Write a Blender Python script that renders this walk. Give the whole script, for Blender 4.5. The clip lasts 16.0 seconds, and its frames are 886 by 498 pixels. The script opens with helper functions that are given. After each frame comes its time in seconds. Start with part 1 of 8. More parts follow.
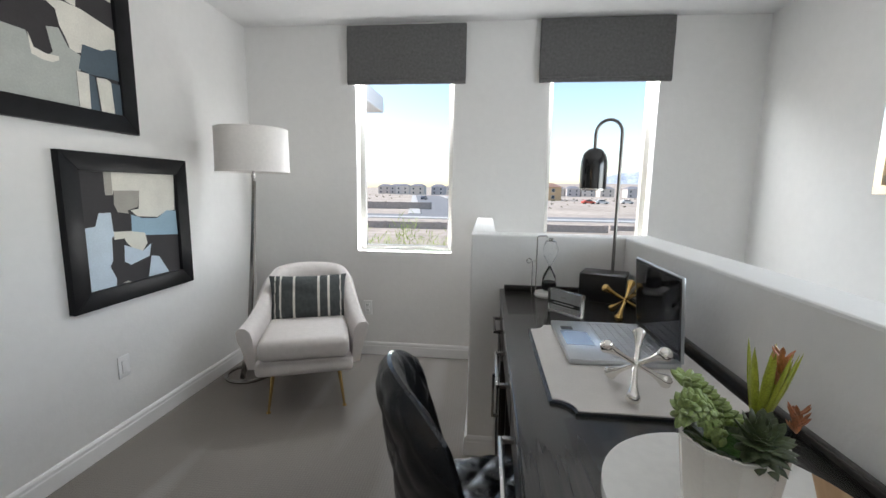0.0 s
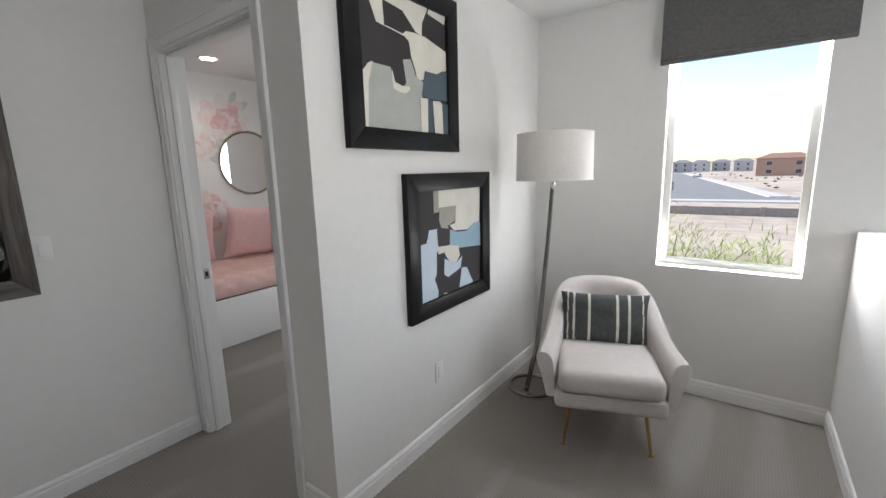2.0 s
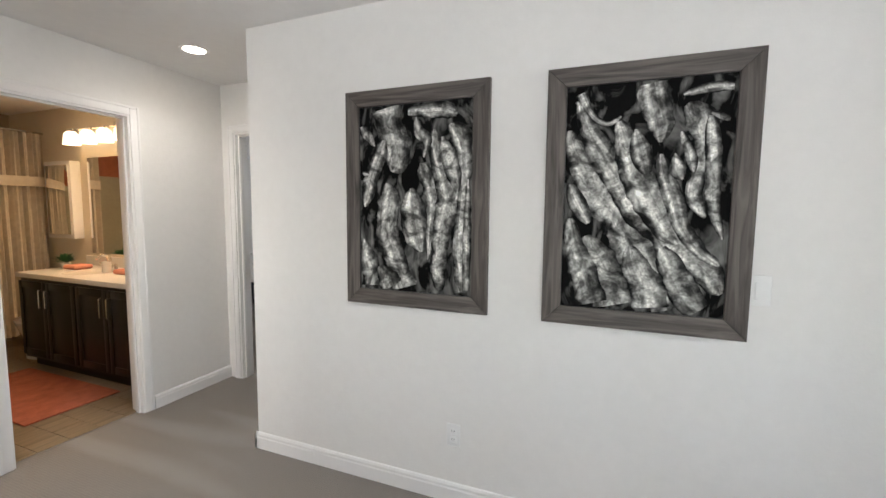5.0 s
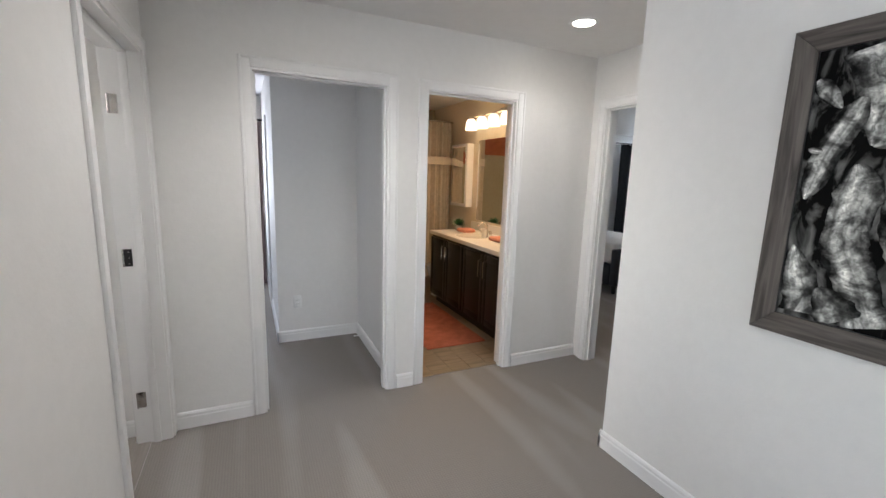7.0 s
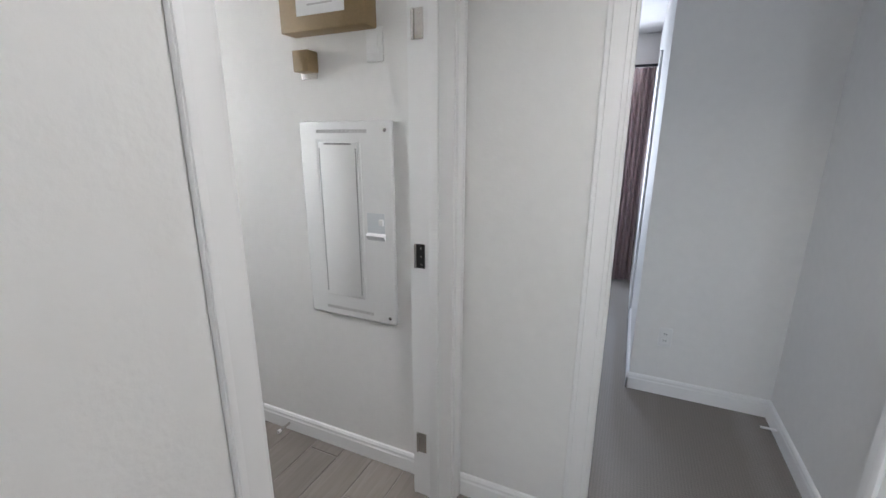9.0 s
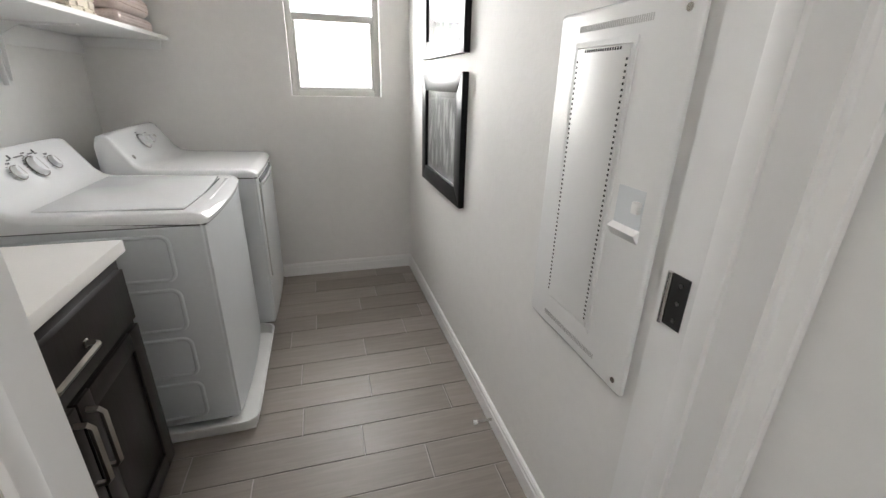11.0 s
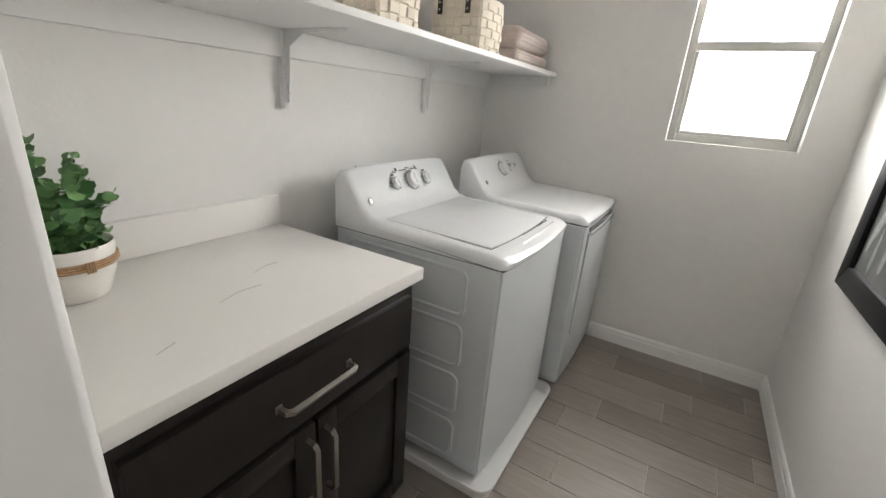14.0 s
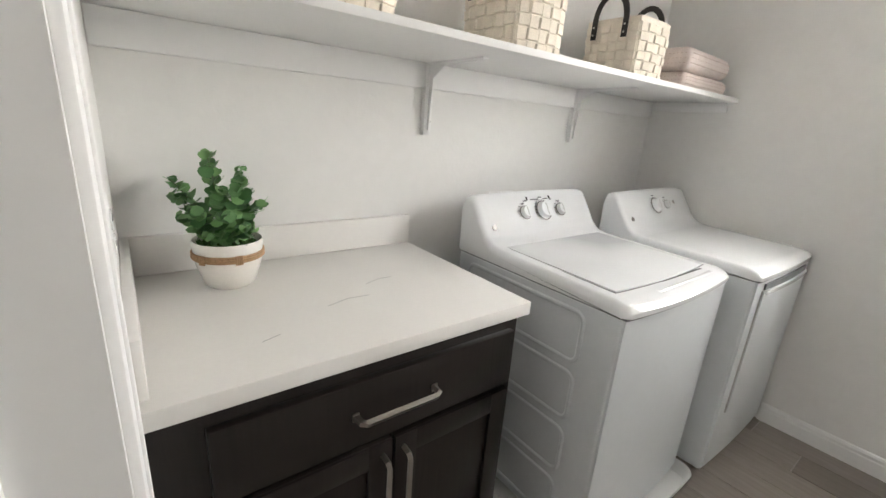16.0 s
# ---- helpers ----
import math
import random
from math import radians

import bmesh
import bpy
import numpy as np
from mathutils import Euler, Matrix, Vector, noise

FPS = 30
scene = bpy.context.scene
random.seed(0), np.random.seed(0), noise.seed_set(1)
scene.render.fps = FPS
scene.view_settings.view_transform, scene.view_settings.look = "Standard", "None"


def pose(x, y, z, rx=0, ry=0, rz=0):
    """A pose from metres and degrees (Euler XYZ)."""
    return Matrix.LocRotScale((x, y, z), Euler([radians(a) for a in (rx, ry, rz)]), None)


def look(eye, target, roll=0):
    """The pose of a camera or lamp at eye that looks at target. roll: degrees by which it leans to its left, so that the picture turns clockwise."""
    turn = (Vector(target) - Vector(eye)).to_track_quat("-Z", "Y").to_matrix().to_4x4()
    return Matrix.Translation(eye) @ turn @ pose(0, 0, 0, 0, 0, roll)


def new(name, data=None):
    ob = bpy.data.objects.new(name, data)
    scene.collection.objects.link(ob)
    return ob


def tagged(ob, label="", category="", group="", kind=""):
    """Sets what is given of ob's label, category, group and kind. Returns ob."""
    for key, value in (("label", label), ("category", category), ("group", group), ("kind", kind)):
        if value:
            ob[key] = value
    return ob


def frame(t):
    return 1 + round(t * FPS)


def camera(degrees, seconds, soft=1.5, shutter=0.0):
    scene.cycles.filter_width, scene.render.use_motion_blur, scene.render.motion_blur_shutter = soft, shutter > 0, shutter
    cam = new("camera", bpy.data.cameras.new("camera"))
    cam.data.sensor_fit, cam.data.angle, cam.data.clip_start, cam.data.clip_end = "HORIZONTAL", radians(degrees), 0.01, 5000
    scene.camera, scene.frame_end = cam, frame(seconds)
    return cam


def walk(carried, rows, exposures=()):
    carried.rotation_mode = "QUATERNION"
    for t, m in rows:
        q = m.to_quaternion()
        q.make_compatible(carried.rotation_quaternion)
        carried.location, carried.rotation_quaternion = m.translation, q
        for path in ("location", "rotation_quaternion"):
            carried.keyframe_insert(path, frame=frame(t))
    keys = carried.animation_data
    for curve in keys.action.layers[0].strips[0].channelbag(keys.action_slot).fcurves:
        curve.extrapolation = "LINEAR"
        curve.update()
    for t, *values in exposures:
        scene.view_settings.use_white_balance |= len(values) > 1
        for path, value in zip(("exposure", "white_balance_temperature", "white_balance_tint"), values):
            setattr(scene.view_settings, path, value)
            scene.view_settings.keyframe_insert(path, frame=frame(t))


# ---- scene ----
cam = camera(93.4, 16.0)
PATH = [
    (0, (-0.696, 0.92, 1.295), (-0.9, 2.889, 1.012), 0.8),
    (0.5, (-0.865, 0.919, 1.327), (-1.228, 2.857, 0.991), -0.1),
    (1, (-0.984, 0.905, 1.419), (-1.436, 2.8, 0.968), -2.4),
    (1.5, (-1.105, 0.985, 1.432), (-1.903, 2.769, 1.006), -3.0),
    (2, (-1.232, 1.073, 1.445), (-2.392, 2.662, 1.082), -1.5),
    (2.5, (-1.296, 1.103, 1.447), (-2.735, 2.457, 1.135), -0.4),
    (3, (-1.357, 1.085, 1.45), (-2.995, 2.194, 1.156), 0.3),
    (3.5, (-1.502, 1.042, 1.458), (-3.29, 1.892, 1.172), 0.5),
    (4, (-1.641, 1.019, 1.476), (-3.551, 1.549, 1.208), 0.4),
    (4.5, (-1.797, 1.012, 1.463), (-3.786, 0.927, 1.272), 0.5),
    (5, (-1.854, 0.966, 1.441), (-3.705, 0.232, 1.263), 0.5),
    (5.2, (-1.855, 0.943, 1.441), (-3.616, 0.011, 1.265), 0.3),
    (7.3, (-1.948, 0.482, 1.505), (-2.611, -1.368, 1.132), 1.6),
    (7.5, (-1.972, 0.373, 1.486), (-2.508, -1.513, 1.092), 1.4),
    (8, (-2.075, 0.038, 1.453), (-2.198, -1.909, 1.012), 1.2),
    (8.5, (-2.064, -0.324, 1.434), (-1.739, -2.242, 0.97), 0.4),
    (9, (-2.014, -0.674, 1.447), (-1.222, -2.44, 0.943), 0.2),
    (9.5, (-1.988, -0.96, 1.398), (-0.795, -2.475, 0.868), 1.5),
    (10, (-1.878, -1.179, 1.343), (-0.436, -2.39, 0.67), 3.2),
    (10.2, (-1.826, -1.246, 1.316), (-0.309, -2.319, 0.577), 3.4),
    (12.3, (-1.789, -1.541, 1.441), (0.164, -1.405, 1.032), 0.7),
    (12.5, (-1.765, -1.529, 1.43), (0.185, -1.348, 1.021), 1.1),
    (13, (-1.667, -1.521, 1.402), (0.246, -1.213, 0.907), 2.4),
    (13.5, (-1.525, -1.498, 1.389), (0.302, -0.939, 0.797), 3.6),
    (14, (-1.396, -1.463, 1.37), (0.238, -0.52, 0.708), 4.4),
    (14.5, (-1.305, -1.474, 1.35), (0.077, -0.215, 0.639), 4.7),
    (15, (-1.263, -1.496, 1.325), (-0.092, -0.035, 0.624), 3.1),
    (15.5, (-1.274, -1.523, 1.358), (-0.169, -0.007, 0.664), 3.3),
    (16, (-1.284, -1.526, 1.358), (-0.104, -0.017, 0.782), 4.2),
]
walk(cam, [(t, look(eye, target, roll)) for t, eye, target, roll in PATH], [(0.0, 1.55, 6450, 11), (2.0, 1.6, 6550, 13), (3.0, 2.08, 6650, 13), (3.5, 2.22, 6650, 13), (4.0, 2.38, 6650, 13), (4.5, 2.58, 6600, 12), (5.2, 2.72, 6550, 12), (7.5, 2.55, 6100, 12),
      (8.0, 2.55, 6000, 12), (9.0, 2.55, 5950, 11), (10.2, 2.6, 6150, 11), (12.5, 2.35, 6450, 10), (13.5, 2.4, 6450, 10), (14.2, 2.65, 6450, 10), (15.0, 2.85, 6450, 10), (16.0, 2.8, 6450, 10)])

# ---- light ----
from mathutils.geometry import tessellate_polygon

world = bpy.data.worlds.new("sky")
scene.world = world
world.use_nodes = True
SUN_ELEV, SUN_AZ = radians(30), radians(-82)
wn = world.node_tree.nodes
sky = wn.new("ShaderNodeTexSky")
sky.sky_type = 'NISHITA'
sky.sun_disc = False
sky.sun_elevation, sky.sun_rotation = SUN_ELEV, SUN_AZ
sky.air_density, sky.dust_density = 1.0, 0.8
world.node_tree.links.new(sky.outputs[0], wn["Background"].inputs[0])
wn["Background"].inputs[1].default_value = 0.105

sun = new("sun", bpy.data.lights.new("sun", 'SUN'))
sun.data.energy, sun.data.angle, sun.data.color = 2.6, radians(0.6), (1.0, 0.95, 0.88)
sun.matrix_world = look((0, 0, 0), (math.cos(SUN_ELEV) * -math.sin(SUN_AZ), -math.cos(SUN_ELEV) * math.cos(SUN_AZ), -math.sin(SUN_ELEV)))


def area(name, eye, target, w, h, power, colour=(1, 1, 1)):
    d = bpy.data.lights.new(name, 'AREA')
    d.shape, d.size, d.size_y, d.energy, d.color = 'RECTANGLE', w, h, power, colour
    ob = new(name, d)
    ob.matrix_world = look(eye, target)
    return ob


DAY = (0.92, 0.97, 1.0)
# added fill from an unseen, invented opening in the stairwell wall
area("stair_window_light", (1.15, 1.6, 1.25), (0, 1.4, 1.5), 1.5, 1.1, 12.5, DAY)
for cx, up in ((-1.312, 3.5), (0.078, 1.6)):
    area("nook_window_light", (cx, 4.065, 2.13), (cx, 3.0, 0.75), 0.66, 0.10, 6, DAY)
    area("nook_ground_light", (cx, 4.07, 0.835), (cx, 3.0, 1.75), 0.64, 0.06, up, (0.97, 0.98, 0.98))
area("laundry_window_light", (1.42, -1.572, 1.73), (0, -1.572, 1.66), 0.60, 1.0, 8, (1.0, 0.96, 0.90)).data.spread = radians(140)
area("bedroom_window_light", (-3.165, 4.46, 1.5), (-4.0, 3, 1.2), 0.72, 1.1, 6.0, DAY)
area("room_window_light", (-1.5, -5.42, 1.5), (-1.5, -4, 1.4), 1.0, 1.3, 6.5, (0.85, 0.9, 1.0))
area("primary_window_light", (-9.7, -6.0, 1.5), (-9.7, -4, 1.3), 0.9, 1.1, 20, (0.8, 0.9, 1.0))

# ---- helpers of this scene ----
def link(nt, a, b):
    nt.links.new(a, b)


def mat(name, colour, rough=0.6, metal=0.0, var=0.06, scale=6.0, bump=0.0, bscale=60.0, coat=0.0, trans=0.0, ior=1.45, emit=0.0, tint=None, detail=5.0, objvar=0.0):
    """A principled material: colour varied at two scales, with fine relief."""
    m = bpy.data.materials.new(name)
    m.use_nodes = True
    nt = m.node_tree
    n = nt.nodes
    b = n["Principled BSDF"]
    b.inputs["Roughness"].default_value = rough
    b.inputs["Metallic"].default_value = metal
    b.inputs["IOR"].default_value = ior
    b.inputs["Coat Weight"].default_value = coat
    b.inputs["Transmission Weight"].default_value = trans
    c = (*colour, 1)
    tc = n.new("ShaderNodeTexCoord")
    if var > 0:
        mix = n.new("ShaderNodeMixRGB")
        mix.blend_type = 'MIX'
        lo = tuple(v * (1 - var) for v in colour) if tint is None else tint
        mix.inputs[1].default_value = (*lo, 1)
        mix.inputs[2].default_value = tuple(min(1, v * (1 + var)) for v in colour) + (1,)
        t1 = n.new("ShaderNodeTexNoise")
        t1.inputs["Scale"].default_value, t1.inputs["Detail"].default_value = scale, detail
        t2 = n.new("ShaderNodeTexNoise")
        t2.inputs["Scale"].default_value, t2.inputs["Detail"].default_value = scale * 11, 3
        link(nt, tc.outputs["Object"], t1.inputs["Vector"])
        link(nt, tc.outputs["Object"], t2.inputs["Vector"])
        add = n.new("ShaderNodeMath")
        add.operation = 'MULTIPLY_ADD'
        link(nt, t2.outputs[0], add.inputs[0])
        add.inputs[1].default_value = 0.5
        half = n.new("ShaderNodeMath")
        half.operation = 'MULTIPLY'
        half.inputs[1].default_value = 0.5
        link(nt, t1.outputs[0], half.inputs[0])
        link(nt, half.outputs[0], add.inputs[2])
        ramp = n.new("ShaderNodeMapRange")
        ramp.inputs[1].default_value, ramp.inputs[2].default_value = 0.35, 0.65
        link(nt, add.outputs[0], ramp.inputs[0])
        out = ramp.outputs[0]
        if objvar:
            info = n.new("ShaderNodeObjectInfo")
            mo = n.new("ShaderNodeMath")
            mo.operation = 'MULTIPLY_ADD'
            mo.inputs[1].default_value = objvar
            link(nt, info.outputs["Random"], mo.inputs[0])
            link(nt, out, mo.inputs[2])
            out = mo.outputs[0]
        link(nt, out, mix.inputs[0])
        link(nt, mix.outputs[0], b.inputs["Base Color"])
    else:
        b.inputs["Base Color"].default_value = c
    if bump > 0:
        t3 = n.new("ShaderNodeTexNoise")
        t3.inputs["Scale"].default_value, t3.inputs["Detail"].default_value = bscale, 4
        link(nt, tc.outputs["Object"], t3.inputs["Vector"])
        bp = n.new("ShaderNodeBump")
        bp.inputs["Strength"].default_value, bp.inputs["Distance"].default_value = bump, 0.004
        link(nt, t3.outputs[0], bp.inputs["Height"])
        link(nt, bp.outputs[0], b.inputs["Normal"])
    if emit:
        b.inputs["Emission Color"].default_value = c
        b.inputs["Emission Strength"].default_value = emit
    return m


def wood(name, dark, light, rough=0.45, stretch=(3, 3, 40), coat=0.0, axis=2):
    """Wood with grain along one axis of the object."""
    m = mat(name, light, rough, coat=coat, var=0.0)
    nt = m.node_tree
    n = nt.nodes
    tc = n.new("ShaderNodeTexCoord")
    mp = n.new("ShaderNodeMapping")
    s = [38.0, 38.0, 38.0]
    s[axis] = 2.5
    mp.inputs["Scale"].default_value = s
    nz = n.new("ShaderNodeTexNoise")
    nz.inputs["Scale"].default_value, nz.inputs["Detail"].default_value, nz.inputs["Distortion"].default_value = 1.0, 8, 1.5
    link(nt, tc.outputs["Object"], mp.inputs[0])
    link(nt, mp.outputs[0], nz.inputs["Vector"])
    r = n.new("ShaderNodeValToRGB")
    r.color_ramp.elements[0].position, r.color_ramp.elements[0].color = 0.3, (*dark, 1)
    r.color_ramp.elements[1].position, r.color_ramp.elements[1].color = 0.7, (*light, 1)
    link(nt, nz.outputs[0], r.inputs[0])
    link(nt, r.outputs[0], n["Principled BSDF"].inputs["Base Color"])
    bp = n.new("ShaderNodeBump")
    bp.inputs["Strength"].default_value, bp.inputs["Distance"].default_value = 0.15, 0.002
    link(nt, nz.outputs[0], bp.inputs["Height"])
    link(nt, bp.outputs[0], n["Principled BSDF"].inputs["Normal"])
    return m


M_wall = mat("wall_paint", (0.78, 0.77, 0.75), 0.68, var=0.02, scale=2.0, bump=0.2, bscale=66)
M_ceil = mat("ceiling_paint", (0.80, 0.795, 0.785), 0.8, var=0.02, scale=1.5, bump=0.25, bscale=90)
M_trim = mat("trim_paint", (0.81, 0.805, 0.795), 0.5, var=0.01, scale=3)
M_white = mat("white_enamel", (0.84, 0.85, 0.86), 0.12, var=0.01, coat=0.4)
M_black = mat("black_lacquer", (0.012, 0.012, 0.013), 0.3, var=0.2, scale=20)
M_blackframe = mat("black_frame_wood", (0.010, 0.010, 0.011), 0.38, var=0.25, scale=14, bump=0.05, bscale=200)
M_chrome = mat("brushed_nickel", (0.62, 0.60, 0.57), 0.25, 1.0, var=0.05, scale=40)
M_silver = mat("polished_silver", (0.78, 0.75, 0.70), 0.14, 1.0, var=0.04, scale=30)
M_gold = mat("brass", (0.62, 0.42, 0.16), 0.25, 1.0, var=0.08, scale=30)
M_steel = mat("dark_steel", (0.22, 0.21, 0.20), 0.35, 1.0, var=0.08, scale=30)
M_cream = mat("cream_boucle", (0.64, 0.60, 0.575), 0.9, var=0.06, scale=30, bump=0.6, bscale=260)
M_charc = mat("charcoal_weave", (0.075, 0.083, 0.082), 0.95, var=0.25, scale=45, bump=0.6, bscale=300)
M_stripe = mat("cream_stripe", (0.68, 0.66, 0.60), 0.95, var=0.1, scale=60, bump=0.4, bscale=300)
M_shade = mat("grey_linen", (0.135, 0.132, 0.13), 0.95, var=0.22, scale=55, bump=0.4, bscale=350)
M_linen = mat("white_linen", (0.82, 0.79, 0.76), 0.95, var=0.04, scale=60, bump=0.2, bscale=400)
M_plate = mat("white_plastic", (0.80, 0.80, 0.79), 0.35, var=0.01)
M_dark = mat("dark_slot", (0.02, 0.02, 0.02), 0.7, var=0.1)
M_espresso = wood("espresso_wood", (0.014, 0.011, 0.010), (0.020, 0.016, 0.014), 0.34)
M_deskwood = wood("charcoal_wood", (0.022, 0.020, 0.019), (0.045, 0.041, 0.038), 0.27, coat=0.3, axis=1)
M_greyframe = wood("weathered_grey_wood", (0.040, 0.034, 0.031), (0.155, 0.135, 0.122), 0.6)
M_greyframe_h = wood("weathered_grey_wood_rail", (0.040, 0.034, 0.031), (0.155, 0.135, 0.122), 0.6, axis=0)
M_leather = mat("black_leather", (0.012, 0.014, 0.017), 0.24, var=0.2, scale=15, bump=0.25, bscale=220)
M_marble = mat("white_marble", (0.80, 0.79, 0.77), 0.15, var=0.04, scale=5)
M_quartz = mat("white_quartz", (0.80, 0.78, 0.75), 0.28, var=0.015, scale=9)
M_vein = mat("grey_vein", (0.50, 0.49, 0.48), 0.3, var=0.1)
M_vinyl = mat("window_vinyl", (0.50, 0.495, 0.465), 0.4, var=0.02)
M_pink = mat("pink_quilt", (0.72, 0.48, 0.43), 0.92, var=0.1, scale=18, bump=0.5, bscale=120)
M_pinkp = mat("pink_pillow", (0.70, 0.46, 0.45), 0.92, var=0.07, scale=25, bump=0.3, bscale=250)
M_fluff = mat("white_fluff", (0.86, 0.82, 0.78), 1.0, var=0.08, scale=40, bump=1.0, bscale=150)
M_leaf = mat("eucalyptus_leaf", (0.045, 0.13, 0.055), 0.45, var=0.45, scale=9, objvar=0.3)
M_leaf2 = mat("succulent_green", (0.26, 0.34, 0.12), 0.4, var=0.35, scale=30)
M_leaf3 = mat("succulent_dark", (0.065, 0.085, 0.04), 0.4, var=0.5, scale=25)
M_leafred = mat("bromeliad_red", (0.45, 0.18, 0.08), 0.4, var=0.4, scale=40)
M_leafyel = mat("bromeliad_yellow", (0.36, 0.40, 0.05), 0.4, var=0.35, scale=40)
M_glass = mat("clear_glass", (0.97, 0.98, 0.98), 0.0, var=0, trans=1.0, ior=1.45)
M_acryl = mat("acrylic", (0.95, 0.96, 0.96), 0.02, var=0, trans=1.0, ior=1.3)
M_mirror = mat("mirror_silver", (0.92, 0.92, 0.91), 0.01, 1.0, var=0)
M_basket = mat("cream_basket_strap", (0.80, 0.73, 0.62), 0.75, var=0.10, scale=25, bump=0.3, bscale=200)
# greyer than the white tops: shade on the machine sides is put into this colour
M_body = mat("shaded_enamel", (0.66, 0.685, 0.70), 0.28, var=0.015, scale=4)
M_panel = mat("panel_enamel", (0.80, 0.80, 0.79), 0.45, var=0.01)
M_nickel = mat("satin_nickel", (0.33, 0.305, 0.27), 0.28, 1.0, var=0.06, scale=50)
M_stitch = mat("pale_stitch", (0.60, 0.47, 0.42), 0.9, var=0.1)
M_darknickel = mat("dark_nickel", (0.27, 0.255, 0.24), 0.25, 1.0, var=0.08, scale=40)
M_towel = mat("blush_towel", (0.76, 0.66, 0.62), 0.95, var=0.08, scale=50, bump=0.7, bscale=200)
M_leatherstrap = mat("dark_leather_strap", (0.025, 0.02, 0.018), 0.5, var=0.2, scale=30)
M_box = mat("kraft_box", (0.28, 0.20, 0.10), 0.6, var=0.08, scale=12)
M_ceramic = mat("white_ceramic", (0.80, 0.77, 0.72), 0.25, var=0.03, scale=15)
M_rope = mat("jute_rope", (0.42, 0.27, 0.15), 0.9, var=0.3, scale=120)
M_soil = mat("moss", (0.05, 0.11, 0.02), 1.0, var=0.6, scale=60, bump=1.0, bscale=150)
M_pane = mat("window_glass", (1, 1, 1), 0.0, var=0, trans=1.0, ior=1.02)
M_lamp = mat("lit_lens", (1.0, 0.9, 0.75), 0.5, var=0, emit=8)
M_bulb = mat("lit_frosted_shade", (1.0, 0.80, 0.52), 0.5, var=0, emit=0.45)


def carpet():
    """Patterned loop carpet: small diamonds, fine pile, and soft vacuum strokes."""
    m = mat("grey_carpet", (0.27, 0.245, 0.225), 0.95, var=0.0)
    nt = m.node_tree
    n = nt.nodes
    b = n["Principled BSDF"]
    tc = n.new("ShaderNodeTexCoord")

    def math2(op, a, c):
        q = n.new("ShaderNodeMath")
        q.operation = op
        for k, v in enumerate((a, c)):
            if isinstance(v, (int, float)):
                q.inputs[k].default_value = v
            else:
                link(nt, v, q.inputs[k])
        return q.outputs[0]
    wob = n.new("ShaderNodeTexNoise")
    wob.inputs["Scale"].default_value, wob.inputs["Detail"].default_value = 9, 2
    link(nt, tc.outputs["Object"], wob.inputs["Vector"])
    sep = n.new("ShaderNodeSeparateXYZ")
    link(nt, tc.outputs["Object"], sep.inputs[0])
    jit = math2('MULTIPLY', wob.outputs[0], 0.02)
    k = 2 * math.pi / 0.027
    u = math2('ADD', math2('ADD', sep.outputs[0], sep.outputs[1]), jit)
    v = math2('SUBTRACT', math2('SUBTRACT', sep.outputs[0], sep.outputs[1]), jit)
    loops = math2('MULTIPLY', math2('SINE', math2('MULTIPLY', u, k), 0), math2('SINE', math2('MULTIPLY', v, k), 0))
    fine = n.new("ShaderNodeTexNoise")
    fine.inputs["Scale"].default_value, fine.inputs["Detail"].default_value = 240, 3
    link(nt, tc.outputs["Object"], fine.inputs["Vector"])
    height = math2('ADD', math2('MULTIPLY', loops, 0.13), fine.outputs[0])
    # strokes: soft fans laid by a vacuum cleaner
    mp = n.new("ShaderNodeMapping")
    mp.inputs["Rotation"].default_value = (0, 0, 0.25)
    mp.inputs["Scale"].default_value = (4.2, 0.55, 1)
    link(nt, tc.outputs["Object"], mp.inputs[0])
    st = n.new("ShaderNodeTexNoise")
    st.inputs["Scale"].default_value, st.inputs["Detail"].default_value, st.inputs["Distortion"].default_value = 1.0, 0.0, 0.25
    link(nt, mp.outputs[0], st.inputs["Vector"])
    big = n.new("ShaderNodeTexNoise")
    big.inputs["Scale"].default_value, big.inputs["Detail"].default_value = 1.3, 4
    link(nt, tc.outputs["Object"], big.inputs["Vector"])
    sm = math2('ADD', math2('MULTIPLY', st.outputs[0], 0.8), math2('MULTIPLY', big.outputs[0], 0.2))
    r = n.new("ShaderNodeValToRGB")
    r.color_ramp.elements[0].position, r.color_ramp.elements[0].color = 0.55, (0.245, 0.222, 0.203, 1)
    r.color_ramp.elements[1].position, r.color_ramp.elements[1].color = 0.66, (0.300, 0.278, 0.258, 1)
    link(nt, sm, r.inputs[0])
    mr = n.new("ShaderNodeMapRange")
    mr.inputs[1].default_value, mr.inputs[2].default_value, mr.inputs[3].default_value, mr.inputs[4].default_value = 0.15, 0.85, 0.74, 1.24
    link(nt, height, mr.inputs[0])
    mul = n.new("ShaderNodeMixRGB")
    mul.blend_type = 'MULTIPLY'
    mul.inputs[0].default_value = 1
    link(nt, r.outputs[0], mul.inputs[1])
    link(nt, mr.outputs[0], mul.inputs[2])
    link(nt, mul.outputs[0], b.inputs["Base Color"])
    bp = n.new("ShaderNodeBump")
    bp.inputs["Strength"].default_value, bp.inputs["Distance"].default_value = 0.7, 0.006
    link(nt, height, bp.inputs["Height"])
    link(nt, bp.outputs[0], b.inputs["Normal"])
    return m


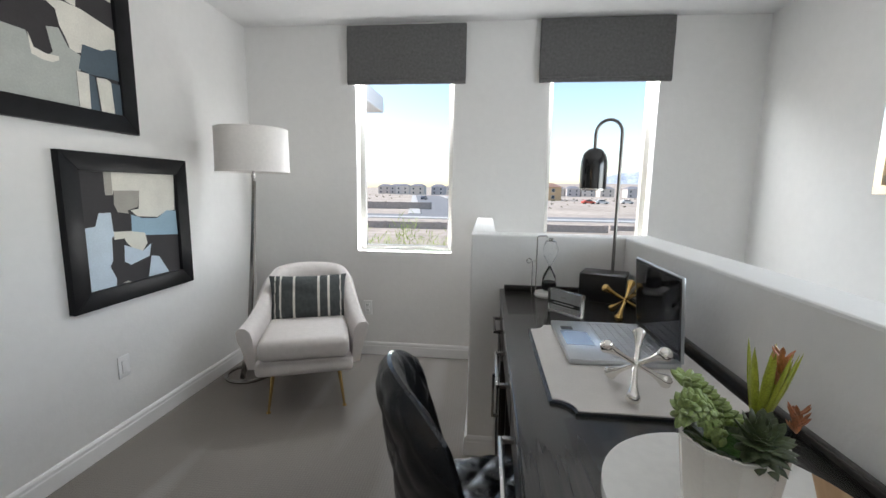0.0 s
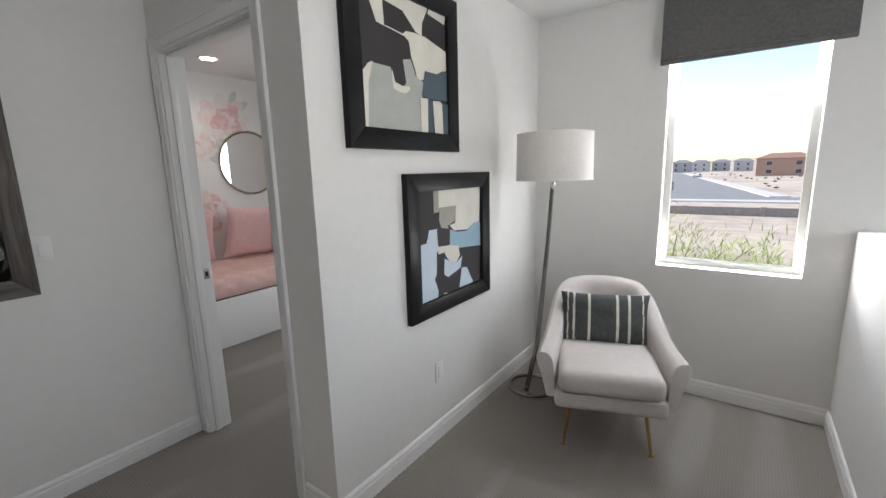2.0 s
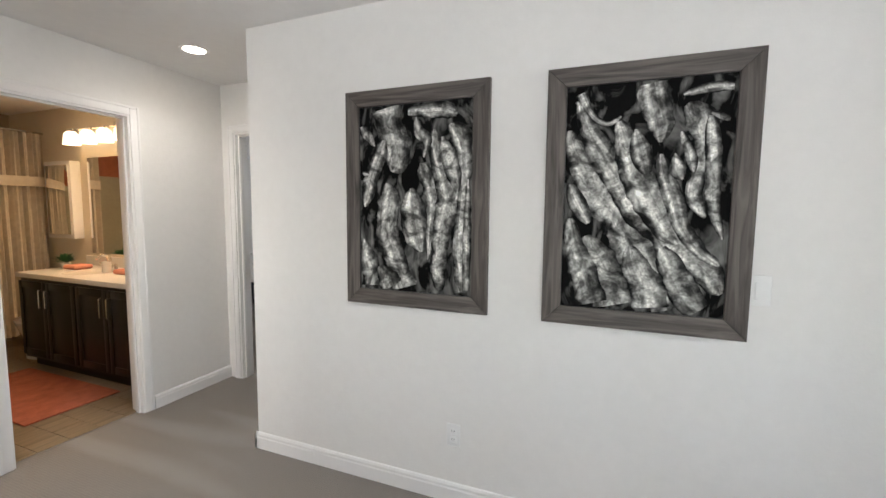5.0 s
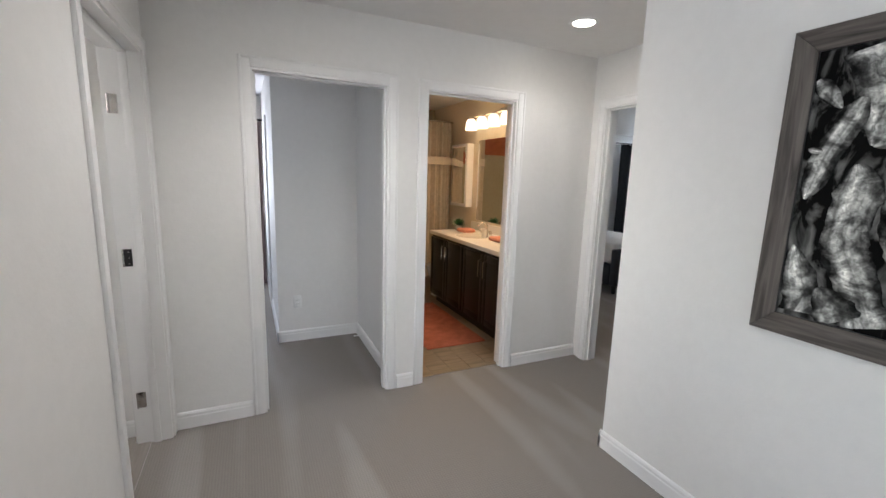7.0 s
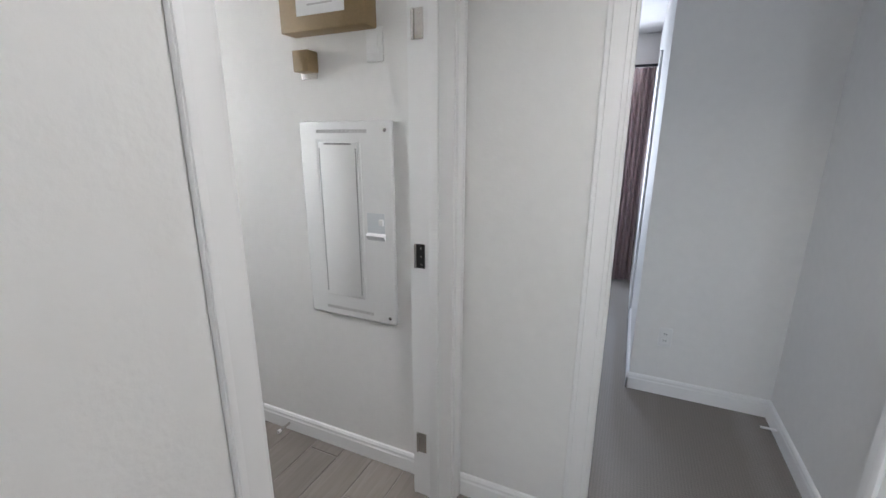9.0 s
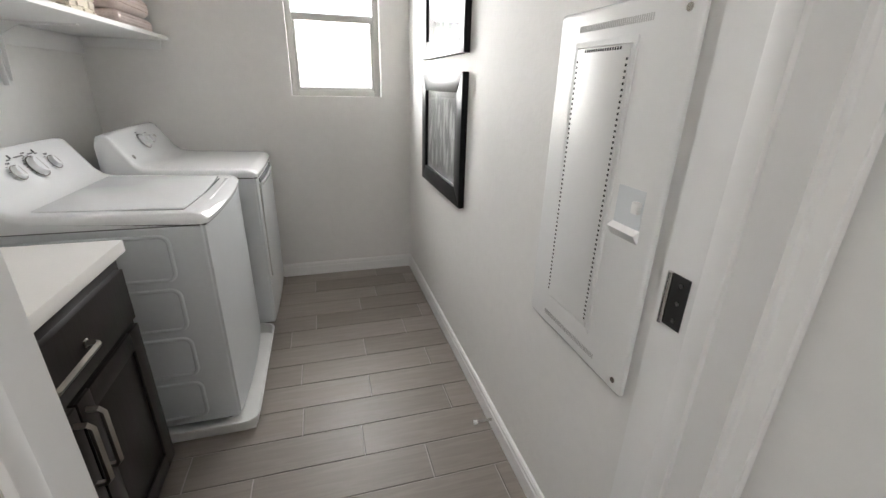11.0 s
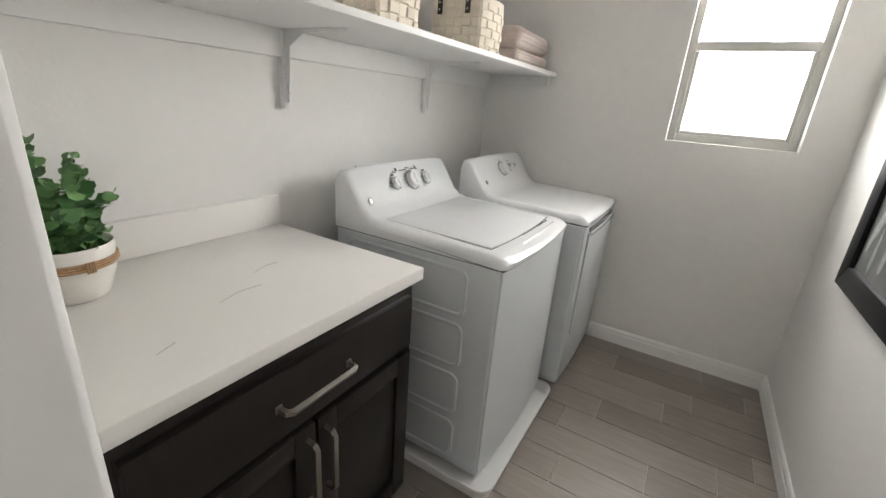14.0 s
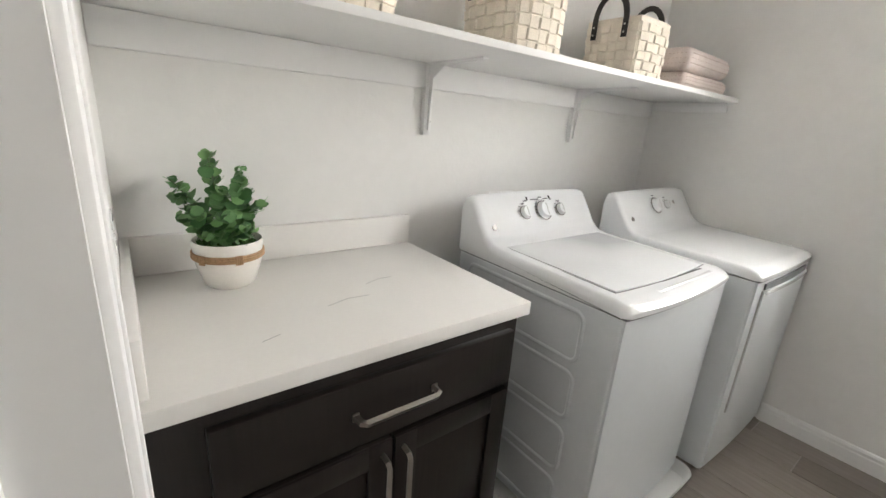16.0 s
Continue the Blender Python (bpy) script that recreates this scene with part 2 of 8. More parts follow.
M_carpet = carpet()
for _m, _k in ((M_blackframe, 0.2), (M_espresso, 0.3), (M_shade, 0.1)):
    _m.node_tree.nodes["Principled BSDF"].inputs["Specular IOR Level"].default_value = _k
M_tile = wood("grey_plank_tile", (0.215, 0.188, 0.165), (0.268, 0.238, 0.212), 0.4, axis=1)
_nt = M_tile.node_tree
_mx = _nt.nodes.new("ShaderNodeMixRGB")
_mx.blend_type = 'MULTIPLY'
_mx.inputs[0].default_value = 1
_in = _nt.nodes.new("ShaderNodeObjectInfo")
_mr = _nt.nodes.new("ShaderNodeMapRange")
_mr.inputs[3].default_value, _mr.inputs[4].default_value = 0.84, 1.14
link(_nt, _in.outputs["Random"], _mr.inputs[0])
_rp = [x for x in _nt.nodes if x.type == 'VALTORGB'][0]
link(_nt, _rp.outputs[0], _mx.inputs[1])
link(_nt, _mr.outputs[0], _mx.inputs[2])
link(_nt, _mx.outputs[0], _nt.nodes["Principled BSDF"].inputs["Base Color"])
M_grout = mat("pale_grout", (0.38, 0.35, 0.325), 0.85, var=0.08, scale=30)


# ---- mesh helpers ----
def box(bm, x0, x1, y0, y1, z0, z1, bev=0.0, seg=2):
    """Adds a box with bevelled edges to bm."""
    r = bmesh.ops.create_cube(bm, size=1, matrix=Matrix.LocRotScale(((x0 + x1) / 2, (y0 + y1) / 2, (z0 + z1) / 2), None, (abs(x1 - x0), abs(y1 - y0), abs(z1 - z0))))
    if bev > 0:
        es = list({e for v in r["verts"] for e in v.link_edges})
        bmesh.ops.bevel(bm, geom=es, offset=bev, segments=seg, profile=0.5, affect='EDGES')
    return bm


def bx(*a, **k):
    return box(bmesh.new(), *a, **k)


def cyl(bm, p, q, r0, r1=None, n=20, caps=True):
    """Adds a cylinder or cone from p to q."""
    p, q = Vector(p), Vector(q)
    d = q - p
    m = Matrix.Translation((p + q) / 2) @ d.to_track_quat("Z", "Y").to_matrix().to_4x4()
    bmesh.ops.create_cone(bm, cap_ends=caps, segments=n, radius1=r0, radius2=r0 if r1 is None else r1, depth=d.length, matrix=m)
    return bm


def lathe(bm, prof, n=28, at=(0, 0, 0)):
    """Adds a surface of revolution about z from (radius, height) pairs."""
    rings = []
    for r, z in prof:
        if r < 1e-5:
            rings.append([bm.verts.new((at[0], at[1], at[2] + z))])
        else:
            rings.append([bm.verts.new((at[0] + r * math.cos(2 * math.pi * i / n), at[1] + r * math.sin(2 * math.pi * i / n), at[2] + z)) for i in range(n)])
    for a, b in zip(rings, rings[1:]):
        for i in range(n):
            j = (i + 1) % n
            if len(a) == 1 and len(b) == 1:
                continue
            if len(a) == 1:
                bm.faces.new((a[0], b[j], b[i]))
            elif len(b) == 1:
                bm.faces.new((a[i], a[j], b[0]))
            else:
                bm.faces.new((a[i], a[j], b[j], b[i]))
    return bm


def tube(bm, pts, r, n=10, close=False):
    """Adds a round tube along points; r may be a list."""
    pts = [Vector(p) for p in pts]
    k = len(pts)
    rs = r if isinstance(r, (list, tuple)) else [r] * k
    rings = []
    up = None
    for i, p in enumerate(pts):
        d = (pts[(i + 1) % k] - pts[i - 1]) if close else (pts[min(i + 1, k - 1)] - pts[max(i - 1, 0)])
        d.normalize()
        if up is None:
            up = d.orthogonal().normalized()
        up = (up - d * up.dot(d)).normalized()
        s = d.cross(up)
        rings.append([bm.verts.new(p + (up * math.cos(2 * math.pi * j / n) + s * math.sin(2 * math.pi * j / n)) * rs[i]) for j in range(n)])
    m = k if close else k - 1
    for i in range(m):
        a, b = rings[i], rings[(i + 1) % k]
        for j in range(n):
            bm.faces.new((a[j], a[(j + 1) % n], b[(j + 1) % n], b[j]))
    if not close:
        bm.faces.new(rings[0][::-1])
        bm.faces.new(rings[-1])
    return bm


def poly(bm, pts, z0, z1, axis='z'):
    """Adds a prism over a flat outline; pts are pairs."""
    def v(a, b, c):
        return (a, b, c) if axis == 'z' else (c, a, b) if axis == 'x' else (a, c, b)
    lo = [bm.verts.new(v(a, b, z0)) for a, b in pts]
    hi = [bm.verts.new(v(a, b, z1)) for a, b in pts]
    n = len(pts)
    bm.faces.new(lo[::-1])
    bm.faces.new(hi)
    for i in range(n):
        j = (i + 1) % n
        bm.faces.new((lo[i], lo[j], hi[j], hi[i]))
    return bm


def ball(bm, c, r, sx=1, sy=1, sz=1, n=12, rot=None):
    m = Matrix.Translation(c) @ (rot.to_4x4() if rot else Matrix()) @ Matrix.Diagonal((sx * r, sy * r, sz * r, 1))
    bmesh.ops.create_uvsphere(bm, u_segments=n * 2, v_segments=n, radius=1, matrix=m)
    return bm


def pillow_mesh(bm, w, h, d, n=14, pinch=0.55):
    """Adds a soft pillow in its own x-z plane, thickness along y."""
    grid = {}
    for s in (1, -1):
        for i in range(n + 1):
            for j in range(n + 1):
                u, v = 2 * i / n - 1, 2 * j / n - 1
                edge = abs(u) == 1 or abs(v) == 1
                if s == -1 and edge:
                    continue
                k = (1 - abs(u) ** 2.6) * (1 - abs(v) ** 2.6)
                t = d / 2 * k ** pinch
                sh = 1 - 0.07 * (1 - abs(v) ** 2) * abs(u) ** 3
                sv = 1 - 0.07 * (1 - abs(u) ** 2) * abs(v) ** 3
                t += 0.06 * d * k * noise.noise((u * 2.3 + w * 7, v * 2.3, s))
                grid[s, i, j] = bm.verts.new((u * w / 2 * sh, s * t, v * h / 2 * sv))
    g = lambda s, i, j: grid.get((s, i, j)) or grid[1, i, j]
    for s in (1, -1):
        for i in range(n):
            for j in range(n):
                f = (g(s, i, j), g(s, i + 1, j), g(s, i + 1, j + 1), g(s, i, j + 1))
                bm.faces.new(f[::-1] if s == 1 else f)
    return bm


def mesh_of(bm, name, material, smooth=True):
    bmesh.ops.recalc_face_normals(bm, faces=bm.faces)
    me = bpy.data.meshes.new(name)
    bm.to_mesh(me)
    bm.free()
    for m in (material if isinstance(material, (list, tuple)) else [material]):
        me.materials.append(m)
    if smooth:
        for p in me.polygons:
            p.use_smooth = True
        me.set_sharp_from_angle(angle=radians(38))
    return me


def part(name, bm, material, parent, label="", smooth=True):
    ob = new(name, mesh_of(bm, name, material, smooth))
    ob.parent = parent
    if label:
        ob["label"] = label
    return ob


def thing(name, label, category, m=None, group=""):
    ob = new(name)
    ob.empty_display_size = 0.1
    if m is not None:
        ob.matrix_basis = m
    return tagged(ob, label, category, group)


def solid(name, bm, material, label, category, group="", m=None, smooth=True):
    ob = new(name, mesh_of(bm, name, material, smooth))
    if m is not None:
        ob.matrix_basis = m
    return tagged(ob, label, category, group)


def setting(name, bm, material, label, category="wall", smooth=False):
    return tagged(new(name, mesh_of(bm, name, material, smooth)), label, category, kind="structure")


# ---- the plan ----
H = 2.45                 # ceiling
XA, XB = -2.505, -3.705  # picture wall, tree-print wall
YW, YD = 4.005, 2.03     # window wall, bedroom door wall
YC = -2.04               # wall with the two doors
XL, XLI = -1.475, -1.315 # laundry door wall, both faces
YP, YS, XE = -2.05, -0.195, 1.205  # laundry: panel wall, shelf wall, window wall
T = 0.115                # partition


def wall(name, axis, at, thick, a0, a1, openings=(), z0=0.0, z1=H, label="white painted wall", material=None):
    """A wall along an axis ('x' or 'y'), from at to at+thick, with holes (a, b, low, high)."""
    bm = bmesh.new()
    lo, hi = min(at, at + thick), max(at, at + thick)

    def put(p, q, s, e):
        if q - p > 1e-4 and e - s > 1e-4:
            if axis == 'x':
                box(bm, p, q, lo, hi, s, e)
            else:
                box(bm, lo, hi, p, q, s, e)
    c = a0
    for p, q, s, e in sorted(openings):
        put(c, p, z0, z1)
        put(p, q, z0, s)
        put(p, q, e, z1)
        c = q
    put(c, a1, z0, z1)
    bmesh.ops.remove_doubles(bm, verts=bm.verts, dist=0.0005)
    return setting(name, bm, material or M_wall, label)


DOOR = 2.07
BED = (-3.64, -2.775)     # bedroom doorway, x
RB = (-2.765, -1.955)    # room B doorway, x
BATH = (-3.735, -3.01)    # bathroom doorway, x
LAU = (-1.974, -1.10)    # laundry doorway, y
PRI = (-1.915, -1.09)    # primary room doorway, y
W1 = (-1.672, -0.952, 0.82, 2.24)
W2 = (-0.285, 0.44, 0.82, 2.24)
LW = (-1.858, -1.285, 1.265, 2.19)

wall("wall_pictures", 'y', XA, -T, YD, YW, label="white textured wall with two abstract prints")
wall("wall_bedroom_door", 'x', YD, T, XB, XA - T, [(BED[0], BED[1], 0, DOOR)], label="white wall with the bedroom doorway")
wall("wall_prints", 'y', XB, -0.13, -0.965, YD + T, label="white wall with two tree-root prints")
wall("wall_hall_side", 'x', -0.965, 0.12, -4.45, XB - 0.13)
wall("wall_doors", 'x', YC, -T, -4.45, XL + 0.16, [(BATH[0], BATH[1], 0, DOOR), (RB[0], RB[1], 0, DOOR)], label="white wall with two doorways")
wall("wall_primary_door", 'y', -4.45, -T, YC - T, 0.5, [(PRI[0], PRI[1], 0, DOOR)], label="white wall with the doorway to the primary room")
wall("wall_laundry_door", 'y', XL, 0.16, YC, YS + T, [(LAU[0], LAU[1], 0, DOOR)], label="white wall with the laundry doorway")
wall("wall_laundry_panel", 'x', YP, -T, XL + 0.16, XE + 0.2, label="white textured laundry wall with the breaker panel")
wall("wall_laundry_shelf", 'x', YS, T, XLI, XE + 0.2, label="white laundry wall behind the shelf")
wall("wall_laundry_window", 'y', XE, 0.2, YP, YS, [(LW[0], LW[1], LW[2], LW[3])], label="white laundry wall with a window")
wall("wall_windows", 'x', YW, 0.16, XA - T, 1.105 + T, [W1, W2], z0=-2.8, label="white wall with two tall windows")
# the opening in the stairwell wall is invented to hold the fill lamp
wall("wall_stairs", 'y', 1.105, T, YS + T, YW, [(0.8, 2.4, 0.65, 1.85)], z0=-2.8, label="white stairwell wall")
wall("wall_loft_back", 'x', YS + T, 0.08, XL, 1.105, label="white wall behind the desk")
wall("wall_loft_left", 'y', XL, 0.16, YS + T, 0.0)

# half wall round the stairwell
PZ = 1.095
bm = bmesh.new()
box(bm, -0.765, -0.65, 2.945, YW, -2.8, PZ, 0.008)
box(bm, -0.765, 0.06, 2.83, 2.945, -2.8, PZ, 0.008)
box(bm, -0.085, 0.06, YS + T + 0.08, 2.83, -2.8, PZ, 0.008)
setting("half_wall", bm, M_wall, "white painted half wall round the stairwell", "half wall")

# floors and ceilings
setting("floor_carpet", bx(XB, -0.085, YS, YD, -0.25, 0.0), M_carpet, "grey looped carpet with vacuum marks", "carpet")
bm = bmesh.new()
box(bm, XA, -0.70, YD, YW, -0.25, 0.0)
setting("floor_loft_nook", bm, M_carpet, "grey looped carpet with vacuum marks", "carpet")
bm = bmesh.new()
box(bm, -4.45, -1.377, YC, YS, -0.25, 0.0)
setting("floor_hall", bm, M_carpet, "grey looped carpet in the hall", "carpet")
setting("floor_bedroom", bx(-5.74, XA - T, YD, 5.3, -0.25, 0.0), M_carpet, "grey looped carpet in the bedroom", "carpet")
setting("floor_room", bx(-2.935, 1.4, -5.6, YC, -0.25, 0.0), M_carpet, "grey carpet", "carpet")
setting("floor_primary", bx(-10.8, -4.45, -6.0, 0.5, -0.25, 0.0), M_carpet, "grey carpet in the primary room", "carpet")
setting("floor_stairs", bx(-0.62, 1.105, 0, YW, -2.9, -2.8), M_carpet, "carpet at the foot of the stairwell", "carpet")
setting("ceiling_loft", box(bx(-4.6, 1.6, YS, YW + 0.16, H, H + 0.2), -11.0, -4.6, YS, 5.3, H, H + 0.2), M_ceil, "white ceiling", "ceiling")
setting("ceiling_bedroom", bx(-4.6, XA, YW + 0.16, 4.5, H, H + 0.2), M_ceil, "white ceiling", "ceiling")
setting("ceiling_hall", bx(-11.0, 1.6, -6.2, YS, H, H + 0.2), M_ceil, "white ceiling", "ceiling")

# outer walls that close the rooms beyond the doorways
wall("wall_bedroom_back", 'y', -5.62, -0.12, YD, 5.3, label="white bedroom wall with a floral mural")
wall("wall_bedroom_end", 'x', 4.42, 0.08, -4.7, XA - T, [(-3.55, -2.78, 0.9, 2.1)])
wall("wall_bedroom_alcove", 'x', 5.2, 0.1, -5.62, -4.6)
wall("wall_bedroom_alcove_side", 'y', -4.7, 0.1, 4.5, 5.2)
wall("wall_bedroom_near", 'x', YD, T, -5.74, XB - 0.13)
wall("wall_bedroom_side", 'y', XA - T, 0.115, YW + 0.16, 4.5)
wall("wall_room_closet", 'x', -3.19, -0.1, -2.82, -2.12, label="pale wall inside the next room")
wall("wall_room_side", 'y', -2.82, -0.115, -5.5, YC - T)
wall("wall_room_inner", 'y', -2.12, -0.1, -5.5, -3.29)
wall("wall_room_window", 'x', -5.5, -0.12, -2.9, 1.4, [(-2.0, -1.0, 0.7, 2.1)])
wall("wall_room_east", 'y', 1.405, 0.1, -5.5, YP - T)
wall("wall_bath_side", 'y', -4.45, -0.05, -5.2, YC - T)
wall("wall_bath_back", 'x', -5.2, -0.1, -4.45, -2.935)
wall("wall_primary_window", 'x', -5.9, -0.12, -10.8, -4.5, [(-10.2, -9.25, 0.9, 2.1)])
wall("wall_primary_far", 'y', -10.7, -0.12, -5.9, 0.5)
wall("wall_primary_near", 'x', 0.5, 0.12, -10.8, -4.45)


def baseboard(name, axis, at, side, a0, a1):
    """A stepped baseboard standing proud of the wall face at, towards side."""
    bm = bmesh.new()
    prof = [(0, 0), (0.014, 0), (0.014, 0.068), (0.011, 0.075), (0.011, 0.087), (0.006, 0.097), (0.0, 0.101)]
    a = [bm.verts.new((a0, at + side * d, z) if axis == 'x' else (at + side * d, a0, z)) for d, z in prof]
    b = [bm.verts.new((a1, at + side * d, z) if axis == 'x' else (at + side * d, a1, z)) for d, z in prof]
    n = len(prof)
    for i in range(n):
        j = (i + 1) % n
        bm.faces.new((a[i], a[j], b[j], b[i]))
    bm.faces.new(a)
    bm.faces.new(b[::-1])
    return setting(name, bm, M_trim, "white baseboard with a stepped top", "baseboard")


CW = 0.06
for i, b in enumerate([
        ('y', XA, 1, YD - 0.014, YW), ('x', YW, -1, XA, -0.765), ('y', -0.765, -1, 2.83 - 0.014, YW), ('x', 2.83, -1, -0.765, -0.64),
        ('x', YD, -1, BED[1] + CW, XA + 0.014), ('y', XB, 1, -0.965 - 0.014, YD - 0.016), ('x', -0.965, -1, -4.45, XB + 0.014),
        ('x', YC, 1, RB[1] + CW, XL), ('x', YC, 1, BATH[1] + CW, RB[0] - CW), ('x', YC, 1, -4.45, BATH[0] - CW),
        ('y', XL, -1, LAU[1] + CW, 0.0), ('x', YP, 1, XLI, XE), ('y', XE, -1, YP, -1.1), ('x', -3.19, 1, -2.82, -2.106), ('y', -2.82, 1, -3.19, YC - T),
        ('y', -2.12, 1, -5.5, -3.176), ('y', -4.45, 1, PRI[1] + CW, -0.965)]):
    baseboard("baseboard_%d" % (i + 1), *b)


def casing(name, axis, at, thick, side, a0, a1, far=True):
    """Jamb lining with stops, and a moulded casing on the wall faces of a doorway."""
    top = thing(name, "white painted door casing and jamb, no door leaf in it", "door frame")
    tagged(top, kind="structure")
    lo, hi = min(at, at + thick), max(at, at + thick)

    def put(nm, p, q, d0, d1, s, e, bev=0.0):
        bm = bx(p, q, d0, d1, s, e, bev) if axis == 'x' else bx(d0, d1, p, q, s, e, bev)
        part(nm, bm, M_trim, top)
    put("jamb", a0, a0 + 0.019, lo - 0.002, hi + 0.002, 0, DOOR)
    put("jamb", a1 - 0.019, a1, lo - 0.002, hi + 0.002, 0, DOOR)
    put("head_jamb", a0 + 0.019, a1 - 0.019, lo - 0.002, hi + 0.002, DOOR - 0.019, DOOR)
    mid = (lo + hi) / 2 + side * 0.012
    put("stop", a0 + 0.019, a0 + 0.031, mid - 0.017, mid + 0.017, 0, DOOR - 0.019, 0.002)
    put("stop", a1 - 0.031, a1 - 0.019, mid - 0.017, mid + 0.017, 0, DOOR - 0.019, 0.002)
    put("head_stop", a0 + 0.031, a1 - 0.031, mid - 0.017, mid + 0.017, DOOR - 0.031, DOOR - 0.019, 0.002)
    for f, s in ((lo, -1), (hi, 1)):
        if not far and s != side:
            continue
        for d, w0, w1 in ((0.012, -0.006, CW - 0.006), (0.0155, CW * 0.62, CW - 0.008)):
            c0, c1 = (f, f + s * d) if s > 0 else (f - d, f)
            put("casing_strip", a0 - w1, a0 - w0, c0, c1, 0, DOOR + w1, 0.003)
            put("casing_strip", a1 + w0, a1 + w1, c0, c1, 0, DOOR + w1, 0.003)
            put("casing_head", a0 - w0, a1 + w0, c0, c1, DOOR + w0, DOOR + w1, 0.003)
    return top


casing("door_1", 'x', YD, T, -1, *BED)
casing("door_2", 'x', YC, -T, 1, *RB)
casing("door_3", 'x', YC, -T, 1, *BATH)
casing("door_4", 'y', XL, 0.16, -1, *LAU)
casing("door_5", 'y', -4.45, -T, 1, *PRI)

# ---- windows and shades ----
def window_unit(name, axis, at, a0, a1, z0, z1, rail=None, label="", pane=True):
    """A vinyl window set in its hole: frame, panes, and a meeting rail if given."""
    top = thing(name, label, "window")
    tagged(top, kind="structure")
    f = 0.038

    def put(nm, p, q, d0, d1, s, e, material, bev=0.003, smooth=True):
        bm = bx(p, q, d0, d1, s, e, bev) if axis == 'x' else bx(d0, d1, p, q, s, e, bev)
        return part(nm, bm, material, top, smooth=smooth)
    put("window_frame", a0, a0 + f, at, at + 0.05, z0, z1, M_vinyl)
    put("window_frame", a1 - f, a1, at, at + 0.05, z0, z1, M_vinyl)
    put("window_frame", a0 + f, a1 - f, at, at + 0.05, z0, z0 + f, M_vinyl)
    put("window_frame", a0 + f, a1 - f, at, at + 0.05, z1 - f, z1, M_vinyl)
    if rail:
        put("meeting_rail", a0 + f, a1 - f, at - 0.004, at + 0.046, rail - 0.022, rail + 0.022, M_vinyl)
        g = 0.018
        put("sash", a0 + f, a0 + f + g, at + 0.006, at + 0.036, z0 + f, rail - 0.022, M_vinyl)
        put("sash", a1 - f - g, a1 - f, at + 0.006, at + 0.036, z0 + f, rail - 0.022, M_vinyl)
        put("sash", a0 + f + g, a1 - f - g, at + 0.006, at + 0.036, z0 + f, z0 + f + g, M_vinyl)
    if pane:
        p = put("pane", a0 + f, a1 - f, at + 0.022, at + 0.027, z0 + f, z1 - f, M_pane, 0)
        p.visible_shadow = False
    return top


window_unit("window_1", 'x', YW + 0.095, *W1, label="tall fixed window with a pale vinyl frame")
window_unit("window_2", 'x', YW + 0.095, *W2, label="tall fixed window with a pale vinyl frame")
window_unit("window_3", 'y', XE + 0.065, *LW, rail=1.73, label="single-hung laundry window with a grey vinyl frame", pane=False)


def roman_shade(m, w, h, label):
    top = thing("roman_shade", label, "window shade", m, group="roman shades")
    bm = bmesh.new()
    n = 12
    prof = [(0.0, h), (0.05, h), (0.056, h * 0.72), (0.052, h * 0.45), (0.056, 0.05), (0.060, 0.036), (0.052, 0.028), (0.058, 0.018), (0.054, 0.0), (0.035, 0.0), (0.035, 0.04), (0.0, 0.05)]
    rows = []
    for i in range(n + 1):
        x = w * (i / n - 0.5)
        rows.append([bm.verts.new((x, -d + 0.002 * math.sin(i * 1.7) * (d > 0.03), z)) for d, z in prof])
    for a, b in zip(rows, rows[1:]):
        for j in range(len(prof)):
            k = (j + 1) % len(prof)
            bm.faces.new((a[j], a[k], b[k], b[j]))
    bm.faces.new(rows[0][::-1])
    bm.faces.new(rows[-1])
    part("fabric", bm, M_shade, top)
    part("hem_fold", bx(-w / 2 + 0.001, w / 2 - 0.001, -0.063, -0.05, 0.022, 0.040, 0.005), M_shade, top)
    part("headrail", bx(-w / 2 + 0.01, w / 2 - 0.01, -0.048, -0.002, h - 0.03, h + 0.001), M_trim, top)
    return top


roman_shade(pose((-1.713 - 0.87) / 2, YW, 2.028), 0.843, 0.395, "flat grey linen roman shade above the nook window")
roman_shade(pose((-0.364 + 0.496) / 2, YW, 2.028), 0.86, 0.41, "flat grey linen roman shade above the stairwell window")
roman_shade(pose(XE, -1.577, 2.075, 0, 0, -90), 0.725, 0.34, "dark grey roman shade above the laundry window")


# ---- small wall fittings ----
def outlet(m, rocker=False, label="white duplex outlet on the wall", w=0.07, gangs=1):
    """A cover plate in its own x-z plane, facing -y."""
    top = thing("light_switch" if rocker else "wall_outlet", label, "switch" if rocker else "outlet", m)
    part("cover_plate", bx(-w / 2, w / 2, -0.006, 0, -0.057, 0.057, 0.004), M_plate, top)
    if rocker:
        for g in range(gangs):
            c = (g - (gangs - 1) / 2) * 0.046
            part("rocker", bx(c - 0.016, c + 0.016, -0.010, -0.005, -0.033, 0.033, 0.002), M_plate, top)
    else:
        for z in (-0.02, 0.02):
            p = part("socket", bx(-0.016, 0.016, -0.009, -0.005, z - 0.0145, z + 0.0145, 0.004), M_plate, top)
            for dx in (-0.006, 0.006):
                part("slot", bx(dx - 0.001, dx + 0.001, -0.0097, -0.0085, z - 0.002, z + 0.008), M_dark, p)
    return top


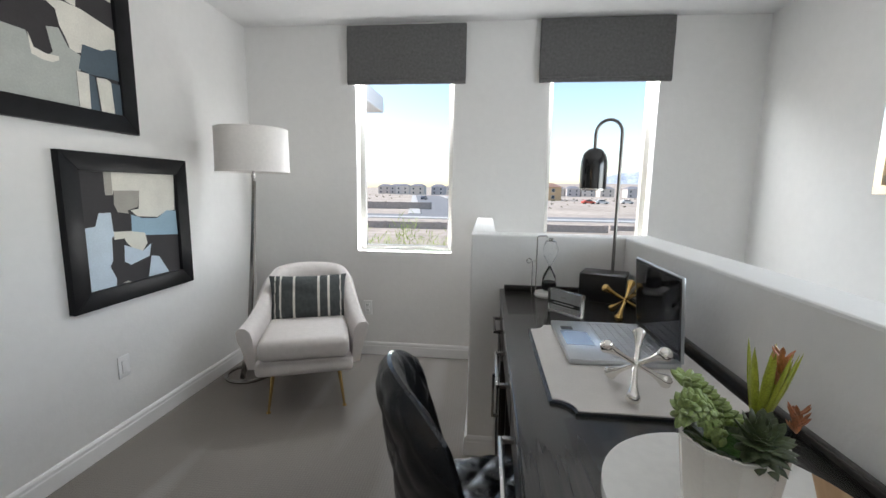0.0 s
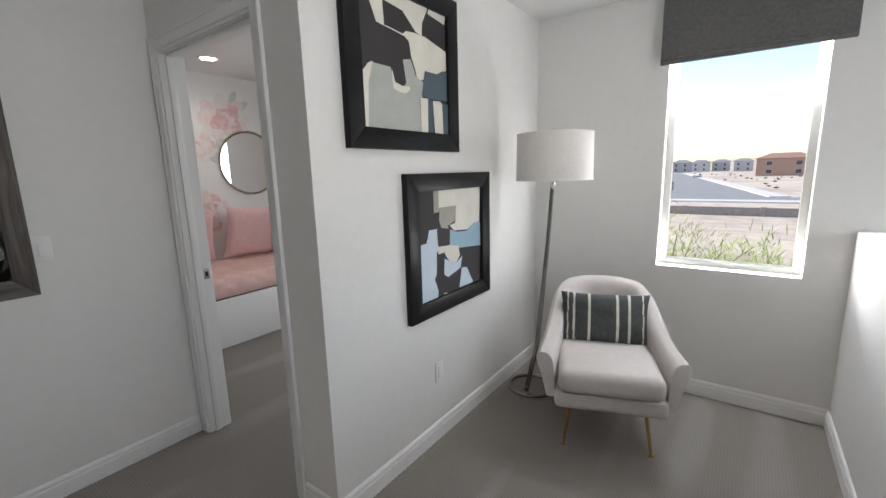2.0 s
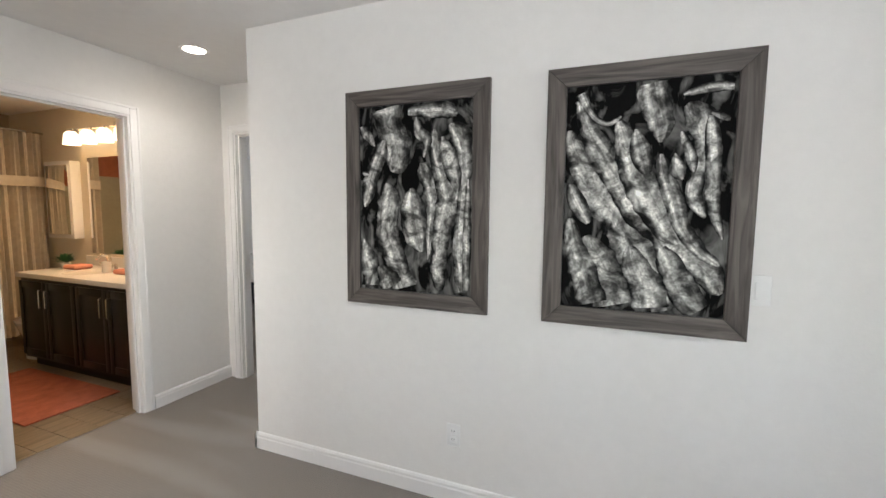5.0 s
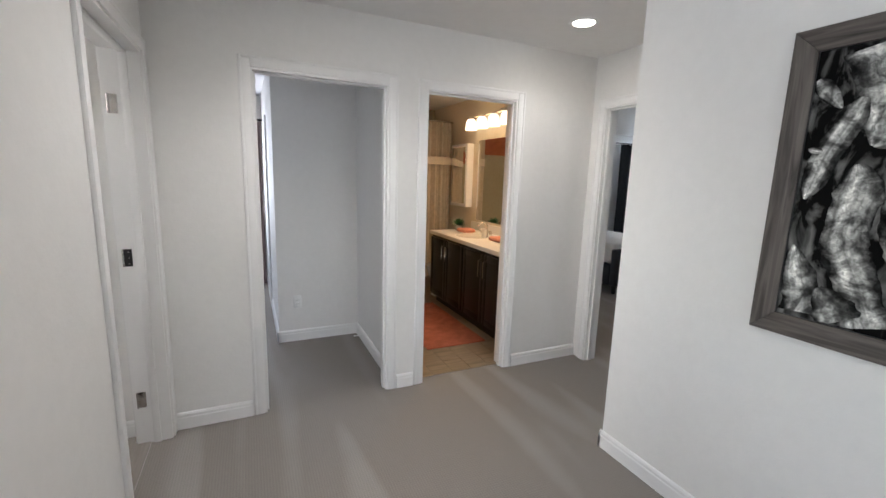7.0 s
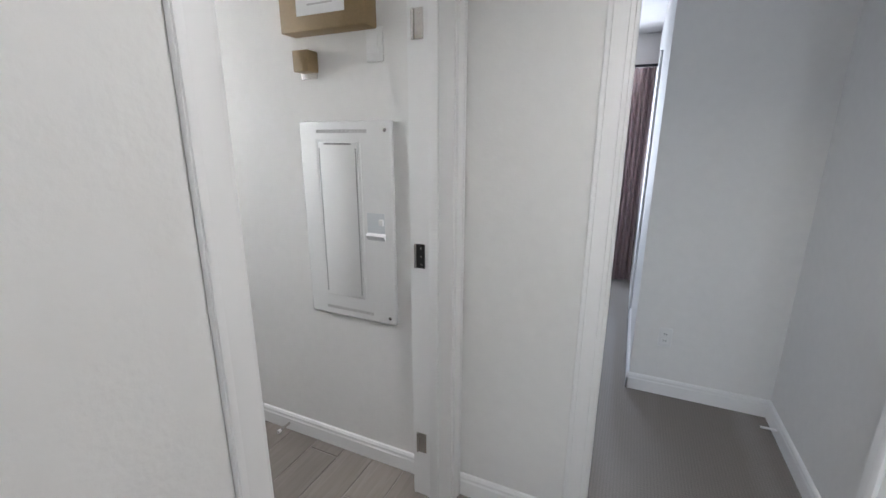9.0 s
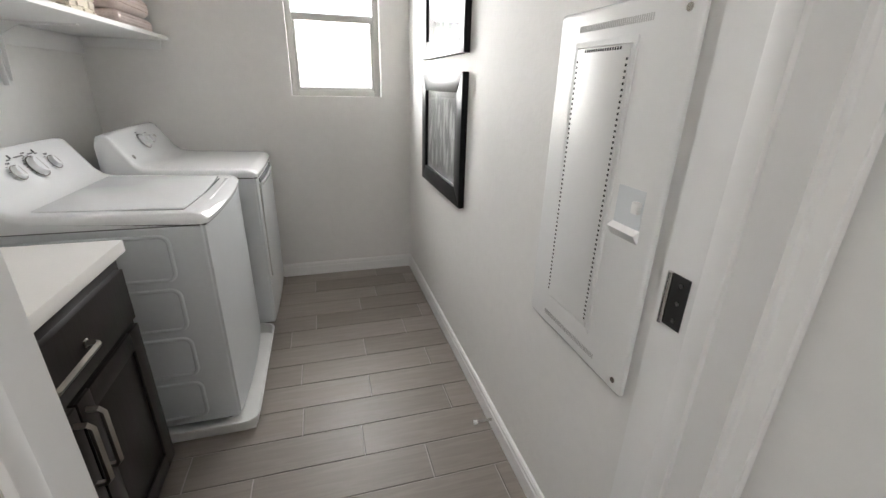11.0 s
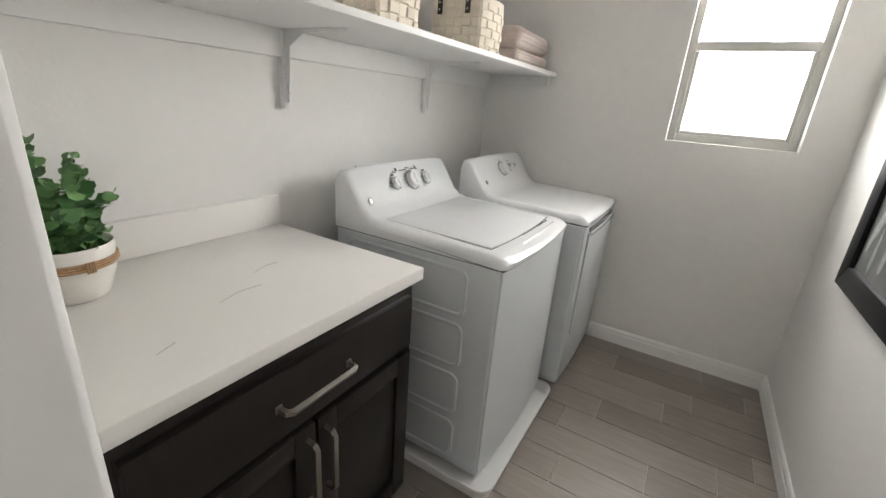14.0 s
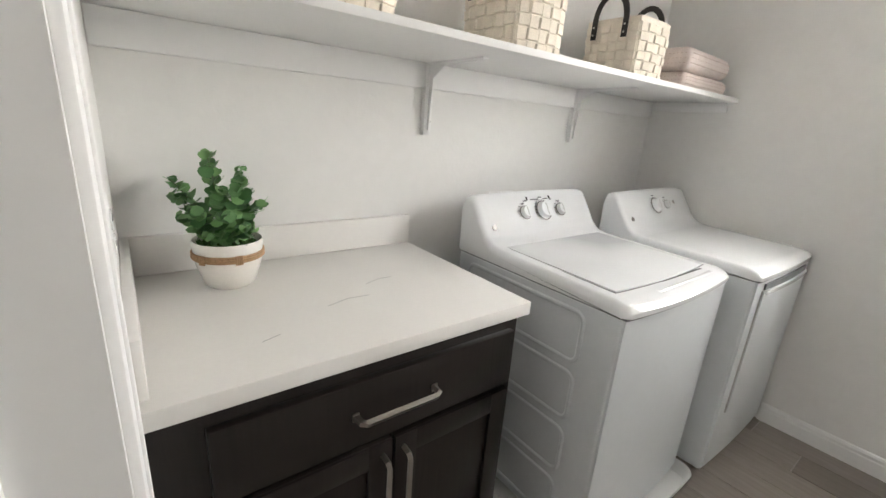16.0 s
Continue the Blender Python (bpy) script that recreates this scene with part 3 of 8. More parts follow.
outlet(pose(XA, 2.751, 0.385, 0, 0, 90), True, "white blank cover plate low on the picture wall")
outlet(pose(-1.60, YW, 0.375), label="white outlet low beside the armchair")
outlet(pose(XB, 0.297, 0.347, 0, 0, 90), label="white duplex outlet low on the wall")
outlet(pose(XB, 1.495, 1.16, 0, 0, 90), True, "white rocker switch beside the tree-root print")
outlet(pose(-2.28, -3.19, 0.36, 0, 0, 180), label="white outlet low in the next room")
outlet(pose(-1.13, YP, 1.775, 0, 0, 180), True, "white rocker switch in the laundry")
outlet(pose(XLI, -0.72, 1.16, 0, 0, 90), label="white outlet above the laundry counter")


def downlight(x, y, power=4, z=H):
    top = thing("recessed_light", "round recessed ceiling light with a white trim ring", "ceiling light", pose(x, y, z))
    part("trim_ring", lathe(bmesh.new(), [(0.062, -0.001), (0.066, -0.006), (0.084, -0.004), (0.086, 0.0)], 32), M_trim, top)
    part("lens", lathe(bmesh.new(), [(0.0, -0.003), (0.064, -0.002)], 32), M_lamp, top)
    d = bpy.data.lights.new("downlight", 'SPOT')
    d.energy, d.spot_size, d.spot_blend, d.shadow_soft_size, d.color = power, radians(150), 0.8, 0.07, (1.0, 0.95, 0.89)
    ob = new("downlight", d)
    ob.matrix_world = look((x, y, z - 0.02), (x, y, 0))
    return top


downlight(-3.82, -1.52, 3.2)
# unseen fitting, added to brighten the wall with the two doorways
downlight(-2.3, -1.15, 9)
downlight(-1.75, 2.55, 2)


# ---- framed pictures ----
def framed(name, m, w, h, fw, depth, material, rails, art, label, category="picture", glass=False):
    """A frame in its own x-z plane facing -y, lower left corner at the origin; returns the thing."""
    top = thing(name, label, category, m)
    for nm, pts in (("frame_rail", [(0, 0), (w, 0), (w - fw, fw), (fw, fw)]), ("frame_rail", [(fw, h - fw), (w - fw, h - fw), (w, h), (0, h)]),
                    ("frame_stile", [(0, 0), (fw, fw), (fw, h - fw), (0, h)]), ("frame_stile", [(w - fw, fw), (w, 0), (w, h), (w - fw, h - fw)])):
        bm = poly(bmesh.new(), pts, -depth, 0, 'y')
        bmesh.ops.recalc_face_normals(bm, faces=bm.faces)
        top_edges = [e for e in bm.edges if all(v.co.y < -depth + 1e-4 for v in e.verts)]
        bmesh.ops.bevel(bm, geom=top_edges, offset=0.004, segments=2, profile=0.5, affect='EDGES')
        part(nm, bm, rails if nm == "frame_rail" else material, top)
    part("canvas", bx(fw - 0.004, w - fw + 0.004, -depth * 0.4, -0.002, fw - 0.004, h - fw + 0.004), art, top, smooth=False)
    return top


def paint(name, c):
    return mat(name, c, 0.7, var=0.08, scale=12, bump=0.2, bscale=120)


P_cream, P_char, P_taupe, P_blue, P_pale, P_sage, P_slate = (paint("paint_cream", (0.70, 0.68, 0.61)), paint("paint_charcoal", (0.035, 0.032, 0.034)),
    paint("paint_taupe", (0.36, 0.34, 0.30)), paint("paint_blue", (0.30, 0.44, 0.54)), paint("paint_pale", (0.55, 0.64, 0.72)), paint("paint_sage", (0.40, 0.42, 0.39)), paint("paint_slate", (0.075, 0.105, 0.13)))


def abstract(m, w, h, ground, label):
    return framed("abstract_print", m, w, h, 0.085, 0.032, M_blackframe, M_blackframe, ground, label)


def paint_shape(top, k, colour, *pts):
    """One flat field of paint on a print, its corners in shares of the canvas from the top left."""
    d = 0.0134 + 0.0006 * k
    bm = bmesh.new()
    co = [Vector((0.085 + u * 0.578, -d, 0.085 + (1 - v) * 0.55)) for u, v in pts]
    vs = [bm.verts.new(c) for c in co]
    for tri in tessellate_polygon([co]):
        bm.faces.new([vs[i] for i in tri])
    part("paint_shape", bm, colour, top, smooth=False)


t = abstract(pose(XA, 2.512, 0.72, 0, 0, 90), 0.748, 0.72, P_char, "square abstract print in grey, blue and cream, black frame")
paint_shape(t, 0, P_cream, (0.23, 0), (1, 0), (0.98, 0.36), (0.86, 0.37), (0.76, 0.42), (0.53, 0.4), (0.46, 0.34), (0.55, 0.33), (0.57, 0.16), (0.31, 0.16), (0.3, 0.2), (0.23, 0.2))
paint_shape(t, 1, P_taupe, (0.23, 0), (0.3, 0), (0.3, 0.2), (0.23, 0.2))
paint_shape(t, 2, P_taupe, (0.31, 0.16), (0.57, 0.16), (0.54, 0.31), (0.43, 0.34), (0.44, 0.37), (0.33, 0.35), (0.3, 0.28))
paint_shape(t, 3, P_blue, (0.46, 0.38), (0.58, 0.42), (0.75, 0.43), (0.87, 0.36), (0.99, 0.37), (1, 0.62), (0.45, 0.57))
paint_shape(t, 4, P_pale, (0, 0.47), (0.11, 0.46), (0.15, 0.35), (0.26, 0.35), (0.27, 0.51), (0.3, 0.54), (0.25, 0.57), (0.24, 0.77), (0.21, 0.82), (0.26, 0.94), (0.25, 1), (0.01, 1))
paint_shape(t, 5, P_cream, (0.27, 0.52), (0.44, 0.53), (0.59, 0.56), (0.61, 0.66), (0.55, 0.73), (0.45, 0.7), (0.38, 0.62), (0.37, 0.59), (0.27, 0.59))
paint_shape(t, 6, P_pale, (0.36, 0.65), (0.41, 0.67), (0.55, 0.73), (0.65, 0.67), (0.62, 0.79), (0.41, 0.84), (0.35, 0.8))
paint_shape(t, 7, P_pale, (0.64, 0.79), (0.73, 0.81), (0.84, 0.99), (0.59, 0.99))
paint_shape(t, 8, P_cream, (0.31, 0.99), (0.36, 0.98), (0.4, 1))
t = abstract(pose(XA, 2.197, 1.545, 0, 0, 90), 0.748, 0.72, P_char, "square abstract print in black, sage and cream, black frame")
paint_shape(t, 0, P_cream, (0, 0.02), (0.25, 0), (0.25, 0.08), (0.26, 0.26), (0.18, 0.25), (0.12, 0.12), (0, 0.1))
paint_shape(t, 1, P_cream, (0.26, 0.26), (0.48, 0.28), (0.49, 0.27), (0.27, 0.25))
paint_shape(t, 2, P_cream, (0.27, 0), (0.26, 0.08), (0.46, 0.1), (0.61, 0.22), (0.68, 0.23), (0.69, 0.13), (0.76, 0.01), (0.76, 0))
paint_shape(t, 3, P_cream, (0.76, 0.04), (0.99, 0.07), (1, 0), (0.98, 0), (0.78, 0))
paint_shape(t, 4, P_cream, (0.45, 0.27), (0.49, 0.24), (0.59, 0.23), (0.72, 0.23), (1, 0.29), (1, 0.45), (0.93, 0.47), (0.86, 0.5), (0.71, 0.5), (0.69, 0.57), (0.61, 0.59), (0.58, 0.5), (0.54, 0.42), (0.52, 0.31))
paint_shape(t, 5, P_sage, (0.06, 0.56), (0.1, 0.54), (0.3, 0.54), (0.34, 0.66), (0.41, 0.69), (0.47, 0.63), (0.44, 0.46), (0.53, 0.44), (0.59, 0.56), (0.68, 0.59), (0.67, 0.71), (0.63, 0.72), (0.63, 1), (0.04, 1))
paint_shape(t, 6, P_cream, (0.02, 0.61), (0.08, 0.55), (0.12, 0.53), (0.07, 0.69), (0.05, 1), (0.01, 1), (0.02, 0.81))
paint_shape(t, 7, P_cream, (0.31, 0.54), (0.34, 0.64), (0.42, 0.66), (0.51, 0.65), (0.51, 0.68), (0.46, 0.71), (0.39, 0.71), (0.32, 0.69))
paint_shape(t, 8, P_slate, (0.7, 0.5), (0.86, 0.5), (0.94, 0.46), (1, 0.46), (1, 0.71), (0.88, 0.71), (0.73, 0.72), (0.65, 0.7), (0.68, 0.59))
paint_shape(t, 9, P_cream, (0.63, 0.72), (0.73, 0.72), (0.72, 1), (0.63, 1))
paint_shape(t, 10, P_slate, (0.73, 0.72), (0.78, 0.73), (0.8, 1), (0.72, 1))
paint_shape(t, 11, P_cream, (0.79, 0.73), (0.88, 0.72), (0.92, 0.74), (0.93, 1), (0.81, 1))
paint_shape(t, 12, P_cream, (0, 0.69), (0.01, 0.68), (0.01, 1), (0, 1))
paint_shape(t, 13, P_slate, (0.92, 0.74), (1, 0.74), (1, 1), (0.93, 1))


def print_ground(name, seed):
    """Near-black ground of a root print, mottled with faint grey."""
    m = mat(name, (0.012, 0.013, 0.014), 0.7, var=0.0)
    nt = m.node_tree
    n = nt.nodes
    n["Principled BSDF"].inputs["Specular IOR Level"].default_value = 0.12
    tc = n.new("ShaderNodeTexCoord")
    mp = n.new("ShaderNodeMapping")
    mp.inputs["Location"].default_value = (seed, seed, 0)
    mp.inputs["Rotation"].default_value = (0, 0.4, 0)
    mp.inputs["Scale"].default_value = (1.6, 1, 0.8)
    link(nt, tc.outputs["Object"], mp.inputs[0])
    nz = n.new("ShaderNodeTexNoise")
    nz.inputs["Scale"].default_value, nz.inputs["Detail"].default_value, nz.inputs["Distortion"].default_value = 9, 9, 0.8
    link(nt, mp.outputs[0], nz.inputs["Vector"])
    r = n.new("ShaderNodeValToRGB")
    e = r.color_ramp.elements
    e[0].position, e[0].color = 0.47, (0.002, 0.002, 0.002, 1)
    e[1].position, e[1].color = 0.70, (0.22, 0.22, 0.21, 1)
    link(nt, nz.outputs[0], r.inputs[0])
    link(nt, r.outputs[0], n["Principled BSDF"].inputs["Base Color"])
    return m


def bark_print():
    """Printed root bark: pale along the middle of a root, dark at its edges, streaked and pitted."""
    m = mat("printed_bark", (0.4, 0.4, 0.38), 0.7, var=0.0)
    nt = m.node_tree
    n = nt.nodes
    n["Principled BSDF"].inputs["Specular IOR Level"].default_value = 0.12
    uv = n.new("ShaderNodeUVMap")
    tc = n.new("ShaderNodeTexCoord")
    sep = n.new("ShaderNodeSeparateXYZ")
    link(nt, uv.outputs[0], sep.inputs[0])
    edge = n.new("ShaderNodeValToRGB")
    e = edge.color_ramp.elements
    e[0].position, e[0].color = 0.0, (0.015, 0.015, 0.015, 1)
    e[1].position, e[1].color = 1.0, (0.02, 0.02, 0.02, 1)
    for p, c in ((0.10, 0.16), (0.34, 0.60), (0.58, 0.46), (0.86, 0.12)):
        q = e.new(p)
        q.color = (c, c, c * 0.95, 1)
    wob = n.new("ShaderNodeTexNoise")
    wob.inputs["Scale"].default_value, wob.inputs["Detail"].default_value = 16, 4
    link(nt, tc.outputs["Object"], wob.inputs["Vector"])
    add = n.new("ShaderNodeMath")
    add.operation = 'MULTIPLY_ADD'
    add.inputs[1].default_value = 0.9
    link(nt, wob.outputs[0], add.inputs[0])
    sub = n.new("ShaderNodeMath")
    sub.operation = 'SUBTRACT'
    sub.inputs[1].default_value = 0.45
    link(nt, sep.outputs[0], sub.inputs[0])
    link(nt, sub.outputs[0], add.inputs[2])
    link(nt, add.outputs[0], edge.inputs[0])
    grain = n.new("ShaderNodeTexNoise")
    grain.inputs["Scale"].default_value, grain.inputs["Detail"].default_value, grain.inputs["Distortion"].default_value = 62, 8, 1.0
    link(nt, tc.outputs["Object"], grain.inputs["Vector"])
    gr = n.new("ShaderNodeMapRange")
    gr.inputs[1].default_value, gr.inputs[2].default_value, gr.inputs[3].default_value, gr.inputs[4].default_value = 0.33, 0.66, 0.55, 1.4
    link(nt, grain.outputs[0], gr.inputs[0])
    mp = n.new("ShaderNodeMapping")
    mp.inputs["Scale"].default_value = (5.0, 0.9, 1)
    link(nt, uv.outputs[0], mp.inputs[0])
    st = n.new("ShaderNodeTexNoise")
    st.inputs["Scale"].default_value, st.inputs["Detail"].default_value, st.inputs["Distortion"].default_value = 1.0, 3, 0.2
    link(nt, mp.outputs[0], st.inputs["Vector"])
    sr = n.new("ShaderNodeMapRange")
    sr.inputs[1].default_value, sr.inputs[2].default_value, sr.inputs[3].default_value, sr.inputs[4].default_value = 0.36, 0.64, 0.5, 1.3
    link(nt, st.outputs[0], sr.inputs[0])
    patch = n.new("ShaderNodeTexNoise")
    patch.inputs["Scale"].default_value, patch.inputs["Detail"].default_value, patch.inputs["Distortion"].default_value = 11, 4, 1.5
    link(nt, tc.outputs["Object"], patch.inputs["Vector"])
    pr = n.new("ShaderNodeMapRange")
    pr.inputs[1].default_value, pr.inputs[2].default_value, pr.inputs[3].default_value, pr.inputs[4].default_value = 0.36, 0.62, 0.22, 1.45
    link(nt, patch.outputs[0], pr.inputs[0])
    prev = edge.outputs[0]
    for f in (gr.outputs[0], sr.outputs[0], pr.outputs[0]):
        mx = n.new("ShaderNodeMixRGB")
        mx.blend_type = 'MULTIPLY'
        mx.inputs[0].default_value = 1
        link(nt, prev, mx.inputs[1])
        link(nt, f, mx.inputs[2])
        prev = mx.outputs[0]
    link(nt, prev, n["Principled BSDF"].inputs["Base Color"])
    return m


M_bark = bark_print()
CX0, CZ0, CWD, CHT = 0.080, 0.080, 0.595, 0.906     # canvas of a root print inside its frame


def root(top, *line):
    """One printed root: a ribbon along a line of (across, down, half width) in shares of the canvas."""
    k = len(top.children)
    d = 0.0100 + 0.0001 * k
    pts = [Vector(p) for p in line]
    fine = []
    for i in range(len(pts) - 1):
        p0, p1, p2, p3 = pts[max(i - 1, 0)], pts[i], pts[i + 1], pts[min(i + 2, len(pts) - 1)]
        for j in range(6):
            f = j / 6
            fine.append(0.5 * ((2 * p1) + (p2 - p0) * f + (2 * p0 - 5 * p1 + 4 * p2 - p3) * f * f + (3 * p1 - p0 - 3 * p2 + p3) * f ** 3))
    fine.append(pts[-1])
    bm = bmesh.new()
    uvl = bm.loops.layers.uv.new("UVMap")
    rows, along = [], k * 0.37
    for i, p in enumerate(fine):
        a, b = fine[max(i - 1, 0)], fine[min(i + 1, len(fine) - 1)]
        t2 = Vector(((b.x - a.x) * CWD, (a.y - b.y) * CHT)).normalized()
        inside = 0.06 < p.y < 0.94
        ends = min(1.0, 0.5 + 0.2 * min(i, len(fine) - 1 - i)) if inside else 1.0
        w = p.z * CWD * 1.36 * ends * (1 + 0.22 * noise.noise((i * 0.45, k * 3.1, 0)))
        c = Vector((CX0 + p.x * CWD, CZ0 + (1 - p.y) * CHT))
        row = []
        for s in range(5):
            o = w * (s / 2 - 1)
            x = min(max(c.x - t2.y * o, CX0), CX0 + CWD)
            z = min(max(c.y + t2.x * o, CZ0), CZ0 + CHT)
            row.append((bm.verts.new((x, -d, z)), s / 4, along))
        rows.append(row)
        along += 0.02
    for a, b in zip(rows, rows[1:]):
        for s in range(4):
            q = (a[s], a[s + 1], b[s + 1], b[s])
            f = bm.faces.new([v[0] for v in q])
            for lp, v in zip(f.loops, q):
                lp[uvl].uv = (v[1], v[2])
    part("printed_root", bm, M_bark, top, smooth=False)


def root_print(y0, seed, label):
    t = framed("tree_root_print", pose(XB, y0, 0.966, 0, 0, 90), 0.755, 1.066, 0.078, 0.024, M_greyframe, M_greyframe_h, print_ground("root_print_ground", seed), label)
    part("inner_lip", poly(bmesh.new(), [(0.074, 0.074), (0.681, 0.074), (0.681, 0.079), (0.079, 0.079), (0.079, 0.987), (0.681, 0.987), (0.681, 0.992), (0.074, 0.992)], -0.019, -0.012, 'y'), M_black, t)
    return t


t = root_print(0.706, 1.3, "large black and white print of twisting tree roots, weathered grey frame")
root(t, (0.02, 0.19, 0.024), (0.07, 0.29, 0.057), (0.16, 0.40, 0.078), (0.26, 0.49, 0.103), (0.36, 0.58, 0.083), (0.44, 0.69, 0.094), (0.54, 0.80, 0.084), (0.65, 0.91, 0.084), (0.70, 0.98, 0.076))
root(t, (0.08, 0.06, 0.024), (0.14, 0.18, 0.045), (0.24, 0.30, 0.065), (0.36, 0.42, 0.074), (0.46, 0.53, 0.083), (0.63, 0.62, 0.087), (0.79, 0.74, 0.083), (0.92, 0.83, 0.067), (0.98, 0.90, 0.038))
root(t, (0.34, 0.16, 0.028), (0.40, 0.27, 0.061), (0.46, 0.37, 0.082), (0.54, 0.47, 0.093), (0.63, 0.58, 0.087), (0.73, 0.69, 0.054))
root(t, (0.44, 0.20, 0.016), (0.47, 0.28, 0.045), (0.52, 0.39, 0.041))
root(t, (0.53, 0.01, 0.066), (0.55, 0.09, 0.070), (0.59, 0.19, 0.057), (0.59, 0.26, 0.020))
root(t, (0.60, 0.31, 0.016), (0.63, 0.40, 0.041), (0.69, 0.51, 0.045), (0.74, 0.62, 0.037), (0.83, 0.71, 0.029), (0.96, 0.78, 0.021))
root(t, (0.73, 0.11, 0.036), (0.82, 0.18, 0.067), (0.85, 0.29, 0.045), (0.82, 0.39, 0.037), (0.80, 0.49, 0.037), (0.87, 0.58, 0.019))
root(t, (0.87, 0.16, 0.028), (0.89, 0.29, 0.033), (0.90, 0.40, 0.033), (0.91, 0.53, 0.029), (0.97, 0.67, 0.012))
root(t, (0.71, 0.22, 0.016), (0.77, 0.32, 0.024), (0.79, 0.39, 0.014))
root(t, (0.15, 0.67, 0.042), (0.23, 0.77, 0.084), (0.31, 0.87, 0.095), (0.36, 0.98, 0.097))
root(t, (0.04, 0.59, 0.033), (0.08, 0.72, 0.052), (0.16, 0.87, 0.074), (0.21, 0.98, 0.080))
root(t, (0.63, 0.71, 0.038), (0.71, 0.82, 0.063), (0.79, 0.92, 0.074), (0.86, 0.98, 0.059))
root(t, (0.71, 0.07, 0.012), (0.85, 0.05, 0.026), (0.98, 0.05, 0.018))
root(t, (0.03, 0.43, 0.025), (0.09, 0.52, 0.045), (0.17, 0.61, 0.029))
root(t, (0.87, 0.15, 0.012), (0.97, 0.18, 0.020))
root(t, (0.09, 0.03, 0.028), (0.16, 0.12, 0.016), (0.26, 0.17, 0.014), (0.35, 0.14, 0.010))
root(t, (0.68, 0.31, 0.012), (0.70, 0.38, 0.037), (0.73, 0.42, 0.014))
root(t, (0.44, 0.71, 0.029), (0.48, 0.80, 0.063), (0.56, 0.90, 0.076), (0.58, 0.98, 0.080))
t = root_print(-0.297, 4.1, "large black and white print of hanging tree roots, weathered grey frame")
root(t, (0.25, 0.01, 0.110), (0.28, 0.10, 0.092), (0.33, 0.20, 0.102), (0.34, 0.30, 0.084), (0.30, 0.35, 0.030))
root(t, (0.23, 0.18, 0.033), (0.18, 0.27, 0.052), (0.11, 0.37, 0.047), (0.07, 0.47, 0.047), (0.04, 0.54, 0.015))
root(t, (0.25, 0.41, 0.026), (0.28, 0.49, 0.072), (0.26, 0.60, 0.069), (0.26, 0.71, 0.077), (0.32, 0.80, 0.078), (0.38, 0.90, 0.070), (0.42, 0.98, 0.089))
root(t, (0.48, 0.44, 0.026), (0.49, 0.52, 0.072), (0.50, 0.61, 0.086), (0.53, 0.70, 0.081), (0.57, 0.78, 0.027))
root(t, (0.56, 0.31, 0.015), (0.60, 0.35, 0.053), (0.66, 0.45, 0.053), (0.68, 0.54, 0.046), (0.65, 0.68, 0.027), (0.63, 0.82, 0.010))
root(t, (0.68, 0.14, 0.026), (0.69, 0.23, 0.052), (0.74, 0.34, 0.060), (0.80, 0.45, 0.076), (0.82, 0.52, 0.091), (0.76, 0.63, 0.065), (0.73, 0.76, 0.054), (0.72, 0.90, 0.047), (0.74, 0.98, 0.024))
root(t, (0.81, 0.12, 0.030), (0.90, 0.18, 0.065), (0.93, 0.29, 0.049), (0.93, 0.42, 0.038), (0.87, 0.50, 0.023))
root(t, (0.75, 0.18, 0.019), (0.80, 0.28, 0.045), (0.85, 0.38, 0.045), (0.88, 0.46, 0.015))
root(t, (0.93, 0.43, 0.034), (0.91, 0.60, 0.034), (0.90, 0.77, 0.039), (0.91, 0.90, 0.039), (0.93, 0.98, 0.043))
root(t, (0.03, 0.72, 0.015), (0.07, 0.82, 0.062), (0.11, 0.91, 0.074), (0.12, 0.98, 0.079))
root(t, (0.18, 0.87, 0.027), (0.25, 0.93, 0.075), (0.30, 0.98, 0.079))
root(t, (0.01, 0.10, 0.022), (0.07, 0.15, 0.033), (0.14, 0.21, 0.013))
root(t, (0.45, 0.04, 0.022), (0.60, 0.04, 0.044), (0.74, 0.04, 0.051), (0.87, 0.07, 0.037))
root(t, (0.52, 0.07, 0.015), (0.55, 0.15, 0.033), (0.62, 0.19, 0.033), (0.59, 0.28, 0.013))
root(t, (0.97, 0.40, 0.015), (0.96, 0.71, 0.023), (0.96, 0.97, 0.024))
root(t, (0.02, 0.35, 0.011), (0.06, 0.36, 0.015), (0.09, 0.36, 0.008))


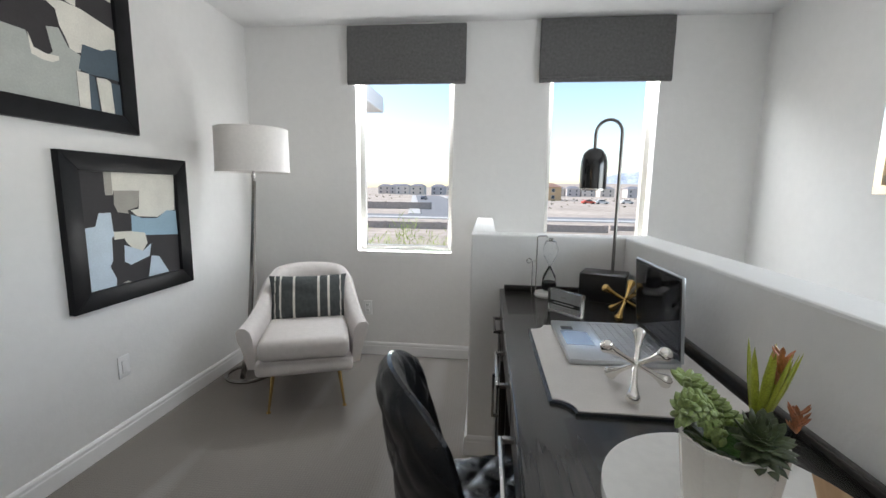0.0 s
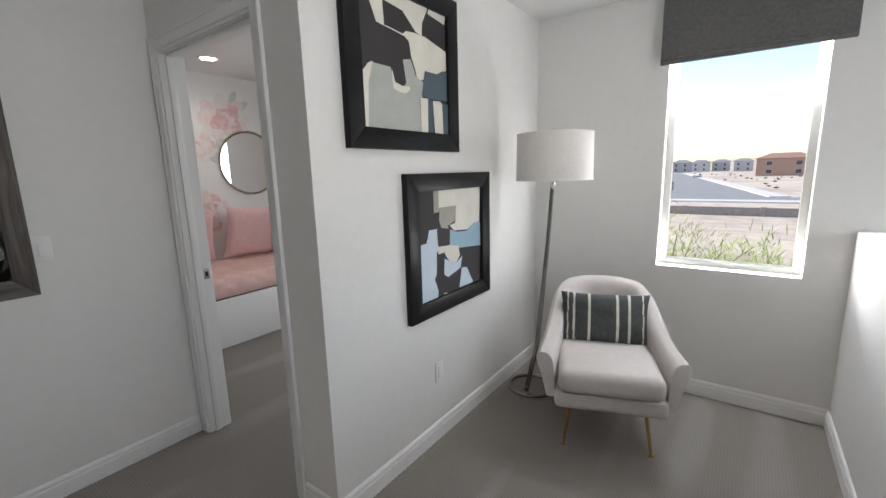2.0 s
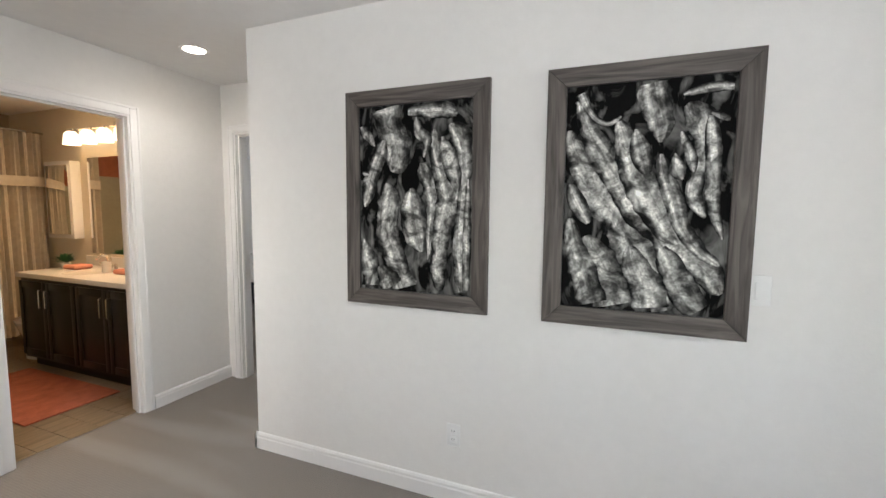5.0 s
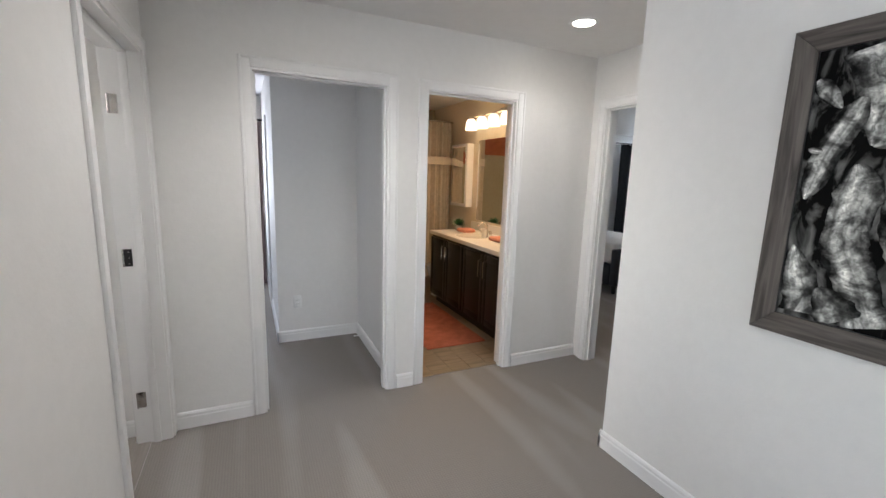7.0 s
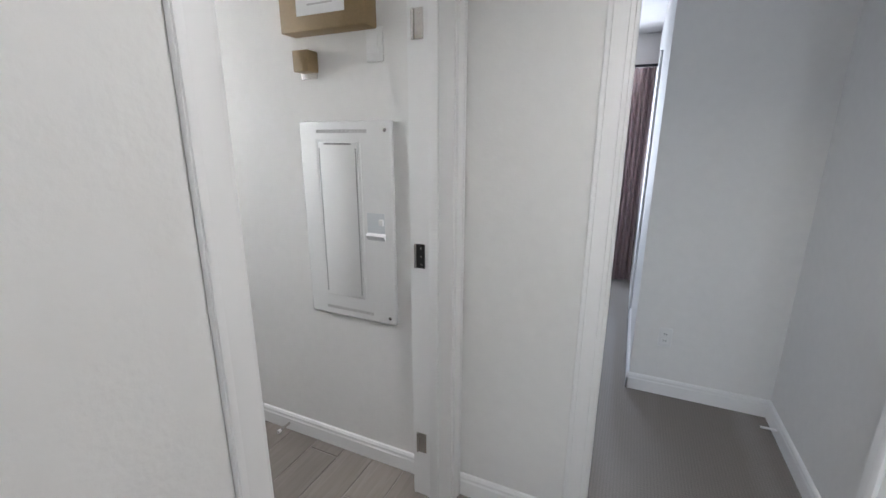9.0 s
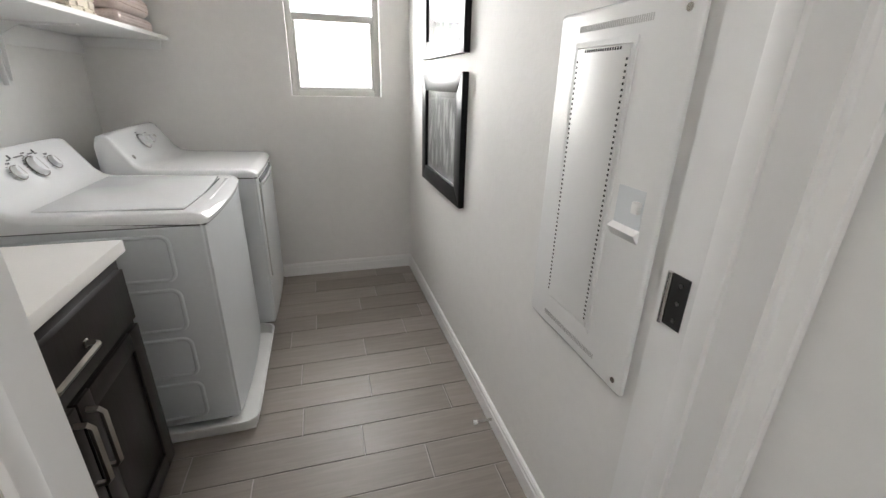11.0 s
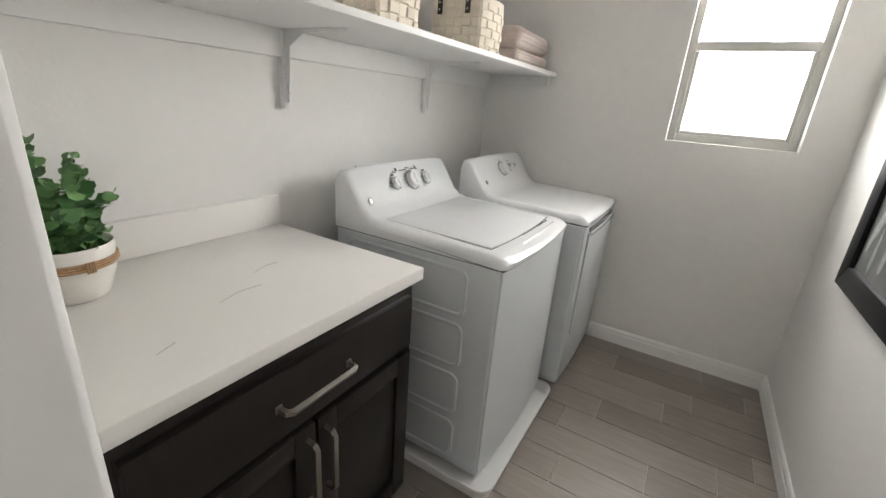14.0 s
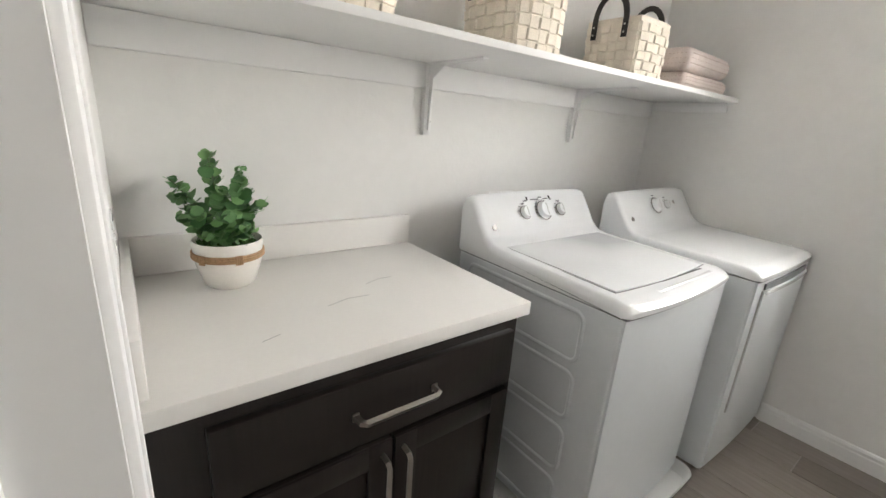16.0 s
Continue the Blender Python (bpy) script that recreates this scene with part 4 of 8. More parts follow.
# ---- armchair ----
def armchair(m):
    top = thing("armchair", "cream upholstered mid-century armchair on brass legs", "armchair", m)
    # plan of the shell: straight arms and a rounded back
    half, back, front, rr = 0.258, 0.36, -0.265, 0.20
    path = []
    for i in range(9):
        path.append((half + 0.055 * (1 - i / 8), front + (back - rr - front) * i / 8))
    for i in range(1, 9):
        a = math.pi / 2 * i / 8
        path.append((half - rr + rr * math.cos(a), back - rr + rr * math.sin(a)))
    for i in range(1, 4):
        path.append(((half - rr) * (1 - i / 3), back))
    full = path + [(-x, y) for x, y in path[-2::-1]]
    k = len(full)

    def section(i):
        x, y = full[i]
        a, b = Vector(full[max(i - 1, 0)]), Vector(full[min(i + 1, k - 1)])
        d = (b - a).normalized()
        nrm = Vector((d.y, -d.x))
        u = min(1, max(0, (y - front) / (back - 0.06 - front)))
        s = u * u * (3 - 2 * u)
        crown = 0.035 * max(0, 1 - (x / 0.30) ** 2) * (y > back - 0.1)
        zt = 0.520 + 0.035 * u + 0.17 * s ** 2.2 + crown
        zb = 0.265 + 0.02 * (1 - u)
        lean = 0.085 * s
        th = 0.048
        pts = []
        for off, z in ((-th, zb), (-th, zt - 0.06), (-th * 0.8, zt - 0.02), (-th * 0.35, zt), (th * 0.4, zt + 0.002), (th * 0.9, zt - 0.02), (th, zt - 0.07), (th * 0.75, (zt + zb) / 2), (th * 0.6, zb)):
            f = max(0, (z - 0.30) / 0.5)
            o = off * (0.62 + 0.38 * (z - zb) / (zt - zb)) + (0.085 * f - 0.012) * (1 - s)
            py = y + nrm.y * o + lean * f * 1.2
            pts.append((x + nrm.x * o, py, z))
        return pts

    def loft(i0, i1):
        bm = bmesh.new()
        rows = [[bm.verts.new(p) for p in section(i)] for i in range(i0, i1 + 1)]
        for a, b in zip(rows, rows[1:]):
            for j in range(len(a)):
                q = (j + 1) % len(a)
                bm.faces.new((a[j], a[q], b[q], b[j]))
        for row, off in ((rows[0], -0.02), (rows[-1], 0.0)):
            c = sum((v.co for v in row), Vector()) / len(row)
            cv = bm.verts.new(c + Vector((0, off if row is rows[0] or i1 == k - 1 else 0, 0)))
            for j in range(len(row)):
                bm.faces.new((row[j], row[(j + 1) % len(row)], cv))
        return bm
    part("arm", loft(0, 9), M_cream, top)
    part("backrest", loft(9, k - 10), M_cream, top)
    part("arm", loft(k - 10, k - 1), M_cream, top)
    bm = bx(-0.258, 0.258, -0.335, 0.26, 0.335, 0.458, 0.045, 5)
    for v in bm.verts:
        v.co.z += 0.012 * (1 - (v.co.x / 0.26) ** 2) * (v.co.z > 0.4)
    part("seat_cushion", bm, M_cream, top)
    part("seat_base", bx(-0.278, 0.278, -0.318, 0.30, 0.248, 0.336, 0.03, 3), M_cream, top)
    part("piping", tube(bmesh.new(), [(-0.25, -0.322, 0.336), (0.25, -0.322, 0.336)], 0.004, 6), M_cream, top)
    for sx, y0, y1 in ((-1, -0.19, -0.235), (1, -0.19, -0.235), (-1, 0.22, 0.30), (1, 0.22, 0.30)):
        bm = cyl(bmesh.new(), (sx * 0.19, y0, 0.25), (sx * 0.222, y1, 0.006), 0.013, 0.007, 14)
        cyl(bm, (sx * 0.222, y1, 0.008), (sx * 0.223, y1 - 0.001, 0.0), 0.013, 0.014, 14)
        part("leg", bm, M_gold, top, "tapered brass leg")
    return top


ACH = pose(-1.80, 3.36, 0, 0, 0, 20) @ Matrix.Diagonal((0.96, 0.97, 1.0, 1)) @ Matrix.Translation((0, -0.012, 0)) @ Matrix.Diagonal((1, 1.025, 1, 1))
armchair(ACH)


def striped_pillow(m):
    bm = pillow_mesh(bmesh.new(), 0.51, 0.295, 0.13, 100, 0.5)
    me = mesh_of(bm, "lumbar_pillow", [M_charc, M_stripe])
    for p in me.polygons:
        x = p.center.x
        if any(abs(x - c) < 0.0065 for c in (-0.176, -0.09, 0.07, 0.135)) or abs(abs(x) - 0.212) < 0.004:
            p.material_index = 1
    ob = new("lumbar_pillow", me)
    ob.matrix_basis = m
    return tagged(ob, "charcoal lumbar pillow with cream stripes on the armchair", "pillow")


striped_pillow(ACH @ pose(0, 0.150, 0.582, -17, 0, 0))


# ---- floor lamp ----
def floor_lamp(x, y):
    top = thing("floor_lamp", "nickel floor lamp with a white drum shade and ring foot", "floor lamp", pose(x, y, 0))
    part("ring_foot", tube(bmesh.new(), [(-0.17 + 0.145 * math.cos(a), 0.12 + 0.145 * math.sin(a), 0.011) for a in [i * math.pi / 18 for i in range(36)]], 0.012, 8, True), M_darknickel, top)
    bm = bmesh.new()
    tube(bm, [(-0.17, -0.025 + 0.06, 0.012), (-0.10, 0.035, 0.36), (-0.045, 0.04, 1.0), (-0.025, 0.042, 1.33)], [0.018, 0.016, 0.014, 0.012], 4)
    part("pole", bm, M_darknickel, top)
    bm = tube(bmesh.new(), [(-0.03, 0.042, 1.325), (-0.03, 0.042, 1.35), (0.0, 0.0, 1.352), (0.0, 0.0, 1.40)], 0.008, 8)
    cyl(bm, (0, 0, 1.35), (0, 0, 1.37), 0.016, 0.016, 12)
    part("swing_arm", bm, M_chrome, top)
    r = 0.212
    bm = lathe(bmesh.new(), [(r, 1.385), (r * 0.985, 1.64), (r * 0.975, 1.64), (r * 0.99, 1.385), (r, 1.385)], 48)
    part("shade", bm, M_linen, top, "white linen drum shade")
    for z in (1.386, 1.638):
        rr = r + 0.001 if z < 1.5 else r * 0.985 + 0.001
        part("rim_band", lathe(bmesh.new(), [(rr, z - 0.004), (rr + 0.0015, z - 0.003), (rr + 0.0015, z + 0.003), (rr, z + 0.004)], 48), M_linen, top)
    bm = cyl(bmesh.new(), (0, 0, 1.38), (0, 0, 1.655), 0.004, n=8)
    ball(bm, (0, 0, 1.66), 0.011, n=8)
    part("finial", bm, M_chrome, top)
    bm = bmesh.new()
    for i in range(3):
        a = i * 2.094
        cyl(bm, (0, 0, 1.625), (r * 0.97 * math.cos(a), r * 0.97 * math.sin(a), 1.632), 0.002, n=6)
    part("spider", bm, M_chrome, top)
    return top


floor_lamp(-2.135, 3.40)


# ---- desk ----
DZ, DX, DX1 = 0.845, -0.628, -0.087


def desk():
    top = thing("desk", "built-in charcoal wood desk with drawers and nickel pulls", "desk")
    part("worktop", bx(DX, DX1, 0.25, 2.826, DZ - 0.038, DZ, 0.005), M_deskwood, top)
    part("back_edge", bx(DX1 - 0.022, DX1 - 0.001, 0.25, 2.804, DZ, DZ + 0.02, 0.004), M_deskwood, top)
    part("end_edge", bx(DX + 0.02, DX1 - 0.001, 2.805, 2.826, DZ, DZ + 0.02, 0.004), M_deskwood, top)
    fx = DX + 0.025
    part("cabinet_body", bx(fx, DX1 - 0.002, 2.43, 2.826, 0.0, DZ - 0.039, 0.003), M_espresso, top)
    part("cabinet_body", bx(fx, DX1 - 0.002, 0.3, 1.42, 0.0, DZ - 0.039, 0.003), M_espresso, top)
    part("rear_panel", bx(DX1 - 0.03, DX1 - 0.002, 1.42, 2.43, 0.05, DZ - 0.039), M_espresso, top)
    part("apron_rail", bx(fx + 0.02, fx + 0.04, 1.42, 2.43, 0.66, DZ - 0.039), M_espresso, top)

    def front(nm, y0, y1, z0, z1, handle):
        p = part(nm, bx(fx - 0.019, fx, y0, y1, z0, z1, 0.003), M_espresso, top)
        if nm == "cabinet_door":
            for a, b, c, d in ((y0 + 0.0, y0 + 0.055, z0, z1), (y1 - 0.055, y1, z0, z1), (y0 + 0.055, y1 - 0.055, z0, z0 + 0.055), (y0 + 0.055, y1 - 0.055, z1 - 0.055, z1)):
                part("door_rail", bx(fx - 0.025, fx - 0.0185, a, b, c, d, 0.0015), M_espresso, p)
        x = fx - 0.019 - 0.03
        bm = bmesh.new()
        (a, b) = handle
        if nm == "drawer_front":
            z = (z0 + z1) / 2
            box(bm, x - 0.005, x + 0.005, a, b, z - 0.006, z + 0.006, 0.002)
            for yy in (a + 0.006, b - 0.006):
                box(bm, x + 0.005, fx - 0.018, yy - 0.006, yy + 0.006, z - 0.006, z + 0.006)
        else:
            y = y0 + 0.04
            box(bm, x - 0.005, x + 0.005, y - 0.006, y + 0.006, a, b, 0.002)
            for zz in (a + 0.006, b - 0.006):
                box(bm, x + 0.005, fx - 0.018, y - 0.006, y + 0.006, zz - 0.006, zz + 0.006)
        part("handle", bm, M_chrome, p, "nickel bar handle")
    front("drawer_front", 2.45, 2.81, 0.665, 0.80, (2.54, 2.73))
    front("cabinet_door", 2.45, 2.81, 0.10, 0.65, (0.40, 0.58))
    front("drawer_front", 1.94, 2.41, 0.685, 0.80, (2.05, 2.30))
    front("drawer_front", 1.44, 1.91, 0.685, 0.80, (1.55, 1.80))
    front("drawer_front", 0.86, 1.40, 0.665, 0.80, (1.00, 1.26))
    front("drawer_front", 0.86, 1.40, 0.38, 0.65, (1.00, 1.26))
    return top


desk()


def desk_chair(m):
    """Faces +x: a tufted shell back at -x, a quilted seat, a pedestal."""
    top = thing("desk_chair", "black quilted leather desk chair pushed up to the desk", "chair", m)
    nu, nv = 44, 36
    bm = bmesh.new()
    Z0, Z1 = 0.44, 0.885
    front, back = {}, {}
    for i in range(nu + 1):
        u = 2 * i / nu - 1
        for j in range(nv + 1):
            v = j / nv
            wid = 0.230 * (0.86 + 0.30 * v - 0.42 * max(0, v - 0.55) ** 1.6 * 2.2)
            z = Z0 + (Z1 - Z0 - 0.09 * abs(u) ** 2.6) * v
            y = u * wid
            x = -0.175 - 0.07 * v ** 1.3 + 0.125 * (abs(u) ** 2) * (0.75 + 0.25 * (1 - v))
            a, b = (u * 2.2 + v * 3.0), (u * 2.2 - v * 3.0)
            tuft = 0.010 * min(1, min(abs(a - round(a)), abs(b - round(b))) * 3) ** 0.6
            edge = (1 - abs(u) ** 8) * (1 - (2 * v - 1) ** 8)
            front[i, j] = bm.verts.new((x + (0.020 + tuft) * edge, y, z))
            back[i, j] = bm.verts.new((x - (0.034 + tuft) * edge - 0.010, y * 1.03, z))
    for i in range(nu):
        for j in range(nv):
            bm.faces.new((front[i, j], front[i + 1, j], front[i + 1, j + 1], front[i, j + 1]))
            bm.faces.new((back[i, j], back[i, j + 1], back[i + 1, j + 1], back[i + 1, j]))
    rim = [(i, 0) for i in range(nu)] + [(nu, j) for j in range(nv)] + [(i, nv) for i in range(nu, 0, -1)] + [(0, j) for j in range(nv, 0, -1)]
    for a, b in zip(rim, rim[1:] + rim[:1]):
        bm.faces.new((front[a], back[a], back[b], front[b]))
    part("backrest", bm, M_leather, top)
    bm = bmesh.new()
    g = {}
    n = 52
    for i in range(n + 1):
        for j in range(n + 1):
            u, v = 2 * i / n - 1, 2 * j / n - 1
            a, b = (u + v) * 1.9, (u - v) * 1.9
            t = 0.010 * min(1, min(abs(a - round(a)), abs(b - round(b))) * 3) ** 0.6
            e = (1 - u ** 8) * (1 - v ** 8)
            sx = 0.215 * (1 - 0.10 * v * v)
            g[i, j] = bm.verts.new((0.02 + sx * u, 0.215 * v * (1 - 0.10 * u * u), 0.44 + (0.035 + t) * e ** 0.5))
    for i in range(n):
        for j in range(n):
            bm.faces.new((g[i, j], g[i + 1, j], g[i + 1, j + 1], g[i, j + 1]))
    r = bmesh.ops.extrude_face_region(bm, geom=list(bm.faces))
    bmesh.ops.translate(bm, verts=[v for v in r["geom"] if isinstance(v, bmesh.types.BMVert)], vec=(0, 0, -0.001))
    for v in [v for v in r["geom"] if isinstance(v, bmesh.types.BMVert)]:
        v.co.z = 0.41
    part("seat", bm, M_leather, top, "diamond-quilted black leather seat")
    part("column", cyl(cyl(bmesh.new(), (0, 0, 0.06), (0, 0, 0.41), 0.022), (0, 0, 0.385), (0, 0, 0.412), 0.07), M_chrome, top)
    for i in range(5):
        a = i * 2 * math.pi / 5 + 0.3
        c, s = math.cos(a), math.sin(a)
        leg = part("leg", tube(bmesh.new(), [(0, 0, 0.085), (0.14 * c, 0.14 * s, 0.08), (0.27 * c, 0.27 * s, 0.062)], [0.02, 0.016, 0.012], 8), M_chrome, top)
        part("caster", cyl(bmesh.new(), (0.27 * c - 0.012 * s, 0.27 * s + 0.012 * c, 0.026), (0.27 * c + 0.012 * s, 0.27 * s - 0.012 * c, 0.026), 0.026), M_black, leg)
    return top


desk_chair(pose(-0.68, 1.93, 0, 0, 0, 17))

# ---- on the desk ----
D = DZ + 0.0005


def blotter():
    def outline(g):
        x0, x1, y0, y1, r = -0.545 - g, -0.14 + g, 1.738 - g, 2.285 + g, 0.045
        pts = []
        for cx, cy, a0 in ((x0, y0, 90), (x1, y0, 180), (x1, y1, 270), (x0, y1, 0)):
            arc = [(cx + r * math.cos(radians(a0 - i * 15)), cy + r * math.sin(radians(a0 - i * 15))) for i in range(7)]
            pts += arc
        return pts
    top = thing("desk_blotter", "cream desk blotter with scooped corners and dark edge", "desk pad")
    part("base", poly(bmesh.new(), outline(0.007), D, D + 0.006), M_leather, top)
    part("pad", poly(bmesh.new(), outline(0.0), D + 0.006, D + 0.0085), mat("blotter_paper", (0.66, 0.63, 0.60), 0.8, var=0.04, scale=20), top)


blotter()
M_alu = mat("laptop_aluminium", (0.56, 0.58, 0.60), 0.3, 0.9, var=0.03, scale=60)
M_screen = mat("dark_screen", (0.006, 0.006, 0.008), 0.06, var=0.0)
M_keys = mat("silver_keys", (0.50, 0.51, 0.53), 0.45, 0.3, var=0.05)


def laptop():
    z = D + 0.009
    top = thing("laptop", "open silver laptop with a dark screen on the blotter", "laptop")
    part("base", bx(-0.475, -0.20, 1.968, 2.292, z, z + 0.016, 0.004), M_alu, top)
    part("keyboard_deck", bx(-0.365, -0.225, 1.985, 2.275, z + 0.016, z + 0.0165), M_keys, top)
    deck = top.children[-1]
    bm = bmesh.new()
    for r in range(6):
        for c in range(15):
            x, y = -0.358 + r * 0.0225, 1.99 + c * 0.019
            box(bm, x, x + 0.017, y, y + 0.0155, z + 0.0165, z + 0.019)
    part("keys", bm, M_keys, deck, smooth=False)
    part("touchpad", bx(-0.462, -0.385, 2.07, 2.185, z + 0.016, z + 0.0166), mat("touchpad", (0.40, 0.42, 0.45), 0.2, 0.6, var=0.02), top)
    part("sticker", bx(-0.455, -0.42, 2.20, 2.23, z + 0.016, z + 0.0168), M_dark, top)
    m = pose(-0.203, 0, z + 0.014, 0, -4, 0)
    def lid(nm, mt, x0, x1, y0, y1, z0, z1, bev=0.0):
        bm = bx(x0, x1, y0, y1, z0, z1, bev)
        bm.transform(m)
        return part(nm, bm, mt, top)
    lid("lid", M_alu, 0.0, 0.008, 1.968, 2.292, 0, 0.222, 0.003)
    lid("bezel", M_black, -0.0012, 0.0005, 1.972, 2.288, 0.006, 0.218)
    lid("screen", M_screen, -0.0018, -0.001, 1.980, 2.280, 0.020, 0.211)
    part("hinge", cyl(bmesh.new(), (-0.203, 2.0, z + 0.013), (-0.203, 2.26, z + 0.013), 0.006, n=10), M_black, top)


laptop()


def jack(x, y, z, mt, label, rz):
    bm = bmesh.new()
    a1 = Vector((0.28, 0.72, 0.64)).normalized()
    a2 = Vector((-0.81, -0.03, 0.58))
    a2 = (a2 - a1 * a2.dot(a1)).normalized()
    q = Matrix((a1, a2, a1.cross(a2))).transposed()
    R = 0.092
    for a in ((1, 0, 0), (0, 1, 0), (0, 0, 1)):
        d = q @ Vector(a)
        tube(bm, [d * (s * R) for s in (-1, -0.985, -0.94, -0.87, -0.78, -0.65, -0.45, 0, 0.45, 0.65, 0.78, 0.87, 0.94, 0.985, 1)], [0.002, 0.008, 0.0135, 0.0155, 0.0125, 0.0085, 0.006, 0.005, 0.006, 0.0085, 0.0125, 0.0155, 0.0135, 0.008, 0.002], 16)
    ball(bm, (0, 0, 0), 0.0095, n=8)
    return solid("jack_sculpture", bm, mt, label, "sculpture", "jack sculptures", pose(x, y, z + R * 0.645 + 0.010, 0, 0, rz))


jack(-0.362, 1.828, D + 0.0085, M_silver, "polished silver jack sculpture on the blotter", 0)
jack(-0.200, 2.42, D, M_gold, "brass jack sculpture behind the laptop", -12)


def desk_lamp(x, y):
    top = thing("desk_lamp", "black arched desk lamp on a square block base", "desk lamp", pose(x, y, D, 0, 0, -22))
    part("base", bx(-0.09, 0.09, -0.07, 0.07, 0, 0.115, 0.004), M_black, top, "square black block base")
    pts = [(0.03, 0, 0.10), (0.03, 0, 0.30), (0.03, 0, 0.62)] + [(-0.02 + 0.05 * math.cos(a), 0, 0.68 + 0.055 * math.sin(a)) for a in [i * math.pi / 10 for i in range(11)]] + [(-0.07, 0, 0.62)]
    part("arm", tube(bmesh.new(), pts, 0.0065, 10), M_steel, top)
    prof = [(0.0, 0.625), (0.012, 0.625), (0.03, 0.618), (0.044, 0.60), (0.051, 0.575), (0.053, 0.55), (0.053, 0.455), (0.050, 0.455), (0.050, 0.55), (0.04, 0.595), (0.0, 0.61)]
    part("shade", lathe(bmesh.new(), prof, 32, (-0.07, 0, 0)), mat("gloss_black", (0.008, 0.008, 0.009), 0.08, var=0.0, coat=0.5), top, "glossy black dome shade")
    part("shade_rim", lathe(bmesh.new(), [(0.0535, 0.453), (0.0545, 0.455), (0.0545, 0.459), (0.0535, 0.461)], 32, (-0.07, 0, 0)), M_chrome, top)


desk_lamp(-0.198, 2.70)


def hourglass(x, y):
    top = thing("hourglass", "glass hourglass on a nickel stand with a marble foot", "hourglass", pose(x, y, D, 0, 0, 15))
    part("foot", lathe(bmesh.new(), [(0, 0), (0.05, 0), (0.054, 0.008), (0.05, 0.018), (0, 0.02)], 32), M_marble, top)
    bm = tube(bmesh.new(), [(-0.04, 0.03, 0.018), (-0.04, 0.03, 0.252), (-0.035, 0.03, 0.257), (0.0, 0.03, 0.257), (0.005, 0.03, 0.25)], 0.0028, 8)
    tube(bm, [(-0.062, 0.02, 0.0), (-0.062, 0.02, 0.15), (-0.04, 0.03, 0.15)], 0.0022, 8)
    tube(bm, [(-0.078 + 0.010 * math.cos(a), 0.02, 0.152 + 0.010 * math.sin(a)) for a in [i * math.pi / 8 for i in range(16)]], 0.0018, 6, True)
    part("stand", bm, M_chrome, top)
    bm = lathe(bmesh.new(), [(0.0, 0.022), (0.026, 0.026), (0.032, 0.05), (0.026, 0.09), (0.008, 0.125), (0.0045, 0.132), (0.008, 0.139), (0.026, 0.172), (0.032, 0.205), (0.022, 0.238), (0.0, 0.243)], 28, (0.008, 0.0, 0))
    part("bulb", bm, M_glass, top, "clear glass bulbs")
    part("sand", lathe(bmesh.new(), [(0, 0.026), (0.024, 0.028), (0.029, 0.05), (0.027, 0.062), (0, 0.072)], 20, (0.008, 0.0, 0)), M_dark, top, "black sand")
    part("cap", cyl(bmesh.new(), (0.008, 0.0, 0.240), (0.008, 0.0, 0.252), 0.010), M_chrome, top)


hourglass(-0.43, 2.712)


def acrylic_sign(x, y, rz):
    top = thing("acrylic_sign", "clear acrylic block sign with a black printed band", "desk sign", pose(x, y, D, 0, 0, rz))
    part("block", bx(-0.075, 0.075, -0.012, 0.012, 0, 0.085, 0.002), M_acryl, top)
    card = part("card", bx(-0.072, 0.072, 0.0125, 0.0135, 0.004, 0.081), mat("card", (0.70, 0.70, 0.70), 0.7, var=0.02), top, "white card")
    part("printed_band", bx(-0.0715, 0.0715, -0.0132, -0.0123, 0.030, 0.045), M_dark, top)
    part("text_bar", bx(-0.045, 0.045, -0.0138, -0.0131, 0.0355, 0.0395), mat("print_white", (0.7, 0.7, 0.7), 0.6, var=0.0), top)
    for z, w in ((0.020, 0.04), (0.013, 0.028)):
        part("text_bar", bx(-w, w, -0.0130, -0.0122, z, z + 0.003), M_vein, top)
    part("emblem", bx(-0.012, 0.012, -0.0130, -0.0122, 0.058, 0.064), M_vein, top)


acrylic_sign(-0.398, 2.455, -48)


